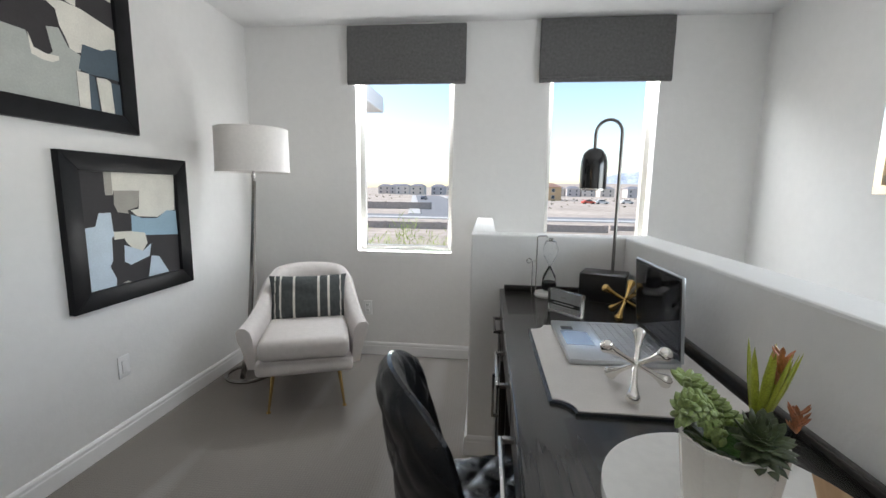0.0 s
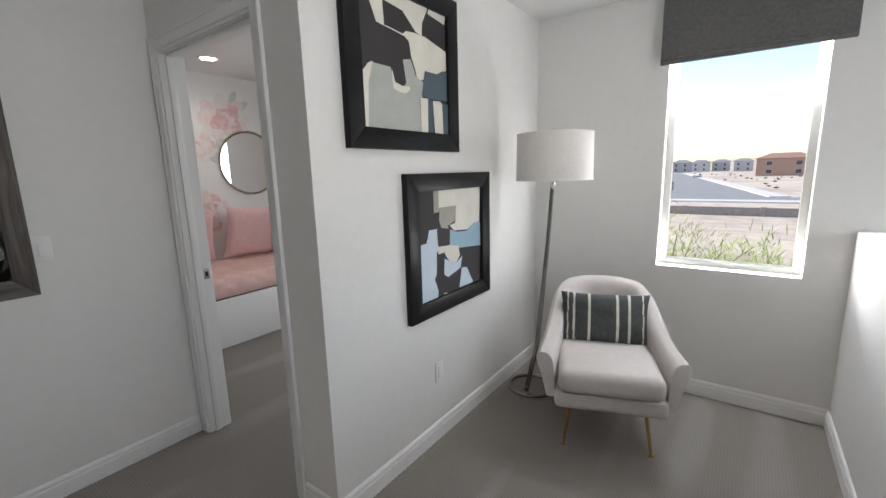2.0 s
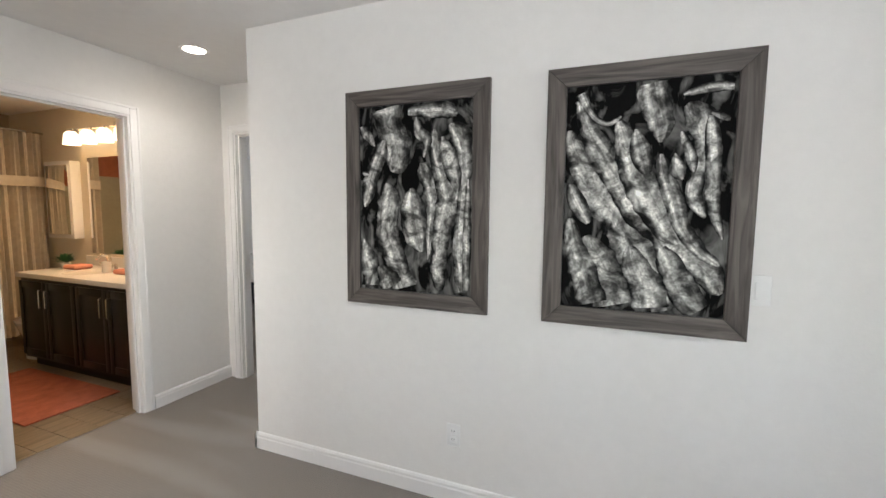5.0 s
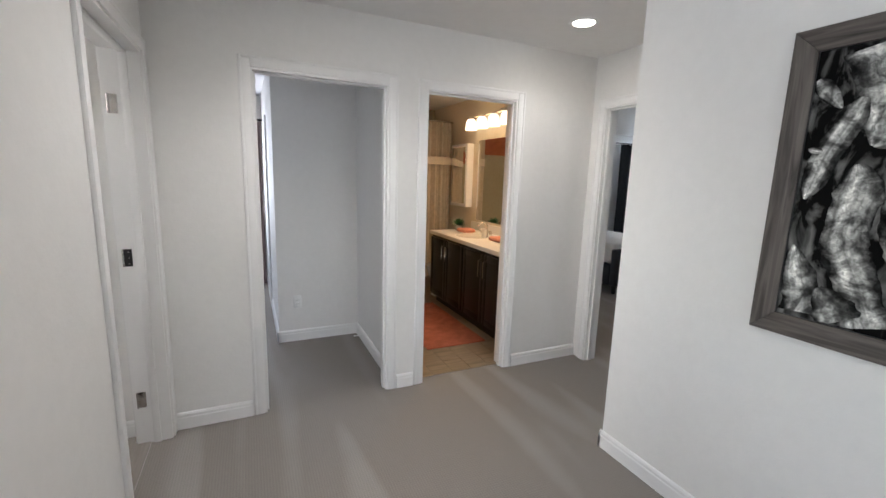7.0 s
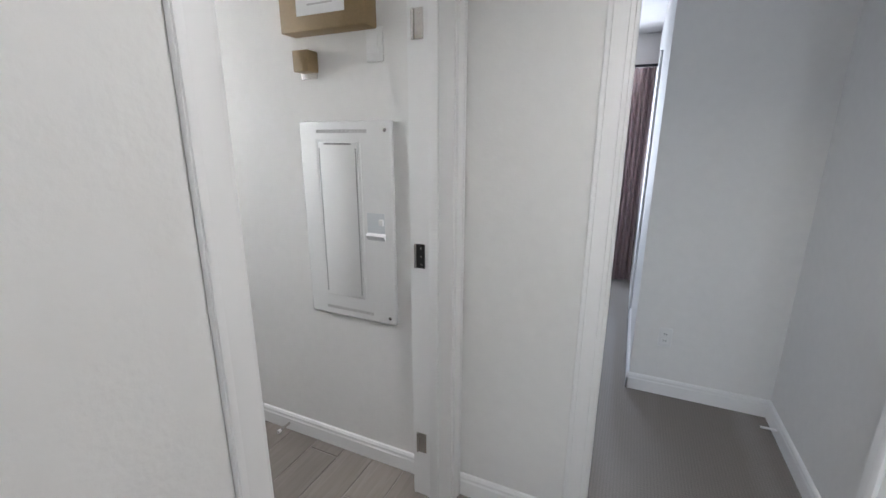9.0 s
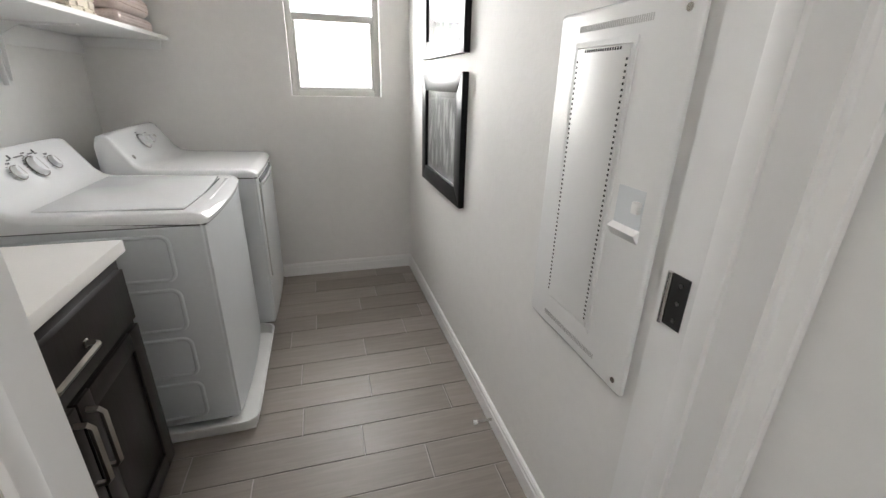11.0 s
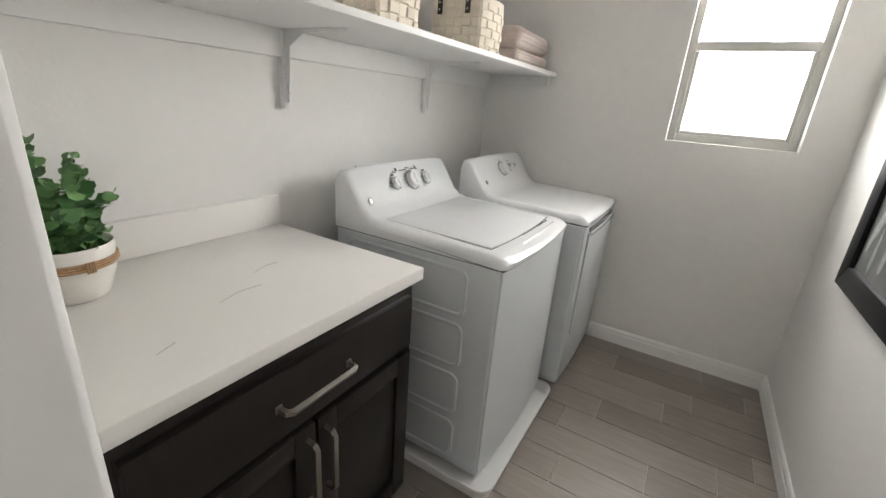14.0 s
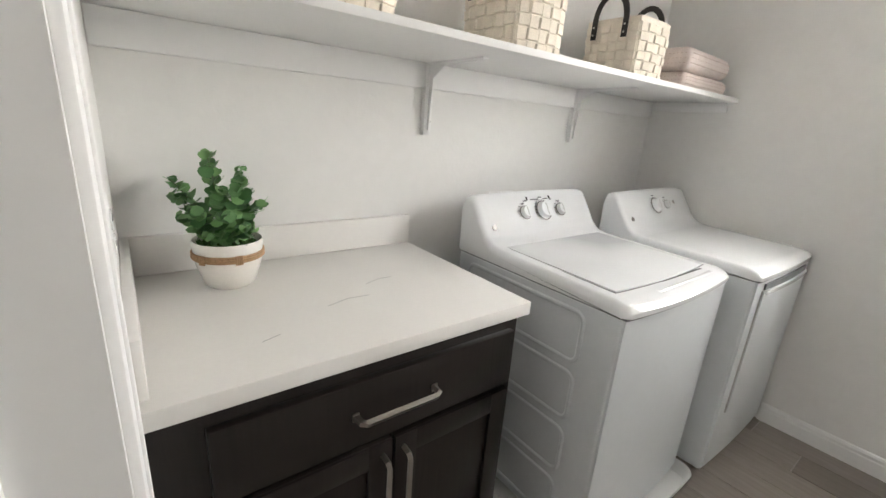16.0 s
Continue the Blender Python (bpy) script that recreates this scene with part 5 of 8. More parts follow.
def tray_and_planter():
    cx, cy = -0.335, 1.485
    top = thing("serving_tray", "round tray half white marble and half wood on the desk", "tray", pose(cx, cy, D, 0, 0, -30))
    r = 0.18
    a = [radians(d) for d in range(60, 301, 8)]
    b = [radians(d) for d in range(300, 421, 8)]
    part("marble_half", poly(bmesh.new(), [(r * math.cos(t), r * math.sin(t)) for t in a], 0, 0.018), M_marble, top)
    part("wood_half", poly(bmesh.new(), [(r * math.cos(t), r * math.sin(t)) for t in b], 0, 0.018), wood("oak", (0.30, 0.18, 0.09), (0.46, 0.30, 0.17), 0.5, axis=1), top)
    px, py, pz = -0.362, 1.475, D + 0.0185
    pot = thing("succulent_planter", "white faceted ceramic pot of mixed artificial succulents", "potted plant", pose(px, py, pz))
    n = 10
    bm = bmesh.new()
    lathe(bm, [(0, 0), (0.050, 0), (0.053, 0.01), (0.064, 0.105), (0.066, 0.11), (0.061, 0.11), (0.058, 0.095), (0, 0.092)], n)
    part("pot", bm, M_ceramic, pot, "white faceted ceramic pot", smooth=False)
    part("soil", lathe(bmesh.new(), [(0, 0.10), (0.057, 0.098)], 16), M_soil, pot)
    rnd = random.Random(5)

    def leaf(bm, base, d, length, w, th, curl=0.2):
        d = Vector(d).normalized()
        base = Vector((base[0] * 0.78, base[1] * 0.78, 0.10 + (base[2] - 0.10) * 0.78))
        length, w, th = length * 0.82, w * 0.82, th * 0.82
        side = d.cross(Vector((0, 0, 1)))
        side = side.normalized() if side.length > 0.05 else Vector((1, 0, 0))
        up = side.cross(d)
        pr = [(0.0, 0.35), (0.3, 0.85), (0.6, 1.0), (0.85, 0.6), (1.0, 0.05)]
        rows = []
        for t, k in pr:
            c = Vector(base) + d * length * t + up * curl * length * t * t
            rows.append([bm.verts.new(c + side * w * k * math.cos(q) + up * th * k * math.sin(q)) for q in [i * math.pi / 3 for i in range(6)]])
        for a1, b1 in zip(rows, rows[1:]):
            for j in range(6):
                bm.faces.new((a1[j], a1[(j + 1) % 6], b1[(j + 1) % 6], b1[j]))
        bm.faces.new(rows[-1])
        return bm

    def rosette(name, c, axis, size, mt, rings=5, label=""):
        ax = Vector(axis).normalized()
        q = Vector((0, 0, 1)).rotation_difference(ax).to_matrix()
        for k in range(rings):
            m = 5 + k * 2
            tilt = radians(80 - 72 * k / max(1, rings - 1))
            for i in range(m):
                az = 2 * math.pi * (i + 0.5 * (k % 2)) / m + rnd.uniform(-0.1, 0.1)
                d = q @ Vector((math.cos(az) * math.cos(tilt), math.sin(az) * math.cos(tilt), math.sin(tilt)))
                part(name, leaf(bmesh.new(), c, d, size * (0.45 + 0.55 * k / (rings - 1)), size * 0.23, size * 0.07, 0.15), mt, pot, label)
    rosette("rosette_leaf", (0.015, -0.045, 0.13), (0.15, -0.8, 0.55), 0.052, M_leaf3, 6, "dark green rosette leaf")
    # trailing sedum
    spine = [Vector((-0.02 - 0.072 * t, -0.005 - 0.02 * t, 0.12 + 0.055 * math.sin(t * 2.2))) for t in [i / 11 for i in range(12)]]
    for i, c in enumerate(spine):
        for k in range(7):
            az = k * 0.9 + i * 0.5
            part("sedum_leaf", leaf(bmesh.new(), c, (-0.55 + 0.2 * rnd.random(), math.cos(az), math.sin(az)), 0.030, 0.0085, 0.007, 0.1), M_leaf2, pot)
    spine2 = [Vector((0.0 - 0.05 * t, 0.02 + 0.05 * t, 0.125 + 0.05 * t)) for t in [i / 7 for i in range(8)]]
    for i, c in enumerate(spine2):
        for k in range(7):
            az = k * 0.9 + i * 0.5
            part("sedum_leaf", leaf(bmesh.new(), c, (math.cos(az), math.sin(az), 0.5), 0.030, 0.0085, 0.007, 0.1), M_leaf2, pot)
    for i in range(11):
        az = i * 2.4
        part("spiky_leaf", leaf(bmesh.new(), (0.055, 0.03, 0.10), (0.28 * math.cos(az) + 0.1, 0.28 * math.sin(az), 1), 0.125 + 0.05 * rnd.random(), 0.008, 0.003, 0.05), M_leafyel, pot)
    for i in range(46):
        t = rnd.random()
        az = rnd.random() * 6.28
        base = (0.085, 0.032, 0.19 + 0.06 * t) if i < 28 else (0.10, 0.0, 0.125 + 0.035 * t)
        part("flower_bract", leaf(bmesh.new(), base, (math.cos(az), math.sin(az), 0.9), 0.026, 0.004, 0.002, 0.2), M_leafred, pot)
    for i in range(26):
        az = i * 2.4
        part("filler_leaf", leaf(bmesh.new(), (0.04 * math.cos(az), 0.04 * math.sin(az), 0.095), (math.cos(az), math.sin(az), 0.35 + 0.4 * rnd.random()), 0.042, 0.011, 0.006, 0.0), M_leaf3, pot)


tray_and_planter()

# framed mirror on the stairwell wall
t = thing("wall_mirror", "silver-framed mirror on the stairwell wall", "mirror", pose(1.105, 3.07, 1.30, 0, 0, -90))
part("frame", poly(bmesh.new(), [(0, 0), (0.7, 0), (0.7, 0.9), (0, 0.9), (0, 0.04), (0.04, 0.04), (0.04, 0.86), (0.66, 0.86), (0.66, 0.04), (0, 0.04)], -0.03, 0, 'y'), M_silver, t)
part("glass", bx(0.03, 0.67, -0.012, -0.002, 0.03, 0.87), M_mirror, t)

# ---- laundry ----
def breaker_panel():
    x0, x1, z0, z1, y = -1.197, -0.762, 0.705, 1.518, YP
    top = thing("breaker_panel", "white enamel breaker panel cover with a perforated door", "breaker panel")
    bm = bx(x0, x1, y, y + 0.014, z0, z1, 0.010, 3)
    part("cover", bm, M_panel, top)
    dx0, dx1, dz0, dz1 = -1.045, -0.855, 0.80, 1.44
    part("door_rim", poly(bmesh.new(), [(dx0 - 0.012, dz0 - 0.012), (dx1 + 0.012, dz0 - 0.012), (dx1 + 0.012, dz1 + 0.012), (dx0 - 0.012, dz1 + 0.012), (dx0 - 0.012, dz0 - 0.011), (dx0, dz0), (dx0, dz1), (dx1, dz1), (dx1, dz0), (dx0 - 0.0, dz0 - 0.0005)], y + 0.0135, y + 0.0165, 'y'), M_panel, top)
    door = part("door", bx(dx0 + 0.001, dx1 - 0.001, y + 0.0135, y + 0.019, dz0 + 0.001, dz1 - 0.001, 0.004, 2), M_panel, top)
    for nm, xs in (("perforation_strip", dx0 + 0.008), ("perforation_strip", dx1 - 0.008)):
        bm = bmesh.new()
        k = 52
        for i in range(k):
            z = dz0 + 0.02 + (dz1 - dz0 - 0.04) * i / k
            box(bm, xs - 0.003, xs + 0.003, y + 0.0188, y + 0.0194, z, z + 0.005)
        part(nm, bm, M_dark, door, smooth=False)
    for z in (dz1 - 0.008,):
        bm = bmesh.new()
        for i in range(16):
            x = dx0 + 0.03 + (dx1 - dx0 - 0.06) * i / 16
            box(bm, x, x + 0.005, y + 0.0188, y + 0.0196, z - 0.003, z + 0.003)
        part("perforation_strip", bm, M_dark, door, smooth=False)
    for z in (z0 + 0.03, z1 - 0.045):
        bm = bmesh.new()
        for i in range(40):
            x = x0 + 0.11 + 0.24 * i / 40
            box(bm, x, x + 0.0035, y + 0.0135, y + 0.0146, z, z + 0.013)
        part("vent_grille", bm, M_vein, top, smooth=False)
    lx, lz = -1.115, 1.135
    part("latch_recess", bx(lx - 0.040, lx + 0.040, y + 0.0138, y + 0.0146, lz - 0.055, lz + 0.035), M_body, top)
    part("latch", bx(lx - 0.036, lx - 0.018, y + 0.0142, y + 0.026, lz - 0.012, lz + 0.012, 0.002), M_panel, top)
    bm = poly(bmesh.new(), [(y + 0.014, lz - 0.075), (y + 0.028, lz - 0.055), (y + 0.014, lz - 0.045)], lx - 0.042, lx + 0.042, 'x')
    part("latch_lip", bm, M_panel, top)
    for sx, sz in ((x0 + 0.03, z0 + 0.03), (x0 + 0.03, z1 - 0.035)):
        part("screw", cyl(bmesh.new(), (sx, y + 0.0135, sz), (sx, y + 0.0158, sz), 0.007, n=12), M_chrome, top)
    for i in range(5):
        z = z0 + 0.14 + i * 0.155
        part("edge_tab", bx(x1 - 0.002, x1 + 0.006, y, y + 0.004, z, z + 0.02), M_panel, top)


breaker_panel()
t = thing("notice_box", "flat kraft-coloured wall box with a white notice", "wall box")
part("body", bx(-1.14, -0.77, YP, YP + 0.075, 1.825, 2.13, 0.004), M_box, t)
part("notice", bx(-1.06, -0.85, YP + 0.0745, YP + 0.076, 1.875, 2.09), mat("paper", (0.75, 0.75, 0.74), 0.8, var=0.02), t)
for i, (a, b) in enumerate(((0.03, 0.03), (0.02, 0.02), (0.035, 0.02))):
    part("text_bar", bx(-1.04 + a, -0.87 - b, YP + 0.0757, YP + 0.0764, 1.905 + i * 0.022, 1.911 + i * 0.022), M_vein, t)
t = thing("wall_bracket_block", "small brown block fixed to the laundry wall", "wall block")
part("block", bx(-0.872, -0.80, YP, YP + 0.06, 1.695, 1.77, 0.004), M_box, t)
part("back_plate", bx(-0.865, -0.79, YP, YP + 0.006, 1.675, 1.75, 0.001), M_chrome, t)

M_photo = mat("cactus_photo", (0.10, 0.105, 0.11), 0.4, var=0.6, scale=25)
M_photo2 = mat("cactus_photo_light", (0.52, 0.53, 0.53), 0.4, var=0.45, scale=70)
for z0, hh, lab, sd in ((0.822, 0.585, "black-framed cactus photograph low on the laundry wall", 3), (1.478, 0.70, "black-framed cactus photograph high on the laundry wall", 8)):
    w = 0.735
    t = framed("cactus_photo_frame", pose(0.70, YP, z0, 0, 0, 180), w, hh, 0.085, 0.028, M_blackframe, M_blackframe, M_photo, lab)
    rnd = random.Random(sd)
    for k in range(38):
        u, v = rnd.uniform(0.13, w - 0.13), 0.10 + (hh - 0.30) * (1 - k / 38) * rnd.uniform(0.75, 1)
        L, wd = rnd.uniform(0.09, 0.17), rnd.uniform(0.016, 0.028)
        L = min(L, hh - 0.10 - v)
        bm = bmesh.new()
        d = -0.0128 - 0.0001 * k
        f = bm.faces.new([bm.verts.new((u + wd * math.sin(a) * (0.7 + 0.3 * math.cos(a)) + (0.03 * (k % 3 - 1)) * (1 - math.cos(a)) / 2 * 0.6, d, v + L * (1 - math.cos(a)) / 2)) for a in [i * math.pi / 7 for i in range(14)]])
        part("cactus_shape", bm, M_photo2 if k % 3 else M_photo, t, smooth=False)
    g = part("glazing", bx(0.082, w - 0.082, -0.0185, -0.0165, 0.082, hh - 0.082), M_acryl, t, smooth=False)
    g.visible_shadow = False


# shelf, cleats and brackets
SZ = 1.557
t = thing("wall_shelf", "long white laundry shelf on the wall", "shelf")
part("board", bx(XLI + 0.002, XE - 0.001, -0.640, YS - 0.001, SZ, SZ + 0.02, 0.002), M_trim, t)
part("cleat", bx(XLI + 0.002, XE - 0.002, YS - 0.018, YS - 0.0005, SZ - 0.085, SZ - 0.0005, 0.002), M_trim, t)
part("end_cleat", bx(XE - 0.018, XE - 0.0005, -0.60, YS - 0.02, SZ - 0.05, SZ - 0.0005, 0.002), M_trim, t)


def bracket(x):
    top = thing("shelf_bracket", "white steel bracket under the laundry shelf", "bracket", group="shelf brackets")
    part("wall_plate", bx(x - 0.016, x + 0.016, YS - 0.022, YS - 0.0185 + 0.018, 1.312, SZ - 0.001, 0.001), M_trim, top)
    part("web", poly(bmesh.new(), [(YS - 0.022, 1.33), (YS - 0.03, 1.33), (YS - 0.045, SZ - 0.05), (YS - 0.11, SZ - 0.012), (YS - 0.30, SZ - 0.008), (YS - 0.30, SZ - 0.001), (YS - 0.022, SZ - 0.001)], x - 0.002, x + 0.002, 'x'), M_trim, top)
    part("arm", bx(x - 0.012, x + 0.012, YS - 0.31, YS - 0.022, SZ - 0.006, SZ - 0.0005), M_trim, top)
    for z in (1.36, 1.44):
        part("screw", cyl(bmesh.new(), (x + 0.008, YS - 0.024, z), (x + 0.008, YS - 0.0215, z), 0.004, n=8), M_vein, top)


bracket(-0.375)
bracket(0.485)


def basket(m, w, d, h, label):
    top = thing("woven_basket", label, "basket", m, group="woven baskets")
    part("lining", poly(bmesh.new(), [(-w / 2 + 0.006, -d / 2 + 0.006), (w / 2 - 0.006, -d / 2 + 0.006), (w / 2 - 0.006, d / 2 - 0.006), (-w / 2 + 0.006, d / 2 - 0.006)], 0.002, 0.012), M_basket, top)
    rows, f = 6, 0.035
    hh = h / (rows + 0.6)

    def at(u, z, side, off):
        k = (1 + 0.05 * z / h) * (1 - 0.05 * u ** 4)
        off += 0.010 * (1 - u * u) * (0.3 + 0.7 * math.sin(math.pi * min(1, z / h)))
        if side == 0:
            return (u * w / 2 * k, -d / 2 * k - off, z)
        if side == 1:
            return (w / 2 * k + off, u * d / 2 * k, z)
        if side == 2:
            return (-u * w / 2 * k, d / 2 * k + off, z)
        return (-w / 2 * k - off, -u * d / 2 * k, z)
    for side in range(4):
        n = 5 if side % 2 == 0 else 6
        wall_bm = bmesh.new()
        grid = {(i, j, q): wall_bm.verts.new(at(-1 + i / 4, h * j / 4, side, -0.006 * q)) for i in range(9) for j in range(5) for q in (0, 1)}
        for i in range(8):
            for j in range(4):
                for q in (0, 1):
                    wall_bm.faces.new((grid[i, j, q], grid[i + 1, j, q], grid[i + 1, j + 1, q], grid[i, j + 1, q]))
            wall_bm.faces.new((grid[i, 4, 0], grid[i + 1, 4, 0], grid[i + 1, 4, 1], grid[i, 4, 1]))
            wall_bm.faces.new((grid[i, 0, 0], grid[i + 1, 0, 0], grid[i + 1, 0, 1], grid[i, 0, 1]))
        part("side_wall", wall_bm, M_basket, top, smooth=False)
        for r in range(rows):
            for c in range(n):
                over = (r + c + side) % 2 == 0
                u0, u1 = -1 + 2 * c / n, -1 + 2 * (c + 1) / n
                z0, z1 = r * hh, (r + 1) * hh
                if over:
                    e0, e1 = u0 - 0.10 / n, u1 + 0.10 / n
                    q0, q1 = z0 + 0.07 * hh, z1 - 0.07 * hh
                else:
                    e0, e1 = u0 + 0.12 / n, u1 - 0.12 / n
                    q0, q1 = z0 - 0.02 * hh, z1 + 0.02 * hh
                e0, e1, q0 = max(e0, -1), min(e1, 1), max(q0, 0.001)
                bm = bmesh.new()
                top_off = 0.0075 if over else 0.0035
                base = [bm.verts.new(at(u, z, side, 0.0005)) for u, z in ((e0, q0), (e1, q0), (e1, q1), (e0, q1))]
                um, zm = (e0 + e1) / 2, (q0 + q1) / 2
                cap = [bm.verts.new(at(um + (u - um) * 0.86, zm + (z - zm) * 0.86, side, top_off)) for u, z in ((e0, q0), (e1, q0), (e1, q1), (e0, q1))]
                bm.faces.new(cap)
                for i in range(4):
                    bm.faces.new((base[i], base[(i + 1) % 4], cap[(i + 1) % 4], cap[i]))
                part("strap", bm, M_basket, top, smooth=False)
    k = 1.05
    for sx in (-1, 1):
        x = sx * (w / 2 * k + 0.019)
        pts = [(-0.068, h - 0.075)] + [(-0.068 * math.cos(a), h - 0.01 + 0.095 * math.sin(a)) for a in [i * math.pi / 14 for i in range(15)]] + [(0.068, h - 0.075)]
        bm = bmesh.new()
        rows_ = []
        for i, (y, z) in enumerate(pts):
            p0, p1 = pts[max(0, i - 1)], pts[min(len(pts) - 1, i + 1)]
            dd = Vector((p1[0] - p0[0], p1[1] - p0[1])).normalized()
            nx, nz = -dd.y * 0.011, dd.x * 0.011
            rows_.append([bm.verts.new(v) for v in ((x - 0.0025, y - nx, z - nz), (x + 0.0025, y - nx, z - nz), (x + 0.0025, y + nx, z + nz), (x - 0.0025, y + nx, z + nz))])
        for p, q in zip(rows_, rows_[1:]):
            for j in range(4):
                bm.faces.new((p[j], p[(j + 1) % 4], q[(j + 1) % 4], q[j]))
        bm.faces.new(rows_[0][::-1])
        bm.faces.new(rows_[-1])
        hd = part("handle", bm, M_leatherstrap, top, "dark leather strap handle")
        for y in (-0.068, 0.068):
            for z in (h - 0.03, h - 0.058):
                part("rivet", cyl(bmesh.new(), (x + sx * 0.002, y, z), (x + sx * 0.005, y, z), 0.004, n=10), M_silver, hd)
    return top


BZ = SZ + 0.0205
basket(pose(-0.205, -0.43, BZ), 0.215, 0.245, 0.235, "cream woven strap basket with dark leather handles")
basket(pose(0.465, -0.43, BZ), 0.225, 0.235, 0.225, "smaller cream woven strap basket with dark leather handles")
basket(pose(-0.83, -0.43, BZ), 0.225, 0.25, 0.235, "cream woven strap basket at the end of the shelf")


def towel(m, w, d, h, label):
    bm = bx(-w / 2, w / 2, -d / 2, d / 2, 0, h, h * 0.42, 4)
    for v in bm.verts:
        v.co.z += 0.004 * noise.noise((v.co.x * 12, v.co.y * 12, 3)) * (v.co.z > 0.01)
    top = thing("folded_towel", label, "towel", m, group="folded towels")
    part("fold", bm, M_towel, top)
    for k in range(3):
        z = h * (0.28 + 0.2 * k)
        b2 = bmesh.new()
        for i in range(24):
            u = -w / 2 + 0.02 + (w - 0.04) * i / 24
            box(b2, u, u + 0.006, -d / 2 - 0.0015, -d / 2 + 0.004, z, z + 0.002)
        for i in range(16):
            u = -d / 2 + 0.02 + (d - 0.04) * i / 16
            box(b2, -w / 2 - 0.0015, -w / 2 + 0.004, u, u + 0.006, z, z + 0.002)
        part("stitching", b2, M_stitch, top, smooth=False)


towel(pose(0.93, -0.44, BZ), 0.46, 0.30, 0.072, "folded blush towel with dotted stitching on the shelf")
towel(pose(0.92, -0.44, BZ + 0.073, 0, 0, 1.5), 0.47, 0.31, 0.098, "thick folded blush towel on top of another")


def counter():
    x0, x1, yf = XLI, -0.433, -0.848
    t = thing("laundry_worktop", "white quartz worktop with faint grey veins and upstand", "worktop")
    part("slab", bx(x0 + 0.001, x1, yf, YS - 0.001, 0.87, 0.908, 0.003), M_quartz, t)
    part("back_upstand", bx(x0 + 0.001, x1, YS - 0.021, YS - 0.001, 0.9082, 1.015, 0.002), M_quartz, t)
    part("side_upstand", bx(x0 + 0.001, x0 + 0.021, yf + 0.03, YS - 0.022, 0.9082, 1.015, 0.002), M_quartz, t)
    for pts in (((-0.92, -0.62), (-0.86, -0.60), (-0.80, -0.605)), ((-0.77, -0.53), (-0.72, -0.51), (-0.68, -0.512)), ((-1.10, -0.72), (-1.06, -0.705))):
        part("vein", tube(bmesh.new(), [(a, b, 0.9079) for a, b in pts], 0.0012, 4), M_vein, t)
    c = thing("base_cabinet", "dark espresso shaker base cabinet with nickel pulls", "cabinet")
    part("body", bx(x0 + 0.002, -0.462, -0.83, YS - 0.002, 0.10, 0.869, 0.002), M_espresso, c)
    part("toe_kick", bx(x0 + 0.002, -0.47, -0.76, YS - 0.002, 0.0, 0.10), M_espresso, c)
    fy = -0.83

    def pull(p, a, b, horizontal, at):
        bm = bmesh.new()
        y = fy - 0.02 - 0.032
        if horizontal:
            tube(bm, [(a, fy - 0.02, at), (a + 0.002, y + 0.008, at), (a + 0.012, y, at), (b - 0.012, y, at), (b - 0.002, y + 0.008, at), (b, fy - 0.02, at)], 0.008, 4)
            box(bm, a - 0.008, a + 0.008, fy - 0.024, fy - 0.019, at - 0.009, at + 0.009, 0.001)
            box(bm, b - 0.008, b + 0.008, fy - 0.024, fy - 0.019, at - 0.009, at + 0.009, 0.001)
        else:
            tube(bm, [(at, fy - 0.02, a), (at, y + 0.008, a + 0.002), (at, y, a + 0.012), (at, y, b - 0.012), (at, y + 0.008, b - 0.002), (at, fy - 0.02, b)], 0.008, 4)
        part("handle", bm, M_nickel, p, "nickel bar handle")
    dr = part("drawer_front", bx(-1.225, -0.487, fy - 0.02, fy, 0.675, 0.835, 0.002), M_espresso, c)
    pull(dr, -0.955, -0.752, True, 0.755)
    for a, b, hx in ((-1.225, -0.861, -0.885), (-0.853, -0.487, -0.83)):
        d = part("cabinet_door", bx(a, b, fy - 0.012, fy, 0.12, 0.655, 0.001), M_espresso, c)
        for p, q, r, s in ((a, a + 0.06, 0.12, 0.655), (b - 0.06, b, 0.12, 0.655), (a + 0.06, b - 0.06, 0.12, 0.18), (a + 0.06, b - 0.06, 0.595, 0.655)):
            part("door_rail", bx(p, q, fy - 0.021, fy - 0.0115, r, s, 0.0015), M_espresso, d)
        pull(d, 0.44, 0.62, False, hx)


counter()


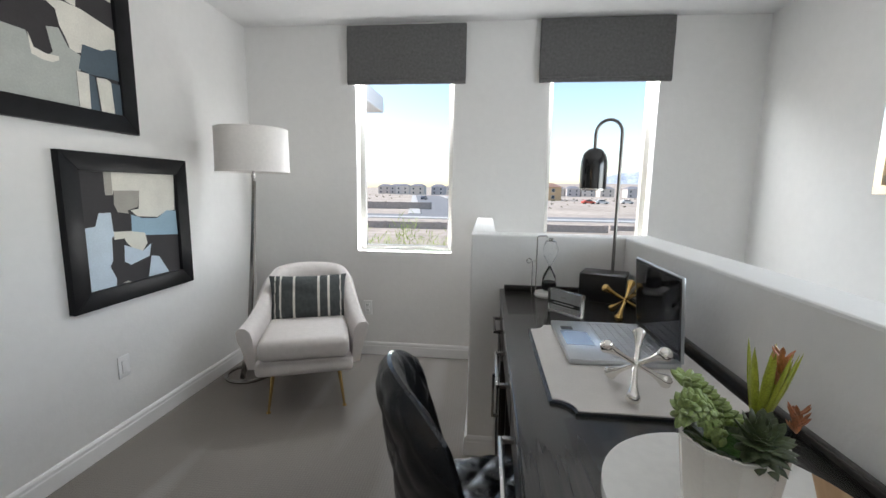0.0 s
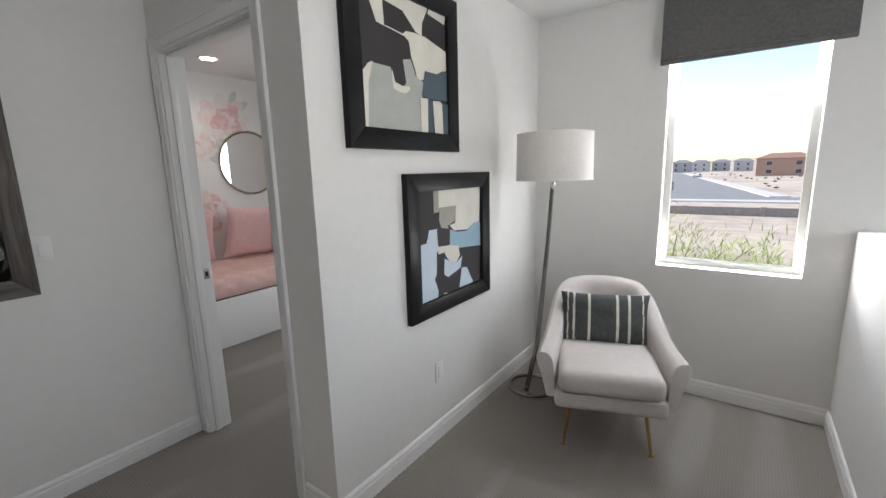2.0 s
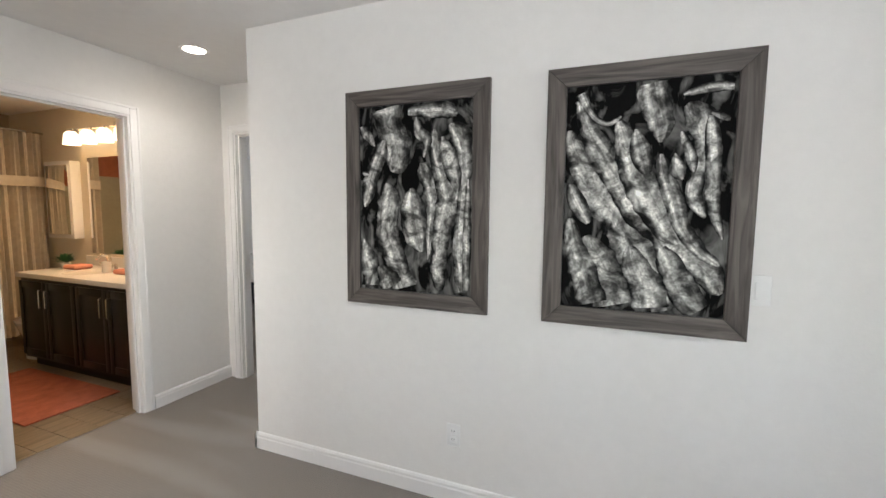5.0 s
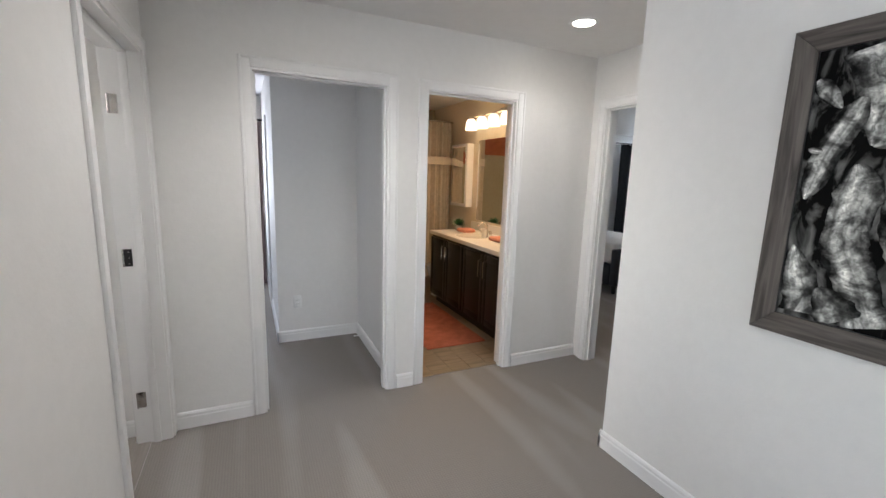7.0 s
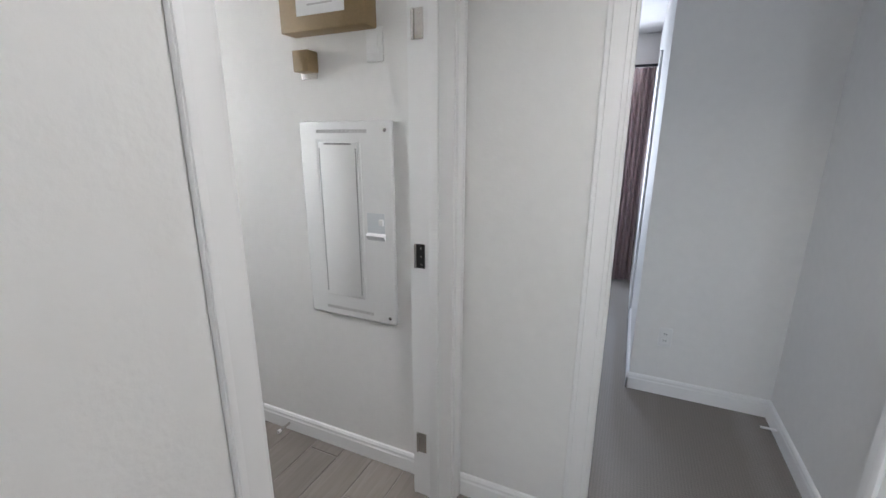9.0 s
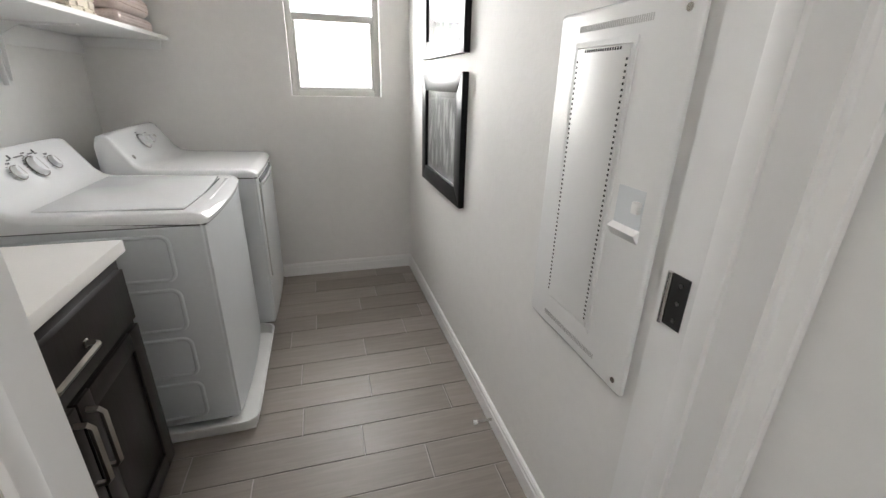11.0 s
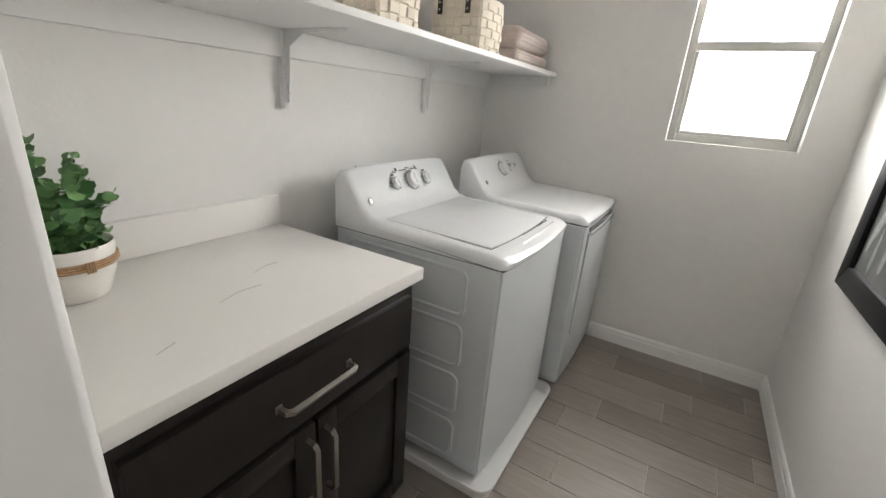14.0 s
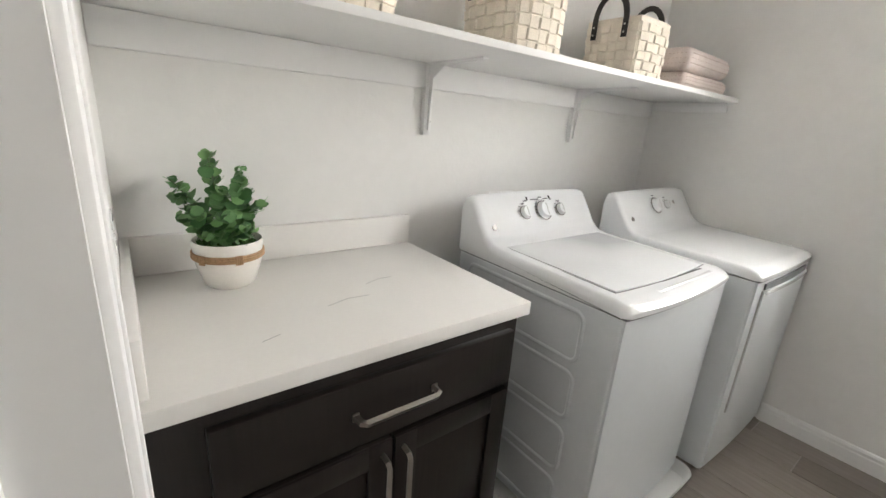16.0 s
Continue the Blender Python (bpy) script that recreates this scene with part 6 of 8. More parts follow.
def eucalyptus(x, y, z):
    top = thing("potted_eucalyptus", "artificial eucalyptus in a white pot with jute band", "potted plant", pose(x, y, z, 0, 0, -44))
    part("pot", lathe(bmesh.new(), [(0, 0), (0.052, 0), (0.062, 0.008), (0.078, 0.06), (0.085, 0.118), (0.082, 0.125), (0.077, 0.12), (0.074, 0.10), (0, 0.10)], 36), M_ceramic, top, "white ceramic pot")
    for dz in (0.0, 0.006, 0.012):
        part("jute_band", tube(bmesh.new(), [((0.0835 + 0.001) * math.cos(a), (0.0835 + 0.001) * math.sin(a), 0.082 + dz) for a in [i * math.pi / 20 for i in range(40)]], 0.0032, 6, True), M_rope, top)
    for a in (-1.72, -0.72, 1.2):
        bm = bmesh.new()
        for k in range(4):
            b = a + (k - 1.5) * 0.05
            tube(bm, [(0.089 * math.cos(b), 0.089 * math.sin(b), 0.076), (0.0895 * math.cos(b), 0.0895 * math.sin(b), 0.10)], 0.0022, 5)
        part("jute_knot", bm, M_rope, top)
    rnd = random.Random(11)
    bm = bmesh.new()
    for i in range(160):
        a, r = rnd.random() * 6.28, 0.074 * math.sqrt(rnd.random())
        c = Vector((r * math.cos(a), r * math.sin(a), 0.108))
        d = Vector((rnd.uniform(-1, 1), rnd.uniform(-1, 1), 1.0)).normalized() * rnd.uniform(0.015, 0.03)
        s = Vector((rnd.uniform(-1, 1), rnd.uniform(-1, 1), 0)).normalized() * 0.004
        bm.faces.new([bm.verts.new(c - s), bm.verts.new(c + s), bm.verts.new(c + d)])
    part("moss", bm, M_soil, top, smooth=False)
    part("soil", lathe(bmesh.new(), [(0, 0.112), (0.076, 0.108)], 24), M_soil, top)
    tips = [(-0.162, 0.02, 0.262), (-0.125, -0.02, 0.222), (-0.055, 0.03, 0.33), (-0.015, -0.03, 0.335), (0.03, 0.03, 0.30), (0.062, -0.02, 0.275), (0.085, 0.02, 0.22), (0.092, -0.04, 0.165), (0.045, -0.075, 0.20), (-0.03, -0.08, 0.21), (-0.08, -0.05, 0.18), (0.02, 0.07, 0.24), (-0.06, 0.07, 0.23), (0.0, -0.02, 0.25), (0.015, -0.085, 0.15)]
    for k, tp in enumerate(tips):
        leaves = bmesh.new()
        base = Vector((tp[0] * 0.18, tp[1] * 0.18, 0.105))
        tip = Vector(tp)
        mid = (base + tip) / 2 + Vector((0, 0, 0.03))
        pts = [base * (1 - t) ** 2 + mid * 2 * t * (1 - t) + tip * t * t for t in [i / 9 for i in range(10)]]
        for i in range(2, 10):
            for s in range(3):
                az = s * 2.09 + i * 1.1 + k
                n = Vector((math.cos(az), math.sin(az), rnd.uniform(-0.1, 0.6))).normalized()
                r = rnd.uniform(0.015, 0.026) * (1.12 - 0.055 * i)
                c = pts[i] + n * (r * 0.8)
                up = Vector((rnd.uniform(-0.9, 0.9), rnd.uniform(-1.2, 0.5), 0.8)).normalized()
                u = (n - up * n.dot(up)).normalized()
                w = up.cross(u)
                ring = [leaves.verts.new(c + u * r * math.cos(q) + w * r * math.sin(q) * 0.92 + up * 0.0025 * math.cos(2 * q)) for q in [j * math.pi / 4 for j in range(8)]]
                cv = leaves.verts.new(c - up * 0.0025)
                for j in range(8):
                    leaves.faces.new((ring[j], ring[(j + 1) % 8], cv))
        stem = part("stem", tube(bmesh.new(), pts, [0.0022 - 0.00014 * i for i in range(10)], 5), M_stem, top)
        part("foliage", leaves, M_leafe, stem, "round eucalyptus leaves")


M_stem = mat("stem_green", (0.10, 0.13, 0.06), 0.6, var=0.2)


def leaf_material():
    m = bpy.data.materials.new("eucalyptus_leaves")
    m.use_nodes = True
    nt = m.node_tree
    g = nt.nodes.new("ShaderNodeNewGeometry")
    r = nt.nodes.new("ShaderNodeValToRGB")
    r.color_ramp.elements[0].color = (0.05, 0.15, 0.045, 1)
    r.color_ramp.elements[1].color = (0.20, 0.38, 0.14, 1)
    link(nt, g.outputs["Random Per Island"], r.inputs[0])
    link(nt, r.outputs[0], nt.nodes["Principled BSDF"].inputs["Base Color"])
    nt.nodes["Principled BSDF"].inputs["Roughness"].default_value = 0.45
    return m


M_leafe = leaf_material()
eucalyptus(-1.087, -0.362, 0.9085)


# ---- washer and dryer ----
def console_profile(yb, yf):
    """Side outline of the top: console at the back, deck to the front, as (y, z)."""
    return [(yb, 0.885), (yb, 1.075), (yb - 0.008, 1.098), (yb - 0.035, 1.106), (yb - 0.055, 1.098), (yb - 0.10, 1.03), (yb - 0.135, 0.975), (yb - 0.17, 0.948), (yb - 0.215, 0.938), (yf + 0.05, 0.925), (yf + 0.015, 0.916), (yf, 0.90), (yf, 0.885)]


def rounded_outline(cx, cz, w, h, r, n=5):
    pts = []
    for sx, sz, a0 in ((1, -1, -90), (1, 1, 0), (-1, 1, 90), (-1, -1, 180)):
        for i in range(n + 1):
            a = radians(a0 + 90 * i / n)
            pts.append((cx + sx * (w / 2 - r) + r * math.cos(a), cz + sz * (h / 2 - r) + r * math.sin(a)))
    return pts



M_ink = mat("grey_ink", (0.10, 0.10, 0.11), 0.6, var=0.05)
# dark grey that paints the shade in narrow gaps of the machines
M_seam = mat("gap_shade", (0.16, 0.165, 0.17), 0.6, var=0.05)


def front_outline(x0, x1, yf, bow, yb, n=16):
    """Plan of a panel whose front is bowed forward."""
    return [(x0 + (x1 - x0) * i / n, yf - bow * (1 - (2 * i / n - 1) ** 2)) for i in range(n + 1)] + [(x1, yb), (x0, yb)]


def deck_loft(x0, x1, yb, yf, bow, r=0.026):
    """Top of a machine: the console profile swept across, with rounded shoulders and a bowed front."""
    prof = console_profile(yb, yf)
    bm = bmesh.new()
    ends = [r * (1 - math.cos(math.pi / 2 * i / 5)) for i in range(6)]
    inner = [r + (x1 - x0 - 2 * r) * i / 14 for i in range(1, 14)]
    offs = ends + inner + [x1 - x0 - o for o in reversed(ends)]
    rows = []
    for o in offs:
        d = min(o, x1 - x0 - o)
        e = r - math.sqrt(max(0, r * r - (r - d) ** 2)) if d < r else 0.0
        u = 2 * o / (x1 - x0) - 1
        row = []
        for y, z in prof:
            f = max(0.0, min(1.0, (yb - 0.2 - y) / (yb - 0.2 - yf)))
            crown = 0.005 * (1 - u * u) * (z > 1.06)
            zz = z + crown - e * min(1, max(0, z - 0.885) / 0.02)
            row.append(bm.verts.new((x0 + o, y + e * 0.8 * (y < yf + 0.02) - bow * (1 - u * u) * f ** 3, zz)))
        rows.append(row)
    for a, b in zip(rows, rows[1:]):
        for j in range(len(prof)):
            k = (j + 1) % len(prof)
            bm.faces.new((a[j], a[k], b[k], b[j]))
    bm.faces.new(rows[0][::-1])
    bm.faces.new(rows[-1])
    return bm


def machine(name, x0, x1, yb, yf, label, dryer=False, z0=0.03):
    top = thing(name, label, "washing machine" if not dryer else "dryer")
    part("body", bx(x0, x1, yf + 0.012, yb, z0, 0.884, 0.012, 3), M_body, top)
    cx = (x0 + x1) / 2
    bow = 0.010 if dryer else 0.022
    part("top_deck", deck_loft(x0 - 0.004, x1 + 0.004, yb, yf, bow), M_white, top, "glossy white top with a raised control console")
    # proud dark strip drawn as the shadow gap under the deck
    bm = poly(bmesh.new(), front_outline(x0 - 0.001, x1 + 0.001, yf + 0.002, bow * 0.9, yb - 0.005), 0.8805, 0.8865)
    part("seam", bm, M_seam, top)
    bm = poly(bmesh.new(), front_outline(x0 + 0.004, x1 - 0.004, yf + 0.007, bow * 0.8, yf + 0.04), z0 + 0.02, 0.8815)
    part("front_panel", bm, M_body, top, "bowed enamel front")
    # a frame on the sloping console face
    a, b = Vector((0, yb - 0.055, 1.098)), Vector((0, yb - 0.135, 0.975))
    mid, d = (a + b) / 2, (b - a).normalized()
    nrm = Vector((0, d.z, -d.y))
    if nrm.y > 0:
        nrm = -nrm
    mid = mid + nrm * 0.0035
    m3 = Matrix((Vector((1, 0, 0)), -nrm, -d)).transposed().to_4x4()

    def on(u, v):
        return Matrix.Translation(mid + Vector((cx + u, 0, 0)) - d * v) @ m3

    def knob(u, v, r, hh=0.02):
        bm = cyl(bmesh.new(), (0, 0, 0), (0, -0.006, 0), r * 1.12, r * 1.05, 28)
        cyl(bm, (0, -0.006, 0), (0, -hh, 0), r, r * 0.88, 28)
        bm.transform(on(u, v))
        k = part("knob", bm, M_white, top, "white control knob with a grey rim")
        bm = cyl(bmesh.new(), (0, -0.002, 0), (0, -0.0045, 0), r * 1.16, r * 1.16, 28)
        bm.transform(on(u, v))
        part("knob_ring", bm, M_darknickel, k)
        bm = bx(-0.0015, 0.0015, -hh - 0.0012, -hh + 0.001, -r * 0.7, r * 0.7)
        bm.transform(on(u, v))
        part("pointer", bm, M_vein, k)

    def mark(u, v, w, h, mt=M_vein):
        bm = bx(-w / 2, w / 2, -0.0012, 0.0004, -h / 2, h / 2)
        bm.transform(on(u, v))
        part("print_bar", bm, M_ink if mt is M_vein else mt, top, smooth=False)

    def ring_marks(u, v, r, n=12):
        bm = bmesh.new()
        for i in range(n):
            t = radians(-30 + 240 * i / (n - 1))
            c, s = r * math.cos(t), r * math.sin(t)
            box(bm, c - 0.005, c + 0.005, -0.0012, 0.0004, s - 0.001, s + 0.001)
        bm.transform(on(u, v))
        part("dial_print", bm, M_ink, top, smooth=False)
    if not dryer:
        knob(-0.10, -0.004, 0.025)
        knob(0.015, -0.002, 0.037, 0.024)
        knob(0.125, -0.004, 0.025)
        ring_marks(0.015, 0.0, 0.046, 14)
        ring_marks(-0.10, 0.0, 0.032, 7)
        ring_marks(0.125, 0.0, 0.032, 7)
        for u, v, w in ((-0.08, 0.046, 0.02), (-0.02, 0.05, 0.05), (0.05, 0.05, 0.03), (0.08, 0.046, 0.014), (-0.10, 0.036, 0.02), (0.125, 0.036, 0.02), (0.015, 0.058, 0.02)):
            mark(u, v, w, 0.004)
        mark(-0.065, 0.056, 0.008, 0.014, M_dark)
        mark(0.075, 0.056, 0.008, 0.014, M_dark)
        # lid with a bowed front and a scooped finger grip
        def tilted(bm):
            for v in bm.verts:
                v.co.z += 0.9215 + (v.co.y - yf) * 0.021
            return bm
        part("lid_gap", tilted(poly(bmesh.new(), front_outline(x0 + 0.050, x1 - 0.050, yf + 0.076, 0.016, yb - 0.192), -0.002, 0.0042)), M_seam, top)
        bm = poly(bmesh.new(), front_outline(x0 + 0.054, x1 - 0.054, yf + 0.080, 0.016, yb - 0.196), -0.002, 0.009)
        bmesh.ops.recalc_face_normals(bm, faces=bm.faces)
        rim = [e for e in bm.edges if all(v.co.z > 0.008 for v in e.verts)]
        bmesh.ops.bevel(bm, geom=rim, offset=0.004, segments=2, profile=0.5, affect='EDGES')
        part("lid", tilted(bm), M_white, top, "flat white lid")
        grip = poly(bmesh.new(), rounded_outline(cx + 0.05, yf + 0.040, 0.40, 0.040, 0.019), 0.900, 0.9245)
        bmesh.ops.recalc_face_normals(grip, faces=grip.faces)
        rim = [e for e in grip.edges if all(v.co.z > 0.924 for v in e.verts)]
        bmesh.ops.bevel(grip, geom=rim, offset=0.006, segments=3, profile=0.5, affect='EDGES')
        part("handle_lip", grip, M_white, top)
        # dark bar painted for the shade in the finger grip
        part("finger_slot", bx(cx - 0.05, cx + 0.235, yf + 0.0575, yf + 0.0665, 0.918, 0.9265, 0.002), M_dark, top)
    else:
        knob(-0.03, 0.0, 0.036, 0.026)
        knob(0.075, 0.0, 0.020)
        ring_marks(-0.03, 0.0, 0.044, 14)
        ring_marks(0.075, 0.0, 0.030, 7)
        for u, v, w in ((0.075, 0.04, 0.02), (0.125, 0.012, 0.012), (0.125, -0.004, 0.012), (-0.03, 0.054, 0.02)):
            mark(u, v, w, 0.004)
        mark(0.16, 0.01, 0.018, 0.018, M_chrome)
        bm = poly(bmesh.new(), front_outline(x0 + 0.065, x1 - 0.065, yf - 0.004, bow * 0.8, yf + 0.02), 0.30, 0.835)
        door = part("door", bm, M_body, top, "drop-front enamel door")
        part("door_gap", poly(bmesh.new(), front_outline(x0 + 0.0625, x1 - 0.0625, yf - 0.0005, bow * 0.8, yf + 0.02), 0.2975, 0.8375), M_vein, door)
        part("door_grip", poly(bmesh.new(), front_outline(x0 + 0.075, x1 - 0.075, yf - 0.012, bow * 0.8, yf + 0.02), 0.826, 0.842), M_white, door)
        # grey block painted for the shade in the grip recess
        part("grip_slot", poly(bmesh.new(), front_outline(x0 + 0.075, x1 - 0.075, yf - 0.003, bow * 0.8, yf + 0.02), 0.8425, 0.866), M_seam, door)
    bm = cyl(bmesh.new(), (0, 0, 0), (0, -0.0018, 0), 0.011, n=20)
    bm.transform(on(-(x1 - x0) / 2 + 0.055, -0.052))
    part("emblem", bm, M_steel, top)
    # embossed panels on the side
    for k in range(4):
        zc = 0.765 - 0.205 * k
        pts_o = rounded_outline((yf + yb) / 2 + 0.03, zc, (yb - yf) - 0.20, 0.165, 0.03)
        pts = [(x0 + 0.002, a, b) for a, b in pts_o]
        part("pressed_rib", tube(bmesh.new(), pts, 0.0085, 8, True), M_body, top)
    for fx in (x0 + 0.05, x1 - 0.05):
        for fy in (yf + 0.06, yb - 0.06):
            part("foot", cyl(bmesh.new(), (fx, fy, z0 - 0.022), (fx, fy, z0 + 0.005), 0.02, n=12), M_dark, top)
    return top


machine("washing_machine", -0.248, 0.438, -0.31, -1.03, "white top-loading washing machine standing in a drip pan")
machine("clothes_dryer", 0.520, 1.190, -0.43, -1.105, "white front-loading clothes dryer beside the washer", True, 0.022)


def drip_pan():
    x0, x1, y0, y1 = -0.315, 0.452, -1.092, -0.27
    top = thing("drip_pan", "white plastic washer drip pan on the floor", "drip pan")
    part("tray", bx(x0 + 0.01, x1 - 0.01, y0 + 0.01, y1 - 0.01, 0.001, 0.007), M_plate, top)
    bm = bmesh.new()
    path = rounded_outline((x0 + x1) / 2, (y0 + y1) / 2, x1 - x0, y1 - y0, 0.05)
    prof = [(-0.012, 0.001), (-0.002, 0.058), (0.007, 0.060), (0.009, 0.054), (0.002, 0.050), (-0.006, 0.001)]
    c = Vector(((x0 + x1) / 2, (y0 + y1) / 2))
    rows = []
    k = len(path)
    for i, p in enumerate(path):
        d = (Vector(path[(i + 1) % k]) - Vector(path[i - 1])).normalized()
        n = Vector((d.y, -d.x))
        rows.append([bm.verts.new((p[0] + n.x * o, p[1] + n.y * o, z)) for o, z in prof])
    for i in range(k):
        a, b = rows[i], rows[(i + 1) % k]
        for j in range(len(prof)):
            q = (j + 1) % len(prof)
            bm.faces.new((a[j], a[q], b[q], b[j]))
    part("rim", bm, M_plate, top)


drip_pan()
t = thing("valve_box", "white plastic washer valve box set in the wall", "valve box")
part("frame", bx(-0.02, 0.13, YS - 0.008, YS, 0.97, 1.085, 0.003), M_plate, t)
t = thing("door_stop", "small spring door stop on the baseboard", "door stop")
part("spring", tube(bmesh.new(), [(-0.547, YP + 0.014, 0.045), (-0.547, YP + 0.08, 0.045)], 0.006, 8), M_chrome, t)
part("tip", cyl(bmesh.new(), (-0.547, YP + 0.078, 0.045), (-0.547, YP + 0.092, 0.045), 0.009, n=12), M_plate, t)


# ---- hinges and strike plates ----
def hinge(x, y, z, dark=False):
    leaf = part("hinge", bx(x - 0.018, x + 0.018, y, y + 0.002, z - 0.045, z + 0.045, 0.001), M_dark if dark else M_chrome, bpy.data.objects["door_4"], "dark bronze hinge leaf" if dark else "nickel hinge leaf")
    part("knuckle", cyl(bmesh.new(), (x + 0.02, y + 0.003, z - 0.045), (x + 0.02, y + 0.003, z + 0.045), 0.005, n=10), M_chrome, leaf)
    for z2 in (-0.03, 0, 0.03):
        part("screw", cyl(bmesh.new(), (x - 0.004, y + 0.0015, z + z2), (x - 0.004, y + 0.0032, z + z2), 0.004, n=8), M_chrome, leaf)


for z, dk in ((0.26, False), (1.045, True), (1.80, False)):
    hinge(-1.352, LAU[0] + 0.0195, z, dk)
s = part("strike_plate", bx(BED[0] + 0.019, BED[0] + 0.0215, 2.105, 2.135, 0.895, 0.955, 0.001), M_chrome, bpy.data.objects["door_1"], "nickel strike plate")
part("latch_slot", bx(BED[0] + 0.0213, BED[0] + 0.0222, 2.112, 2.128, 0.912, 0.938), M_dark, s)
part("strike_plate", bx(-4.52, -4.49, PRI[0] + 0.019, PRI[0] + 0.0215, 0.90, 0.96, 0.001), M_chrome, bpy.data.objects["door_5"], "nickel strike plate")

# ---- bedroom ----
BX = -5.62
t = thing("daybed_platform", "white built-in daybed platform", "daybed")
part("front_panel", bx(-4.785, -4.76, YD + T + 0.01, 5.19, 0.0, 0.425, 0.003), M_trim, t)
part("deck", bx(BX + 0.001, -4.786, YD + T + 0.01, 5.19, 0.0, 0.42), M_trim, t)


def quilt():
    bm = bmesh.new()
    nx, ny = 26, 90
    g = {}
    y0, y1 = YD + T + 0.02, 5.18
    for i in range(nx + 1):
        for j in range(ny + 1):
            u, y = i / nx, y0 + (y1 - y0) * j / ny
            if u < 0.78:
                x, z = BX + 0.02 + (u / 0.78) * 0.82, 0.615
            else:
                v = (u - 0.78) / 0.22
                x, z = BX + 0.84 + 0.045 * math.sin(v * 2.2), 0.615 - 0.155 * v ** 1.2
            w = 0.010 * math.sin(y * 34 + u * 5) * math.sin(u * 46) + 0.018 * noise.noise((x * 5, y * 5, 0))
            if u > 0.72:
                w += 0.014 * noise.noise((x * 20, y * 9, 7))
            g[i, j] = bm.verts.new((x + (w if u > 0.78 else 0), y, z + (w if u <= 0.78 else 0.3 * w)))
    for i in range(nx):
        for j in range(ny):
            bm.faces.new((g[i, j], g[i + 1, j], g[i + 1, j + 1], g[i, j + 1]))
    r = bmesh.ops.extrude_face_region(bm, geom=list(bm.faces))
    for v in r["geom"]:
        if isinstance(v, bmesh.types.BMVert):
            v.co.x -= 0.012
            v.co.z -= 0.02
    return solid("quilt", bm, M_pink, "rumpled pink quilt over the daybed mattress", "quilt")


solid("mattress", bx(BX + 0.004, -4.82, YD + T + 0.012, 5.19, 0.4205, 0.575, 0.03, 3), M_linen, "mattress on the daybed platform", "mattress")
quilt()


def pillow(m, w, h, d, mt, label):
    return solid("throw_pillow", pillow_mesh(bmesh.new(), w, h, d, 16), mt, label, "pillow", "daybed pillows", m)


pillow(pose(-5.42, 3.40, 0.885, 14, 3, 90), 0.54, 0.54, 0.16, M_pinkp, "square pink velvet pillow against the wall")
pillow(pose(-5.44, 4.07, 0.855, 12, 0, 90), 0.74, 0.44, 0.15, M_pinkp, "long dusty pink pillow on the daybed")
pillow(pose(-5.50, 4.35, 1.00, 8, -3, 92), 0.5, 0.5, 0.14, mat("floral_pillow", (0.66, 0.55, 0.53), 0.95, var=0.4, scale=9, tint=(0.42, 0.25, 0.26)), "floral pillow behind the others")
pillow(pose(-5.42, 2.78, 0.885, 14, -2, 90), 0.50, 0.52, 0.16, M_pinkp, "second square pink velvet pillow")
bm = tube(bmesh.new(), [(0, -0.25, 0.045), (0, -0.215, 0.05), (0, -0.12, 0.035), (0, 0.0, -0.005), (0, 0.12, -0.012), (0, 0.21, -0.008), (0, 0.245, -0.004)], [0.02, 0.078, 0.095, 0.080, 0.082, 0.070, 0.02], 18)
for v in bm.verts:
    v.co += Vector((noise.noise(v.co * 40), noise.noise(v.co * 43), noise.noise(v.co * 37))) * 0.012
solid("bolster", bm, M_fluff, "fluffy white bolster on the pink quilt", "pillow", m=pose(-5.12, 3.95, 0.72, 0, 0, -6))

t = thing("round_mirror", "round mirror with a beaded bronze frame", "mirror", pose(BX, 3.578, 1.592, 0, 90, 0))
part("glass", lathe(bmesh.new(), [(0, 0.012), (0.318, 0.012), (0.318, 0.0), (0, 0.0)], 64), M_mirror, t)
part("frame", lathe(bmesh.new(), [(0.312, 0.0), (0.338, 0.0), (0.340, 0.012), (0.330, 0.022), (0.314, 0.018), (0.312, 0.013)], 64), mat("bronze", (0.20, 0.15, 0.10), 0.4, 0.8, var=0.2, scale=40), t)
bm = bmesh.new()
for i in range(90):
    a = i * 2 * math.pi / 90
    ball(bm, (0.338 * math.cos(a), 0.338 * math.sin(a), 0.014), 0.0085, n=4)
part("beads", bm, t.children[1].data.materials[0], t)

M_fl = [mat("mural_rose", (0.72, 0.49, 0.49), 0.8, var=0.25, scale=18), mat("mural_blush", (0.77, 0.65, 0.63), 0.8, var=0.15, scale=18), mat("mural_white", (0.76, 0.72, 0.70), 0.8, var=0.06, scale=18), mat("mural_leaf", (0.58, 0.60, 0.57), 0.8, var=0.2, scale=18)]


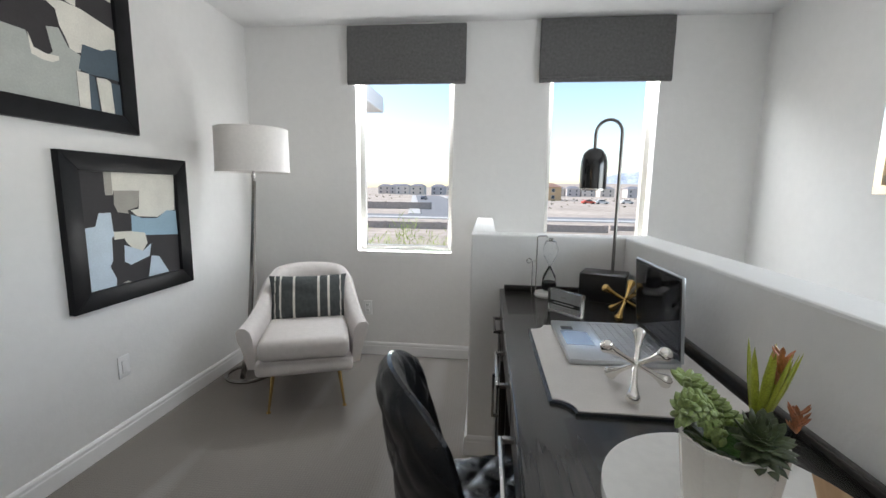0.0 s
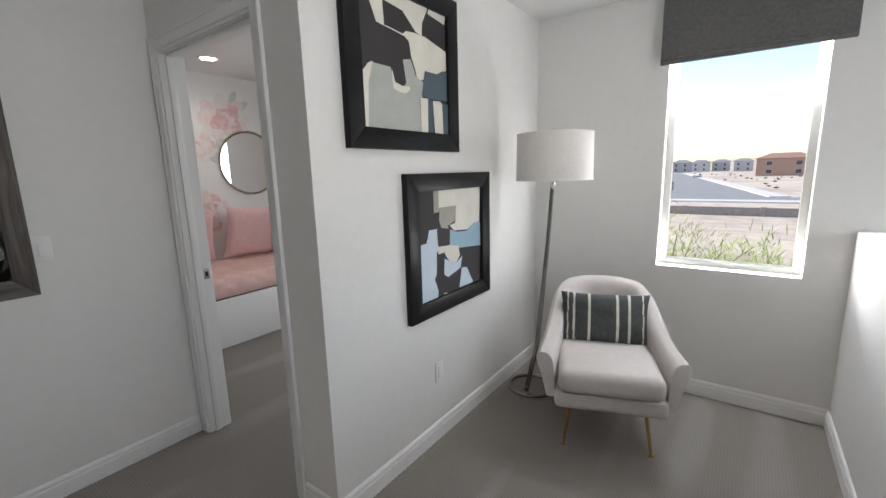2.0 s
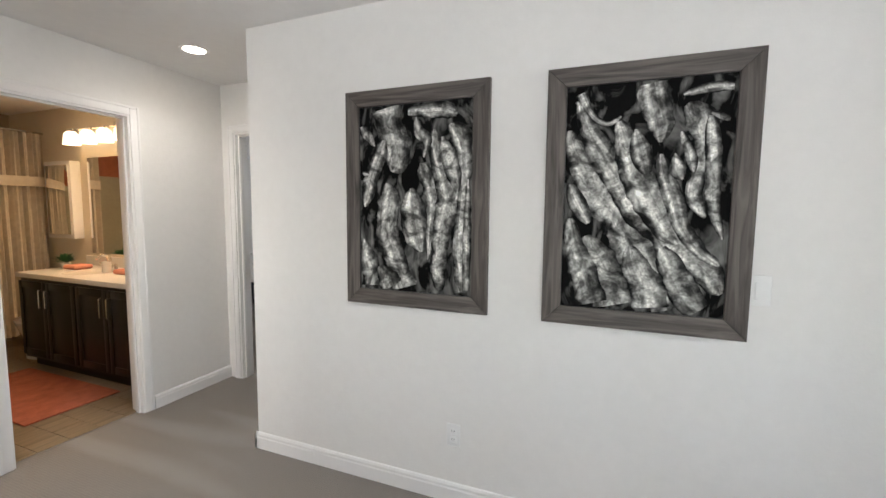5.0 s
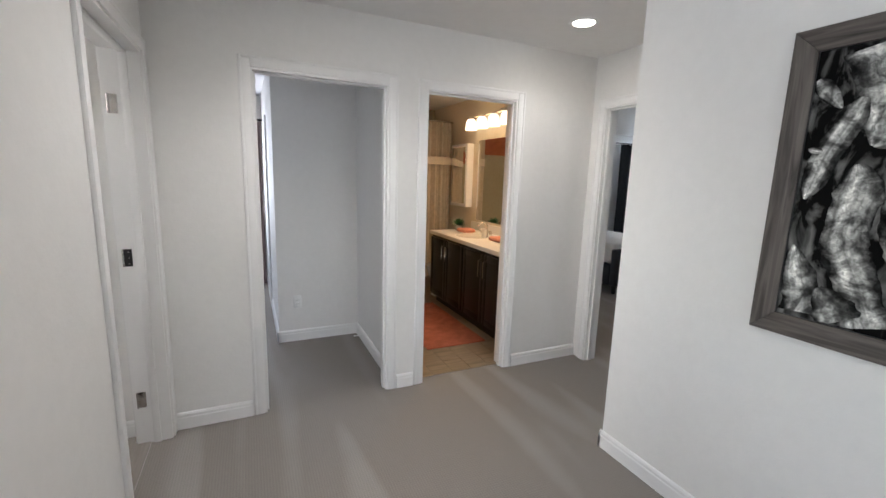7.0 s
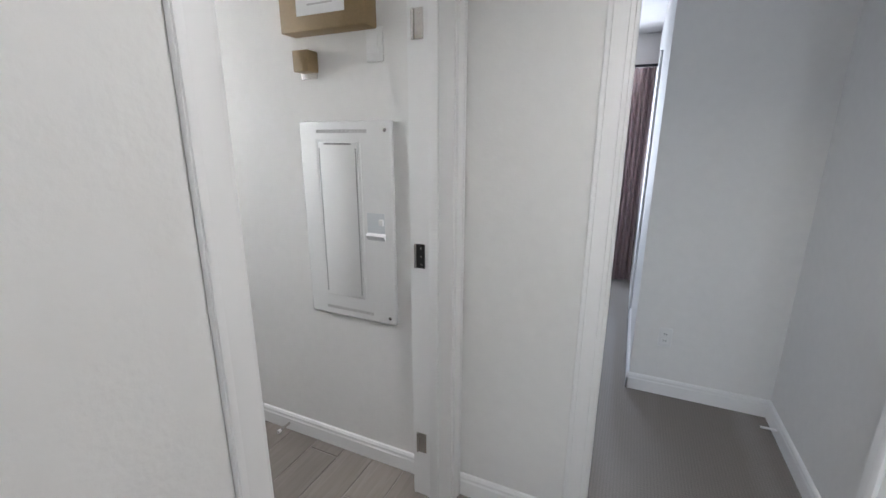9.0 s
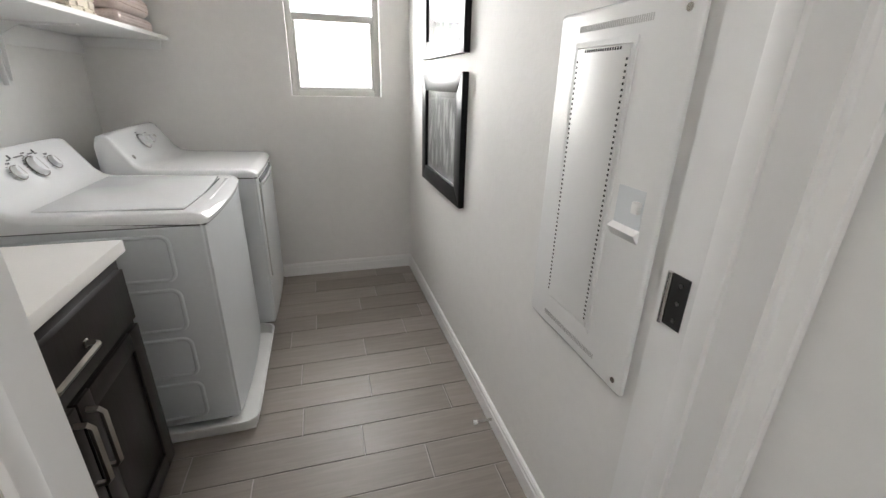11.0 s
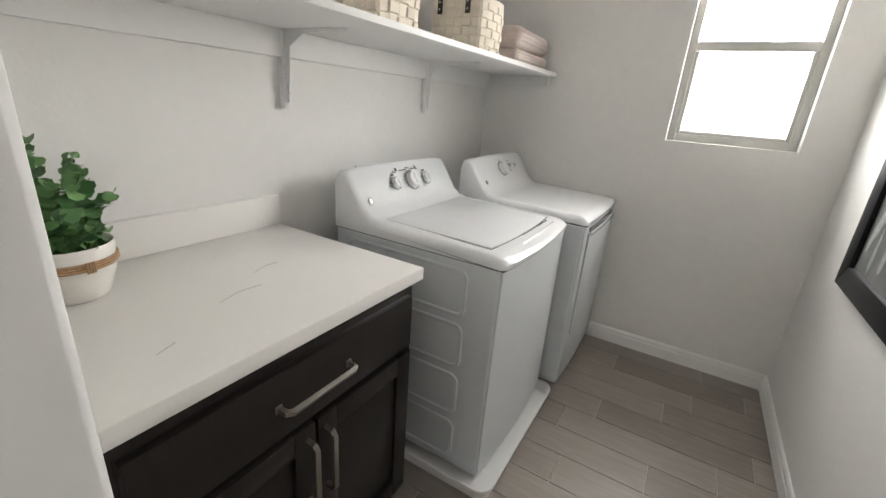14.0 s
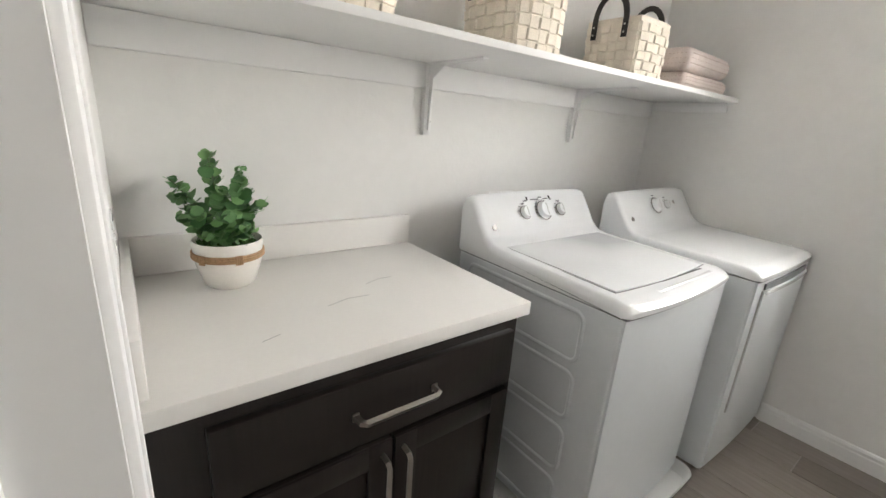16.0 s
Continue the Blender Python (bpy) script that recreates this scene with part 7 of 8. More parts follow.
def mural_flower(y, z, size, seed):
    rnd = random.Random(seed)
    top = thing("mural_flower", "painted pink and white peony on the bedroom wall", "wall mural", pose(BX, y, z, 0, 0, 90), group="mural flowers")
    k = 0
    for ring, (n, r0) in enumerate(((9, 0.62), (8, 0.46), (7, 0.32), (6, 0.19), (4, 0.08))):
        for i in range(n):
            a = 2 * math.pi * (i + rnd.random() * 0.7) / n
            c = (math.cos(a) * r0 * size, math.sin(a) * r0 * size * 0.8)
            L, W = size * (0.42 - 0.05 * ring), size * (0.30 - 0.035 * ring)
            bm = bmesh.new()
            k += 1
            pts = []
            for j in range(12):
                q = 2 * math.pi * j / 12
                e = 1 + 0.18 * rnd.uniform(-1, 1)
                px, pz = L * math.cos(q) * e, W * math.sin(q) * e
                pts.append((c[0] + px * math.cos(a) - pz * math.sin(a), -0.0012 - 0.00012 * k, c[1] + px * math.sin(a) + pz * math.cos(a)))
            bm.faces.new([bm.verts.new(p) for p in pts])
            part("petal", bm, M_fl[rnd.choice((0, 1, 1, 2, 2) if ring < 2 else (0, 0, 1, 2))], top, smooth=False)
    for i in range(3):
        a = rnd.random() * 6.28
        c = (math.cos(a) * size * 0.95, math.sin(a) * size * 0.85)
        bm = bmesh.new()
        bm.faces.new([bm.verts.new((c[0] + size * 0.38 * math.cos(q) * math.cos(a) - size * 0.14 * math.sin(q) * math.sin(a), -0.0009, c[1] + size * 0.38 * math.cos(q) * math.sin(a) + size * 0.14 * math.sin(q) * math.cos(a))) for q in [j * math.pi / 6 for j in range(12)]])
        part("mural_leaf", bm, M_fl[3], top, smooth=False)


for k, f in enumerate(((4.22, 1.86, 0.24), (4.63, 1.70, 0.24), (3.36, 2.03, 0.26), (3.05, 1.75, 0.20), (3.05, 1.10, 0.25), (2.70, 1.45, 0.22), (4.35, 1.22, 0.20), (2.55, 1.95, 0.2))):
    mural_flower(*f, k + 1)
downlight(-5.06, 2.99)


def vent(x, y):
    top = thing("ceiling_vent", "white louvred ceiling vent in the bedroom", "vent", pose(x, y, H))
    for a in ((-0.17, -0.14, -0.09, 0.09), (0.14, 0.17, -0.09, 0.09), (-0.14, 0.14, -0.09, -0.07), (-0.14, 0.14, 0.07, 0.09)):
        part("frame", bx(*a, -0.008, -0.0005, 0.002), M_trim, top)
    part("duct_shadow", bx(-0.139, 0.139, -0.069, 0.069, -0.003, -0.001), M_dark, top)
    for i in range(9):
        y0 = -0.064 + i * 0.0155
        part("slat", bx(-0.139, 0.139, y0, y0 + 0.004, -0.0085, -0.0031), M_vein, top)


vent(-4.11, 3.03)

# ---- bathroom ----
M_olive = mat("olive_shower_tile", (0.40, 0.36, 0.24), 0.4, var=0.06, scale=3)
M_bathwall = mat("cream_bath_paint", (0.72, 0.66, 0.55), 0.5, var=0.02, scale=3, bump=0.2, bscale=80)
M_rust = mat("rust_tile", (0.36, 0.11, 0.05), 0.4, var=0.2, scale=12)
t = thing("vanity", "dark espresso double vanity cabinet with nickel pulls", "vanity")
part("body", bx(-4.449, -3.905, -3.93, -2.16, 0.10, 0.83, 0.002), M_espresso, t)
part("toe_kick", bx(-4.449, -3.97, -3.92, -2.16, 0.0, 0.10), M_espresso, t)
for a, b, hy in ((-3.92, -3.52, -3.56), (-3.51, -3.11, -3.47), (-3.09, -2.69, -2.73), (-2.68, -2.28, -2.64)):
    d = part("cabinet_door", bx(-3.905, -3.890, a, b, 0.13, 0.80, 0.002), M_espresso, t)
    for p, q, r, s in ((a, a + 0.05, 0.13, 0.80), (b - 0.05, b, 0.13, 0.80), (a + 0.05, b - 0.05, 0.13, 0.19), (a + 0.05, b - 0.05, 0.74, 0.80)):
        part("door_rail", bx(-3.8905, -3.884, p, q, r, s, 0.001), M_espresso, d)
    part("handle", tube(bmesh.new(), [(-3.884, hy, 0.58), (-3.856, hy, 0.585), (-3.856, hy, 0.735), (-3.884, hy, 0.74)], 0.006, 6), M_chrome, d, "nickel bar handle")
t = thing("bathroom_worktop", "cream stone vanity top with an oval basin", "worktop")
part("slab", bx(-4.449, -3.875, -3.95, -2.16, 0.831, 0.872, 0.004), M_quartz, t)
part("basin", lathe(bmesh.new(), [(0.21, 0.874), (0.20, 0.8765), (0.19, 0.874), (0.0, 0.8735)], 32, (-4.16, -3.35, 0)), M_ceramic, t)
part("upstand", bx(-4.449, -4.43, -3.95, -2.16, 0.8725, 0.97, 0.002), M_quartz, t)


def faucet(y):
    top = thing("faucet", "chrome arched bathroom faucet", "faucet", pose(-4.36, y, 0.8725))
    part("spout", tube(bmesh.new(), [(0, 0, 0), (0, 0, 0.09), (0.02, 0, 0.13), (0.07, 0, 0.135), (0.11, 0, 0.10)], [0.022, 0.018, 0.016, 0.014, 0.012], 12), M_silver, top)
    for s in (-1, 1):
        part("lever", tube(bmesh.new(), [(0, s * 0.09, 0), (0, s * 0.09, 0.04), (0.03, s * 0.11, 0.05)], [0.016, 0.012, 0.008], 8), M_silver, top)


faucet(-3.45)
faucet(-2.7)
t = thing("vanity_mirror", "wide frameless bathroom mirror above the vanity", "mirror")
part("glass", bx(-4.449, -4.444, -3.86, -2.20, 1.0, 1.94, 0.0), M_mirror, t)
t = thing("vanity_light", "nickel vanity light bar with frosted glass shades", "wall light")
part("bar", tube(bmesh.new(), [(-4.38, -4.02, 2.20), (-4.38, -2.5, 2.20)], 0.012, 8), M_chrome, t)
part("back_plate", bx(-4.449, -4.43, -3.4, -3.1, 2.15, 2.25, 0.004), M_chrome, t)
for i in range(6):
    y = -3.86 + i * 0.25
    arm = part("arm", tube(bmesh.new(), [(-4.44, y, 2.20), (-4.34, y, 2.20), (-4.33, y, 2.17)], 0.008, 8), M_chrome, t)
    part("glass_shade", lathe(bmesh.new(), [(0.03, 2.175), (0.055, 2.15), (0.07, 2.05), (0.065, 2.05), (0.05, 2.145), (0.0, 2.165)], 24, (-4.33, y, 0)), M_bulb, t, "lit frosted glass shade")
area("vanity_glow", (-4.22, -3.2, 2.08), (-3.4, -3.2, 1.2), 0.12, 1.5, 5.0, (1.0, 0.68, 0.38))
t = thing("towel_cabinet", "white mirrored wall cabinet beside the vanity mirror", "cabinet")
part("body", bx(-4.449, -4.36, -4.42, -3.98, 1.14, 1.91, 0.004), M_trim, t)
part("mirror_door", bx(-4.36, -4.352, -4.385, -4.015, 1.18, 1.87, 0.002), M_mirror, t, "mirrored cabinet door")
t = thing("shower_curtain", "cream pleated shower curtain with a tied band", "curtain")
bm = bmesh.new()
rows = []
for i in range(90):
    y = -4.55 - 0.02 * math.sin(i * 0.9) - 0.025 * math.sin(i * 0.55)
    x = -4.42 + 0.44 * i / 89
    rows.append((bm.verts.new((x, y, 0.15)), bm.verts.new((x, y - 0.005, 1.5)), bm.verts.new((x, y, 2.2))))
for a, b in zip(rows, rows[1:]):
    for j in range(2):
        bm.faces.new((a[j], b[j], b[j + 1], a[j + 1]))
r = bmesh.ops.extrude_face_region(bm, geom=list(bm.faces))
bmesh.ops.translate(bm, verts=[v for v in r["geom"] if isinstance(v, bmesh.types.BMVert)], vec=(0, -0.004, 0))
part("cloth", bm, mat("cream_curtain", (0.60, 0.53, 0.42), 0.9, var=0.12, scale=20), t)
part("band", bx(-4.42, -3.98, -4.502, -4.492, 1.66, 1.76, 0.003), t.children[0].data.materials[0], t)
part("rod", cyl(bmesh.new(), (-4.44, -4.57, 2.21), (-2.95, -4.57, 2.21), 0.012, n=12), M_chrome, t)
t = thing("toilet", "white toilet beyond the vanity", "toilet", pose(-4.16, -4.10, 0))
part("bowl", lathe(bmesh.new(), [(0.10, 0), (0.12, 0.02), (0.11, 0.15), (0.17, 0.33), (0.185, 0.38), (0.15, 0.385), (0, 0.385)], 28, (0.06, 0, 0)), M_white, t)
part("seat", lathe(bmesh.new(), [(0.0, 0.387), (0.188, 0.387), (0.19, 0.40), (0.16, 0.41), (0, 0.412)], 28, (0.06, 0, 0)), M_white, t)
part("tank", bx(-0.285, -0.11, -0.19, 0.19, 0.36, 0.74, 0.02, 3), M_white, t)
solid("bath_rug", bx(-3.86, -3.28, -3.78, -2.54, 0.0095, 0.024, 0.006), mat("rust_rug", (0.40, 0.12, 0.07), 1.0, var=0.25, scale=14, bump=1.0, bscale=110), "rust-red bath rug in front of the vanity", "rug")
t = thing("fern", "small green fern in a pot on the vanity", "potted plant", pose(-4.20, -3.84, 0.8725))
part("pot", lathe(bmesh.new(), [(0, 0), (0.03, 0), (0.045, 0.06), (0.04, 0.06), (0, 0.055)], 20), M_ceramic, t)
bm = bmesh.new()
rnd = random.Random(3)
for i in range(120):
    a, e = rnd.random() * 6.28, rnd.uniform(0.1, 1.3)
    d = Vector((math.cos(a) * math.cos(e), math.sin(a) * math.cos(e), math.sin(e))) * rnd.uniform(0.06, 0.12)
    s = Vector((-math.sin(a), math.cos(a), 0)) * 0.012
    b = Vector((0, 0, 0.05))
    bm.faces.new([bm.verts.new(b + d * 0.3), bm.verts.new(b + d * 0.7 + s), bm.verts.new(b + d), bm.verts.new(b + d * 0.7 - s)])
part("frond_cluster", bm, M_leaf, t, smooth=False)
for y, lab in ((-3.68, "rolled coral towel on the vanity"), (-2.95, "folded coral towel on the vanity")):
    solid("hand_towel", bx(-4.30, -4.14, y - 0.09, y + 0.09, 0.873, 0.915, 0.018, 3), mat("coral_towel", (0.62, 0.26, 0.18), 0.95, var=0.1, scale=30), lab, "towel")
solid("tumbler", lathe(bmesh.new(), [(0, 0), (0.034, 0), (0.036, 0.10), (0.033, 0.10), (0.03, 0.01), (0, 0.01)], 24), M_ceramic, "cream ceramic tumbler on the vanity", "cup", m=pose(-4.18, -3.18, 0.8725))
setting("wall_bath_inner", bx(-2.945, -2.94, -5.2, YC - T, 0, H), M_olive, "cream bathroom wall")
setting("wall_bath_shower_band", box(bx(-2.96, -2.9452, -5.18, YC - T, 1.86, 2.2), -4.446, -2.96, -5.189, -5.18, 1.86, 2.2), M_rust, "rust tile band in the bathroom", "tile band")
setting("wall_bath_paint", bx(-4.4498, -4.446, -5.2, YC - T, 0, H), M_bathwall, "cream bathroom wall behind the vanity")
setting("wall_bath_end", bx(-4.446, -2.945, -5.2, -5.19, 0, H), M_olive, "cream bathroom end wall")

# ---- room with the curtain ----
def curtain(name, m, w, h, mt, label, folds=7):
    top = thing(name, label, "curtain", m)
    bm = bmesh.new()
    n = folds * 10
    rows = []
    for i in range(n + 1):
        u = i / n
        y = 0.035 * math.sin(u * folds * 2 * math.pi) + 0.01 * math.sin(u * 23)
        rows.append([bm.verts.new((w * (u - 0.5) * (1 - 0.12 * k), y * (1 + 0.1 * k), z)) for k, z in ((0.4, 0.01), (0.8, h * 0.5), (0, h))])
    for a, b in zip(rows, rows[1:]):
        for j in range(2):
            bm.faces.new((a[j], b[j], b[j + 1], a[j + 1]))
    r = bmesh.ops.extrude_face_region(bm, geom=list(bm.faces))
    bmesh.ops.translate(bm, verts=[v for v in r["geom"] if isinstance(v, bmesh.types.BMVert)], vec=(0, 0.004, 0))
    part("cloth", bm, mt, top)
    part("rod", cyl(bmesh.new(), (-w / 2 - 0.15, 0, h + 0.02), (w / 2 + 0.15, 0, h + 0.02), 0.013, n=10), M_black, top)
    bm = bmesh.new()
    for i in range(folds):
        x = w * ((i + 0.5) / folds - 0.5)
        tube(bm, [(x, 0.018 * math.cos(a), h + 0.015 + 0.018 * math.sin(a)) for a in [k * math.pi / 6 for k in range(12)]], 0.003, 5, True)
    part("rings", bm, M_black, top)


curtain("curtain", pose(-1.98, -5.36, 0), 0.26, 2.12, mat("mauve_curtain", (0.40, 0.31, 0.30), 0.95, var=0.15, scale=25), "mauve-grey pleated curtain on a black rod", 5)
t = thing("closet_door_trim", "white closet casing in the next room", "trim")
part("casing_strip", bx(-2.12, -2.102, -4.35, -4.28, 0, 2.08, 0.003), M_trim, t)
part("closet_leaf", bx(-2.12, -2.11, -5.2, -4.36, 0.01, 2.06, 0.002), M_trim, t)
t = thing("door_stop", "small white door stop on the floor edge", "door stop")
part("spring", tube(bmesh.new(), [(-2.806, -3.0, 0.045), (-2.74, -3.0, 0.045)], 0.006, 8), M_plate, t)

# ---- primary room ----
t = thing("bed", "dark upholstered bed with white bedding", "bed")
part("footboard", bx(-7.6, -6.28, -3.42, -3.30, 0.12, 0.62, 0.03, 3), mat("navy_velvet", (0.012, 0.014, 0.020), 0.6, var=0.25, scale=8), t)
part("frame", bx(-7.6, -6.28, -5.4, -3.42, 0.12, 0.40, 0.02), t.children[0].data.materials[0], t)
part("mattress", bx(-7.55, -6.33, -5.4, -3.43, 0.40, 0.68, 0.06, 3), M_linen, t)
for x in (-7.5, -6.38):
    for y in (-5.3, -3.4):
        part("leg", cyl(bmesh.new(), (x, y, 0), (x, y, 0.125), 0.03, n=10), M_black, t)
M_navy = mat("dark_curtain", (0.022, 0.025, 0.032), 0.95, var=0.25, scale=20)
curtain("curtain", pose(-9.05, -5.72, 0), 0.55, 2.25, M_navy, "dark charcoal curtain beside the window", 5)
curtain("curtain", pose(-10.35, -5.72, 0), 0.5, 2.25, M_navy, "dark charcoal curtain on the far side of the window", 5)
t = thing("nightstand", "dark nightstand beside the bed", "nightstand", pose(-9.5, -5.45, 0))
part("body", bx(-0.3, 0.3, -0.2, 0.2, 0.12, 0.72, 0.01), M_espresso, t)
part("drawer", bx(-0.28, 0.28, 0.2, 0.215, 0.45, 0.68, 0.003), M_espresso, t)
for x in (-0.26, 0.26):
    for y in (-0.16, 0.16):
        part("leg", cyl(bmesh.new(), (x, y, 0), (x, y, 0.125), 0.018, n=10), M_black, t)
t = thing("table_lamp", "black table lamp with a pale drum shade", "lamp", pose(-9.5, -5.42, 0.7205))
part("base", lathe(bmesh.new(), [(0, 0), (0.07, 0), (0.07, 0.02), (0.05, 0.03), (0.055, 0.28), (0.02, 0.31), (0.01, 0.4), (0, 0.4)], 24), M_black, t)
part("shade", lathe(bmesh.new(), [(0.21, 0.36), (0.17, 0.64), (0.166, 0.64), (0.206, 0.36)], 32), M_linen, t)

# ---- outdoors ----
GZ = -3.1
M_sand = mat("desert_ground", (0.40, 0.34, 0.28), 0.95, var=0.28, scale=0.06, bump=0.3, bscale=2)
M_asph = mat("asphalt", (0.19, 0.19, 0.195), 0.9, var=0.15, scale=0.6)
M_conc = mat("concrete", (0.46, 0.45, 0.43), 0.85, var=0.1, scale=0.8)
M_block = mat("block_wall", (0.30, 0.26, 0.235), 0.9, var=0.15, scale=3)
# pale blue because the distance haze is mixed into the rock colour
M_mount = mat("hazed_mountain", (0.36, 0.41, 0.48), 1.0, var=0.35, scale=0.006)
ob = setting("ground", bx(-4000, 4000, 5.0, 4500, GZ - 1, GZ), M_sand, "pale desert ground reaching the horizon", "ground")
setting("ground_side", bx(-4000, 4000, -3000, 5.0, GZ - 1.2, GZ - 0.01), M_sand, "pale desert ground", "ground")
bm = bmesh.new()
box(bm, -120, 160, 66, 73, GZ, GZ + 0.04)
poly(bm, [(-12, 73), (1, 73), (-34, 290), (-50, 290)], GZ, GZ + 0.04)
setting("road", bm, M_asph, "grey asphalt road leading to the houses", "road")
bm = bmesh.new()
box(bm, -120, 160, 62.5, 65.8, GZ, GZ + 0.15)
poly(bm, [(1.2, 73.5), (3.5, 73.5), (-31, 290), (-33.6, 290)], GZ, GZ + 0.15)
poly(bm, [(-14.5, 73.5), (-12.2, 73.5), (-50.4, 290), (-52.5, 290)], GZ, GZ + 0.15)
setting("pavement", bm, M_conc, "pale concrete pavement and kerb", "pavement")


def block_wall(x0, x1, y, h, label):
    top = thing("block_wall", label, "wall", pose(0, y, GZ))
    part("courses", bx(x0, x1, -0.1, 0.1, 0, h - 0.08), M_block, top)
    part("cap", bx(x0 - 0.04, x1 + 0.04, -0.14, 0.14, h - 0.08, h, 0.01), M_block, top)
    n = int((x1 - x0) / 6)
    for i in range(n + 1):
        x = x0 + (x1 - x0) * i / n
        part("pillar", bx(x - 0.22, x + 0.22, -0.2, 0.2, 0, h + 0.06, 0.02), M_block, top)


block_wall(-60, 12, 47, 0.75, "low brown block wall across the empty lots")
block_wall(13.5, 90, 50, 0.55, "low brown block wall further along the lots")
block_wall(-40, -13, 92, 1.5, "grey block enclosure beside the road")


def house(x, y, w, d, h, wallc, roofc, label, rz=0):
    top = thing("house", label, "house", pose(x, y, GZ, 0, 0, rz), group="houses")
    part("wall", bx(-w / 2, w / 2, -d / 2, d / 2, 0, h), wallc, top, smooth=False)
    bm = bmesh.new()
    o = 0.6
    a = [bm.verts.new(v) for v in ((-w / 2 - o, -d / 2 - o, h), (w / 2 + o, -d / 2 - o, h), (w / 2 + o, d / 2 + o, h), (-w / 2 - o, d / 2 + o, h))]
    b = [bm.verts.new(v) for v in ((-w / 4, 0, h + 2.0), (w / 4, 0, h + 2.0))]
    for f in ((a[0], a[1], b[1], b[0]), (a[1], a[2], b[1]), (a[2], a[3], b[0], b[1]), (a[3], a[0], b[0]), (a[3], a[2], a[1], a[0])):
        bm.faces.new(f)
    part("roof", bm, roofc, top, smooth=False)
    for fl in range(2):
        for i in range(2):
            x0 = -w / 2 + w * (i + 0.35) / 2
            z0 = 0.9 + fl * 3.0
            wn_ = part("window", bx(x0 - 0.12, x0 + w * 0.1 + 0.12, -d / 2 - 0.08, -d / 2 + 0.02, z0 - 0.12, z0 + 1.52), M_conc, top, smooth=False)
            part("pane", bx(x0, x0 + w * 0.1, -d / 2 - 0.12, -d / 2 - 0.07, z0, z0 + 1.4), M_slate_glass, wn_, smooth=False)


M_slate_glass = mat("far_window_glass", (0.06, 0.07, 0.085), 0.15, var=0.1)
HW = [mat("stucco_%d" % i, c, 0.9, var=0.06, scale=0.3) for i, c in enumerate(((0.50, 0.46, 0.42), (0.42, 0.40, 0.40), (0.52, 0.50, 0.48), (0.40, 0.25, 0.19), (0.48, 0.34, 0.20)))]
HR = [mat("roof_%d" % i, c, 0.9, var=0.1, scale=0.5) for i, c in enumerate(((0.20, 0.20, 0.22), (0.26, 0.16, 0.12)))]
rnd = random.Random(21)
for i in range(30):
    x = -200 + i * 12.2 + rnd.uniform(-2, 2)
    house(x, 330 + rnd.uniform(-15, 45), 10.5, 12, 6.4, HW[i % 3], HR[0], "two-storey stucco house with a grey tile roof")
house(9, 205, 17, 12, 6.4, HW[3], HR[1], "two-storey house in rust stucco")
house(26, 202, 13, 12, 6.0, HW[4], HR[1], "two-storey house in ochre stucco")


def car(x, y, rz, c, label):
    top = thing("car", label, "car", pose(x, y, GZ + 0.04, 0, 0, rz), group="parked cars")
    bm = poly(bmesh.new(), [(-2.2, 0.3), (2.2, 0.3), (2.25, 0.75), (1.3, 0.95), (0.7, 1.45), (-1.2, 1.48), (-1.9, 1.0), (-2.25, 0.9)], -0.85, 0.85, 'y')
    part("body", bm, mat("car_paint", c, 0.3, var=0.03, coat=0.5), top, smooth=False)
    part("windows", poly(bmesh.new(), [(1.15, 0.98), (0.65, 1.40), (-1.15, 1.42), (-1.7, 1.0)], -0.87, 0.87, 'y'), M_slate_glass, top, smooth=False)
    for wx in (-1.4, 1.4):
        for wy in (-0.8, 0.8):
            part("wheel", cyl(bmesh.new(), (wx, wy - 0.1, 0.33), (wx, wy + 0.1, 0.33), 0.33, n=16), M_dark, top)


car(-17, 185, 80, (0.5, 0.5, 0.5), "silver car parked by the road")
car(-27, 175, 85, (0.05, 0.06, 0.08), "dark car parked by the road")
car(34, 150, 10, (0.5, 0.06, 0.03), "red car parked on the dirt lot")
car(39, 152, 5, (0.6, 0.6, 0.6), "white car parked on the dirt lot")
car(50, 160, 0, (0.65, 0.65, 0.64), "white van parked on the dirt lot")

# mountains: ridges of noise
def ridge(name, y, x0, x1, height, seed, mt, label, peak):
    bm = bmesh.new()
    n, rows = 120, 9
    g = {}
    for i in range(n + 1):
        x = x0 + (x1 - x0) * i / n
        u = i / n
        env = math.exp(-((u - peak) / 0.26) ** 2)
        top = height * (0.04 + 0.96 * env) * (0.80 + 0.35 * noise.noise((u * 9, seed, 0)) + 0.12 * noise.noise((u * 31, seed, 3)))
        for j in range(rows):
            v = j / (rows - 1)
            g[i, j] = bm.verts.new((x, y - 500 * (1 - v) + 60 * noise.noise((u * 30, v * 4, seed)), GZ - 5 + max(0, top) * v ** 1.5 * (1 + 0.25 * noise.noise((u * 40, v * 6, seed)) * (1 - v))))
    for i in range(n):
        for j in range(rows - 1):
            bm.faces.new((g[i, j], g[i + 1, j], g[i + 1, j + 1], g[i, j + 1]))
    return setting(name, bm, mt, label, "mountains")


ridge("backdrop_mountains", 3300, 620, 4400, 300, 3.3, M_mount, "hazy blue desert mountain range", 0.30)
ridge("backdrop_hills", 1500, -2500, 3200, 45, 7.7, M_sand, "low tan desert hills", 0.62)

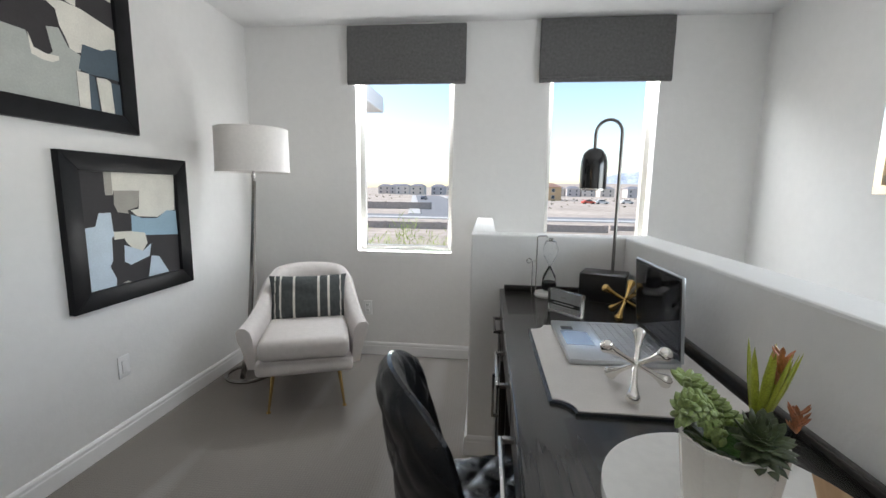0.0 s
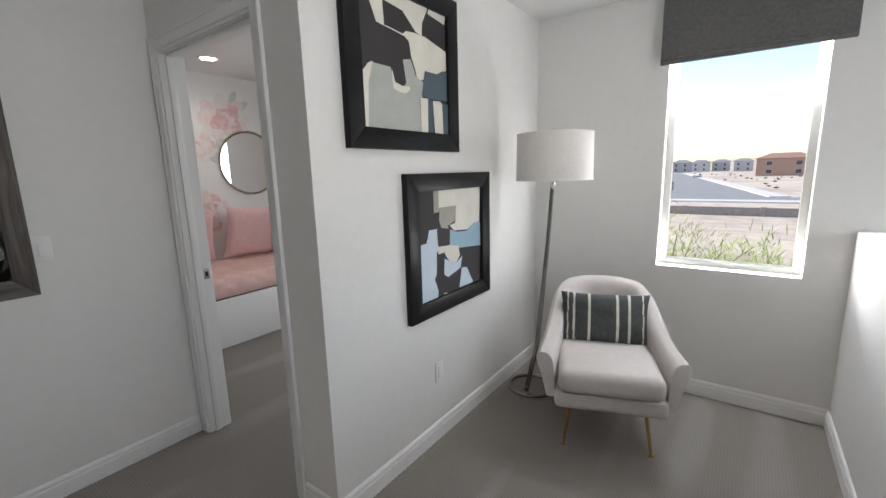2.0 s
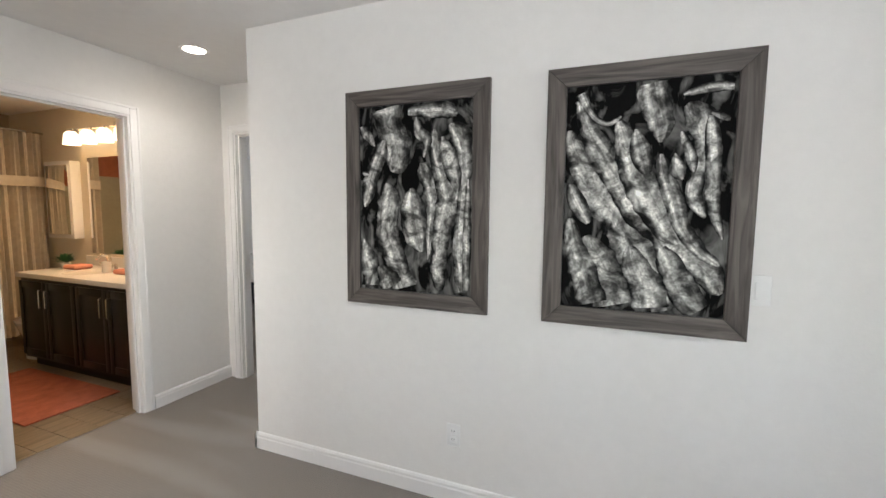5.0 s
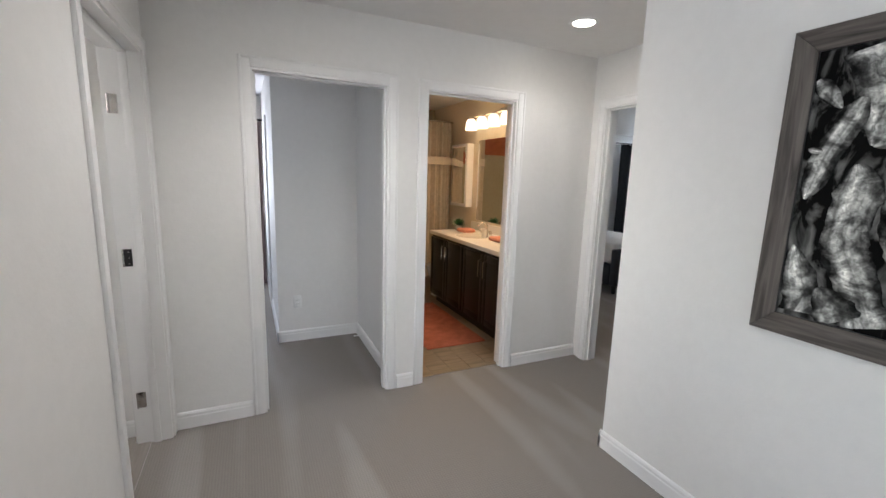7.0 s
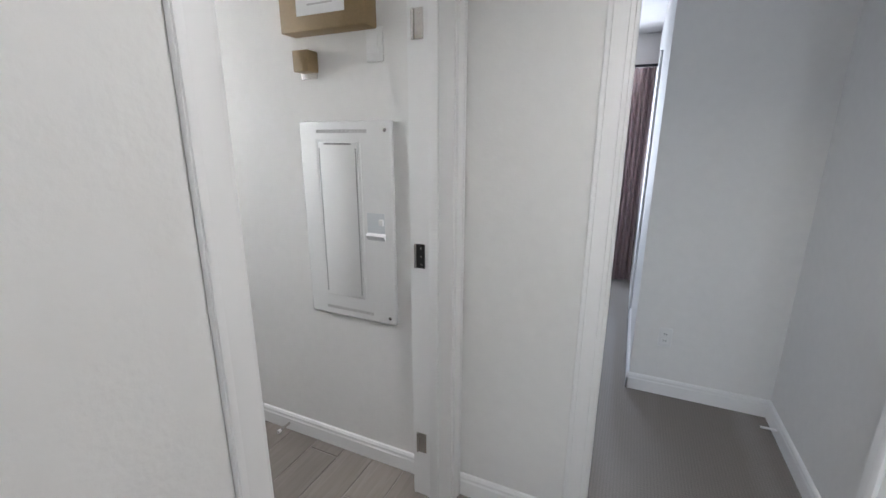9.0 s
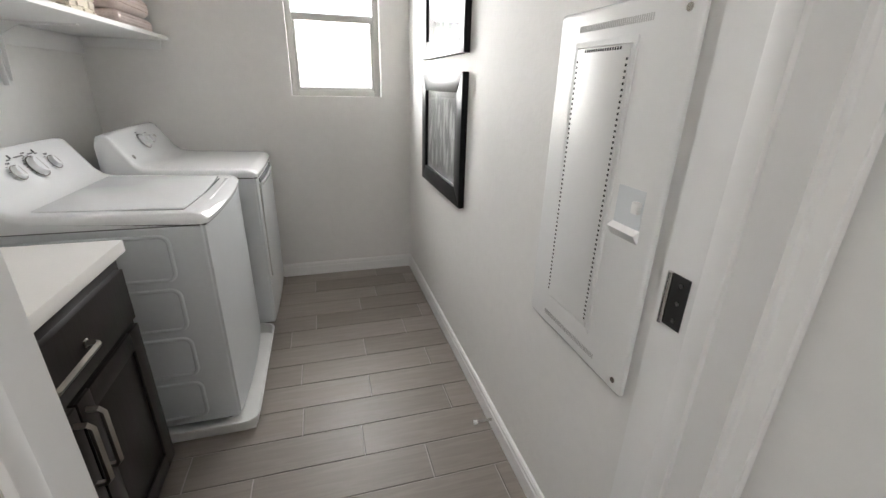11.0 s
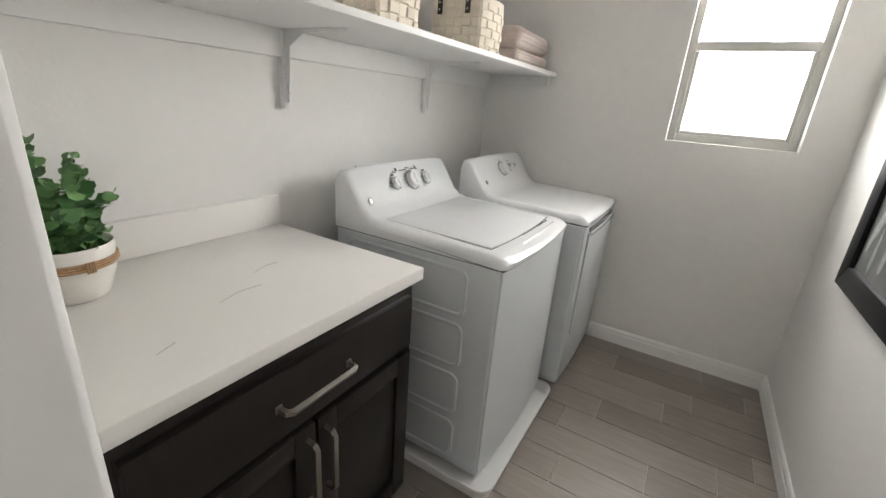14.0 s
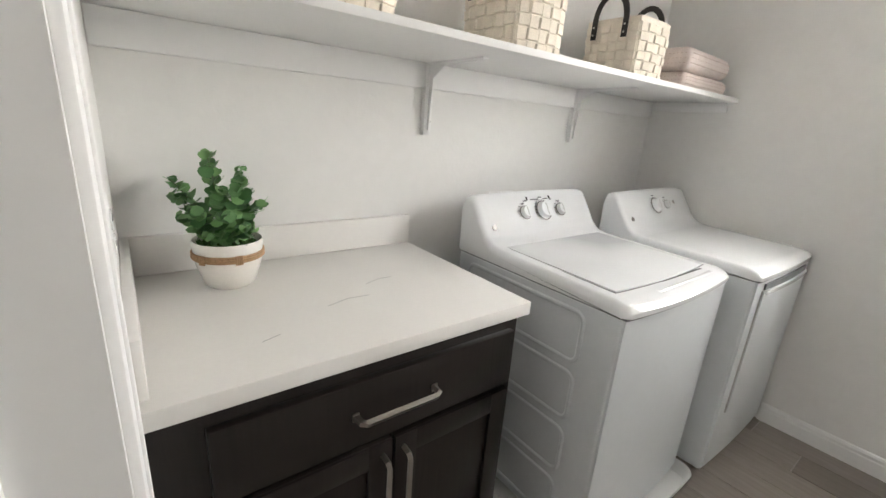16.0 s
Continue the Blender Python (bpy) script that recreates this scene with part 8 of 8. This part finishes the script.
# shrubs scattered on the lots
bm = bmesh.new()
rnd = random.Random(4)
for i in range(260):
    x, y = rnd.uniform(-90, 130), rnd.uniform(85, 270)
    if -60 < x + (y - 73) * 0.18 < 6 and abs(x + (y - 73) * 0.165 + 5) < 12:
        continue
    r = rnd.uniform(0.3, 0.8)
    for k in range(14):
        d = Vector((rnd.uniform(-1, 1), rnd.uniform(-1, 1), rnd.uniform(0.2, 1))).normalized() * r
        s = Vector((rnd.uniform(-1, 1), rnd.uniform(-1, 1), 0)).normalized() * 0.16
        b = Vector((x, y, GZ))
        bm.faces.new([bm.verts.new(b + d * 0.1), bm.verts.new(b + d * 0.6 + s), bm.verts.new(b + d), bm.verts.new(b + d * 0.6 - s)])
tagged(new("desert_scrub", mesh_of(bm, "desert_scrub", mat("scrub", (0.10, 0.10, 0.055), 0.9, var=0.3, scale=2), False)), "low desert scrub on the empty lots", "shrubs", kind="stuff")


def feathery_tree(x, y, ztop, spread, seed):
    rnd = random.Random(seed)
    top = thing("palo_verde_tree", "feathery yellow-green tree below the nook window", "tree", pose(x, y, GZ))
    h = ztop - GZ
    part("trunk", tube(bmesh.new(), [(0, 0, 0), (0.05, 0.02, h * 0.25), (0.0, 0.05, h * 0.45)], [0.09, 0.07, 0.05], 10), mat("green_bark", (0.14, 0.15, 0.06), 0.8, var=0.2), top)
    limbs, blades = bmesh.new(), bmesh.new()
    for i in range(26):
        a = rnd.random() * 6.28
        end = Vector((math.cos(a) * spread * rnd.uniform(0.3, 1), math.sin(a) * spread * rnd.uniform(0.2, 0.8), h * rnd.uniform(0.62, 0.98)))
        st = Vector((0, 0.05, h * 0.40))
        mid = (st + end) / 2 + Vector((0, 0, 0.35))
        pts = [st * (1 - t) ** 2 + mid * 2 * t * (1 - t) + end * t * t for t in [k / 7 for k in range(8)]]
        tube(limbs, pts, [0.03 - 0.0035 * k for k in range(8)], 5)
        for k in range(170):
            c = pts[rnd.randrange(3, 8)] + Vector((rnd.gauss(0, 0.16), rnd.gauss(0, 0.16), rnd.gauss(0, 0.12)))
            d = Vector((rnd.uniform(-0.5, 1.0), rnd.uniform(-0.6, 0.6), rnd.uniform(0.1, 1.0))).normalized() * rnd.uniform(0.10, 0.24)
            s = Vector((rnd.uniform(-1, 1), rnd.uniform(-1, 1), 0)).normalized() * 0.009
            blades.faces.new([blades.verts.new(c), blades.verts.new(c + d * 0.5 + s), blades.verts.new(c + d), blades.verts.new(c + d * 0.5 - s)])
    part("limb", limbs, mat("green_limb", (0.16, 0.17, 0.06), 0.8, var=0.2), top)
    part("crown", blades, mat("feathery_leaf", (0.30, 0.38, 0.10), 0.7, var=0.3, scale=3), top, smooth=False)


feathery_tree(-2.3, 9.0, 0.55, 1.6, 9)
feathery_tree(-0.7, 9.6, 0.15, 1.3, 12)
setting("roof_eave", bx(-2.6, -1.76, 4.5, 5.2, 2.05, 2.2, 0.01), M_trim, "edge of the roof eave outside", "eave")

# ---- tile floors ----
setting("floor_laundry", bx(-1.377, XE, YP, YS, -0.02, 0.002), M_grout, "pale grout bed of the laundry floor", "floor")
TW, TL, GAP = 0.1625, 0.64, 0.004
JOINT = {7: -1.57, 8: -1.255, 9: -1.579, 10: -1.829, 11: -1.324, 12: -1.60, 13: -1.72, 14: -1.32, 15: -1.76}


def plank_tiles(floor_ob, x0, x1, y0, y1, z, joints, mt=M_tile):
    """Plank tiles laid with their length along y, staggered by thirds."""
    made = {}
    n = int(math.ceil((x1 - x0) / TW))
    for i in range(n):
        a, b = x0 + i * TW, min(x0 + (i + 1) * TW, x1)
        y = joints.get(i, y0 + i * 0.37 * TL)
        y -= math.ceil((y - y0) / TL) * TL
        while y < y1:
            c, d = max(y, y0), min(y + TL, y1)
            if d - c > 0.02 and b - a > 0.02:
                key = (round(b - a, 3), round(d - c, 3))
                if key not in made:
                    made[key] = mesh_of(bx(-(b - a) / 2 + GAP / 2, (b - a) / 2 - GAP / 2, -(d - c) / 2 + GAP / 2, (d - c) / 2 - GAP / 2, -0.006, 0.0, 0.0015, 1), "tile", mt, False)
                ob = new("tile", made[key])
                ob.matrix_basis = pose((a + b) / 2, (c + d) / 2, z)
                ob.parent = floor_ob
            y += TL


plank_tiles(bpy.data.objects["floor_laundry"], -1.375, XE, YP, YS, 0.0055, JOINT)
setting("floor_threshold", bx(-4.45, -2.935, YC - 0.06, YC, -0.25, 0.0), M_carpet, "grey carpet under the bathroom door", "carpet")
setting("floor_bath", bx(-4.45, -2.935, -5.2, YC - 0.06, -0.02, 0.004), M_grout, "grout bed of the bathroom floor", "floor")
M_tile2 = wood("tan_plank_tile", (0.20, 0.15, 0.10), (0.32, 0.25, 0.17), 0.4, axis=0)
plank_tiles(bpy.data.objects["floor_bath"], -4.45, -2.94, -5.0, YC - 0.06, 0.0085, {}, M_tile2)
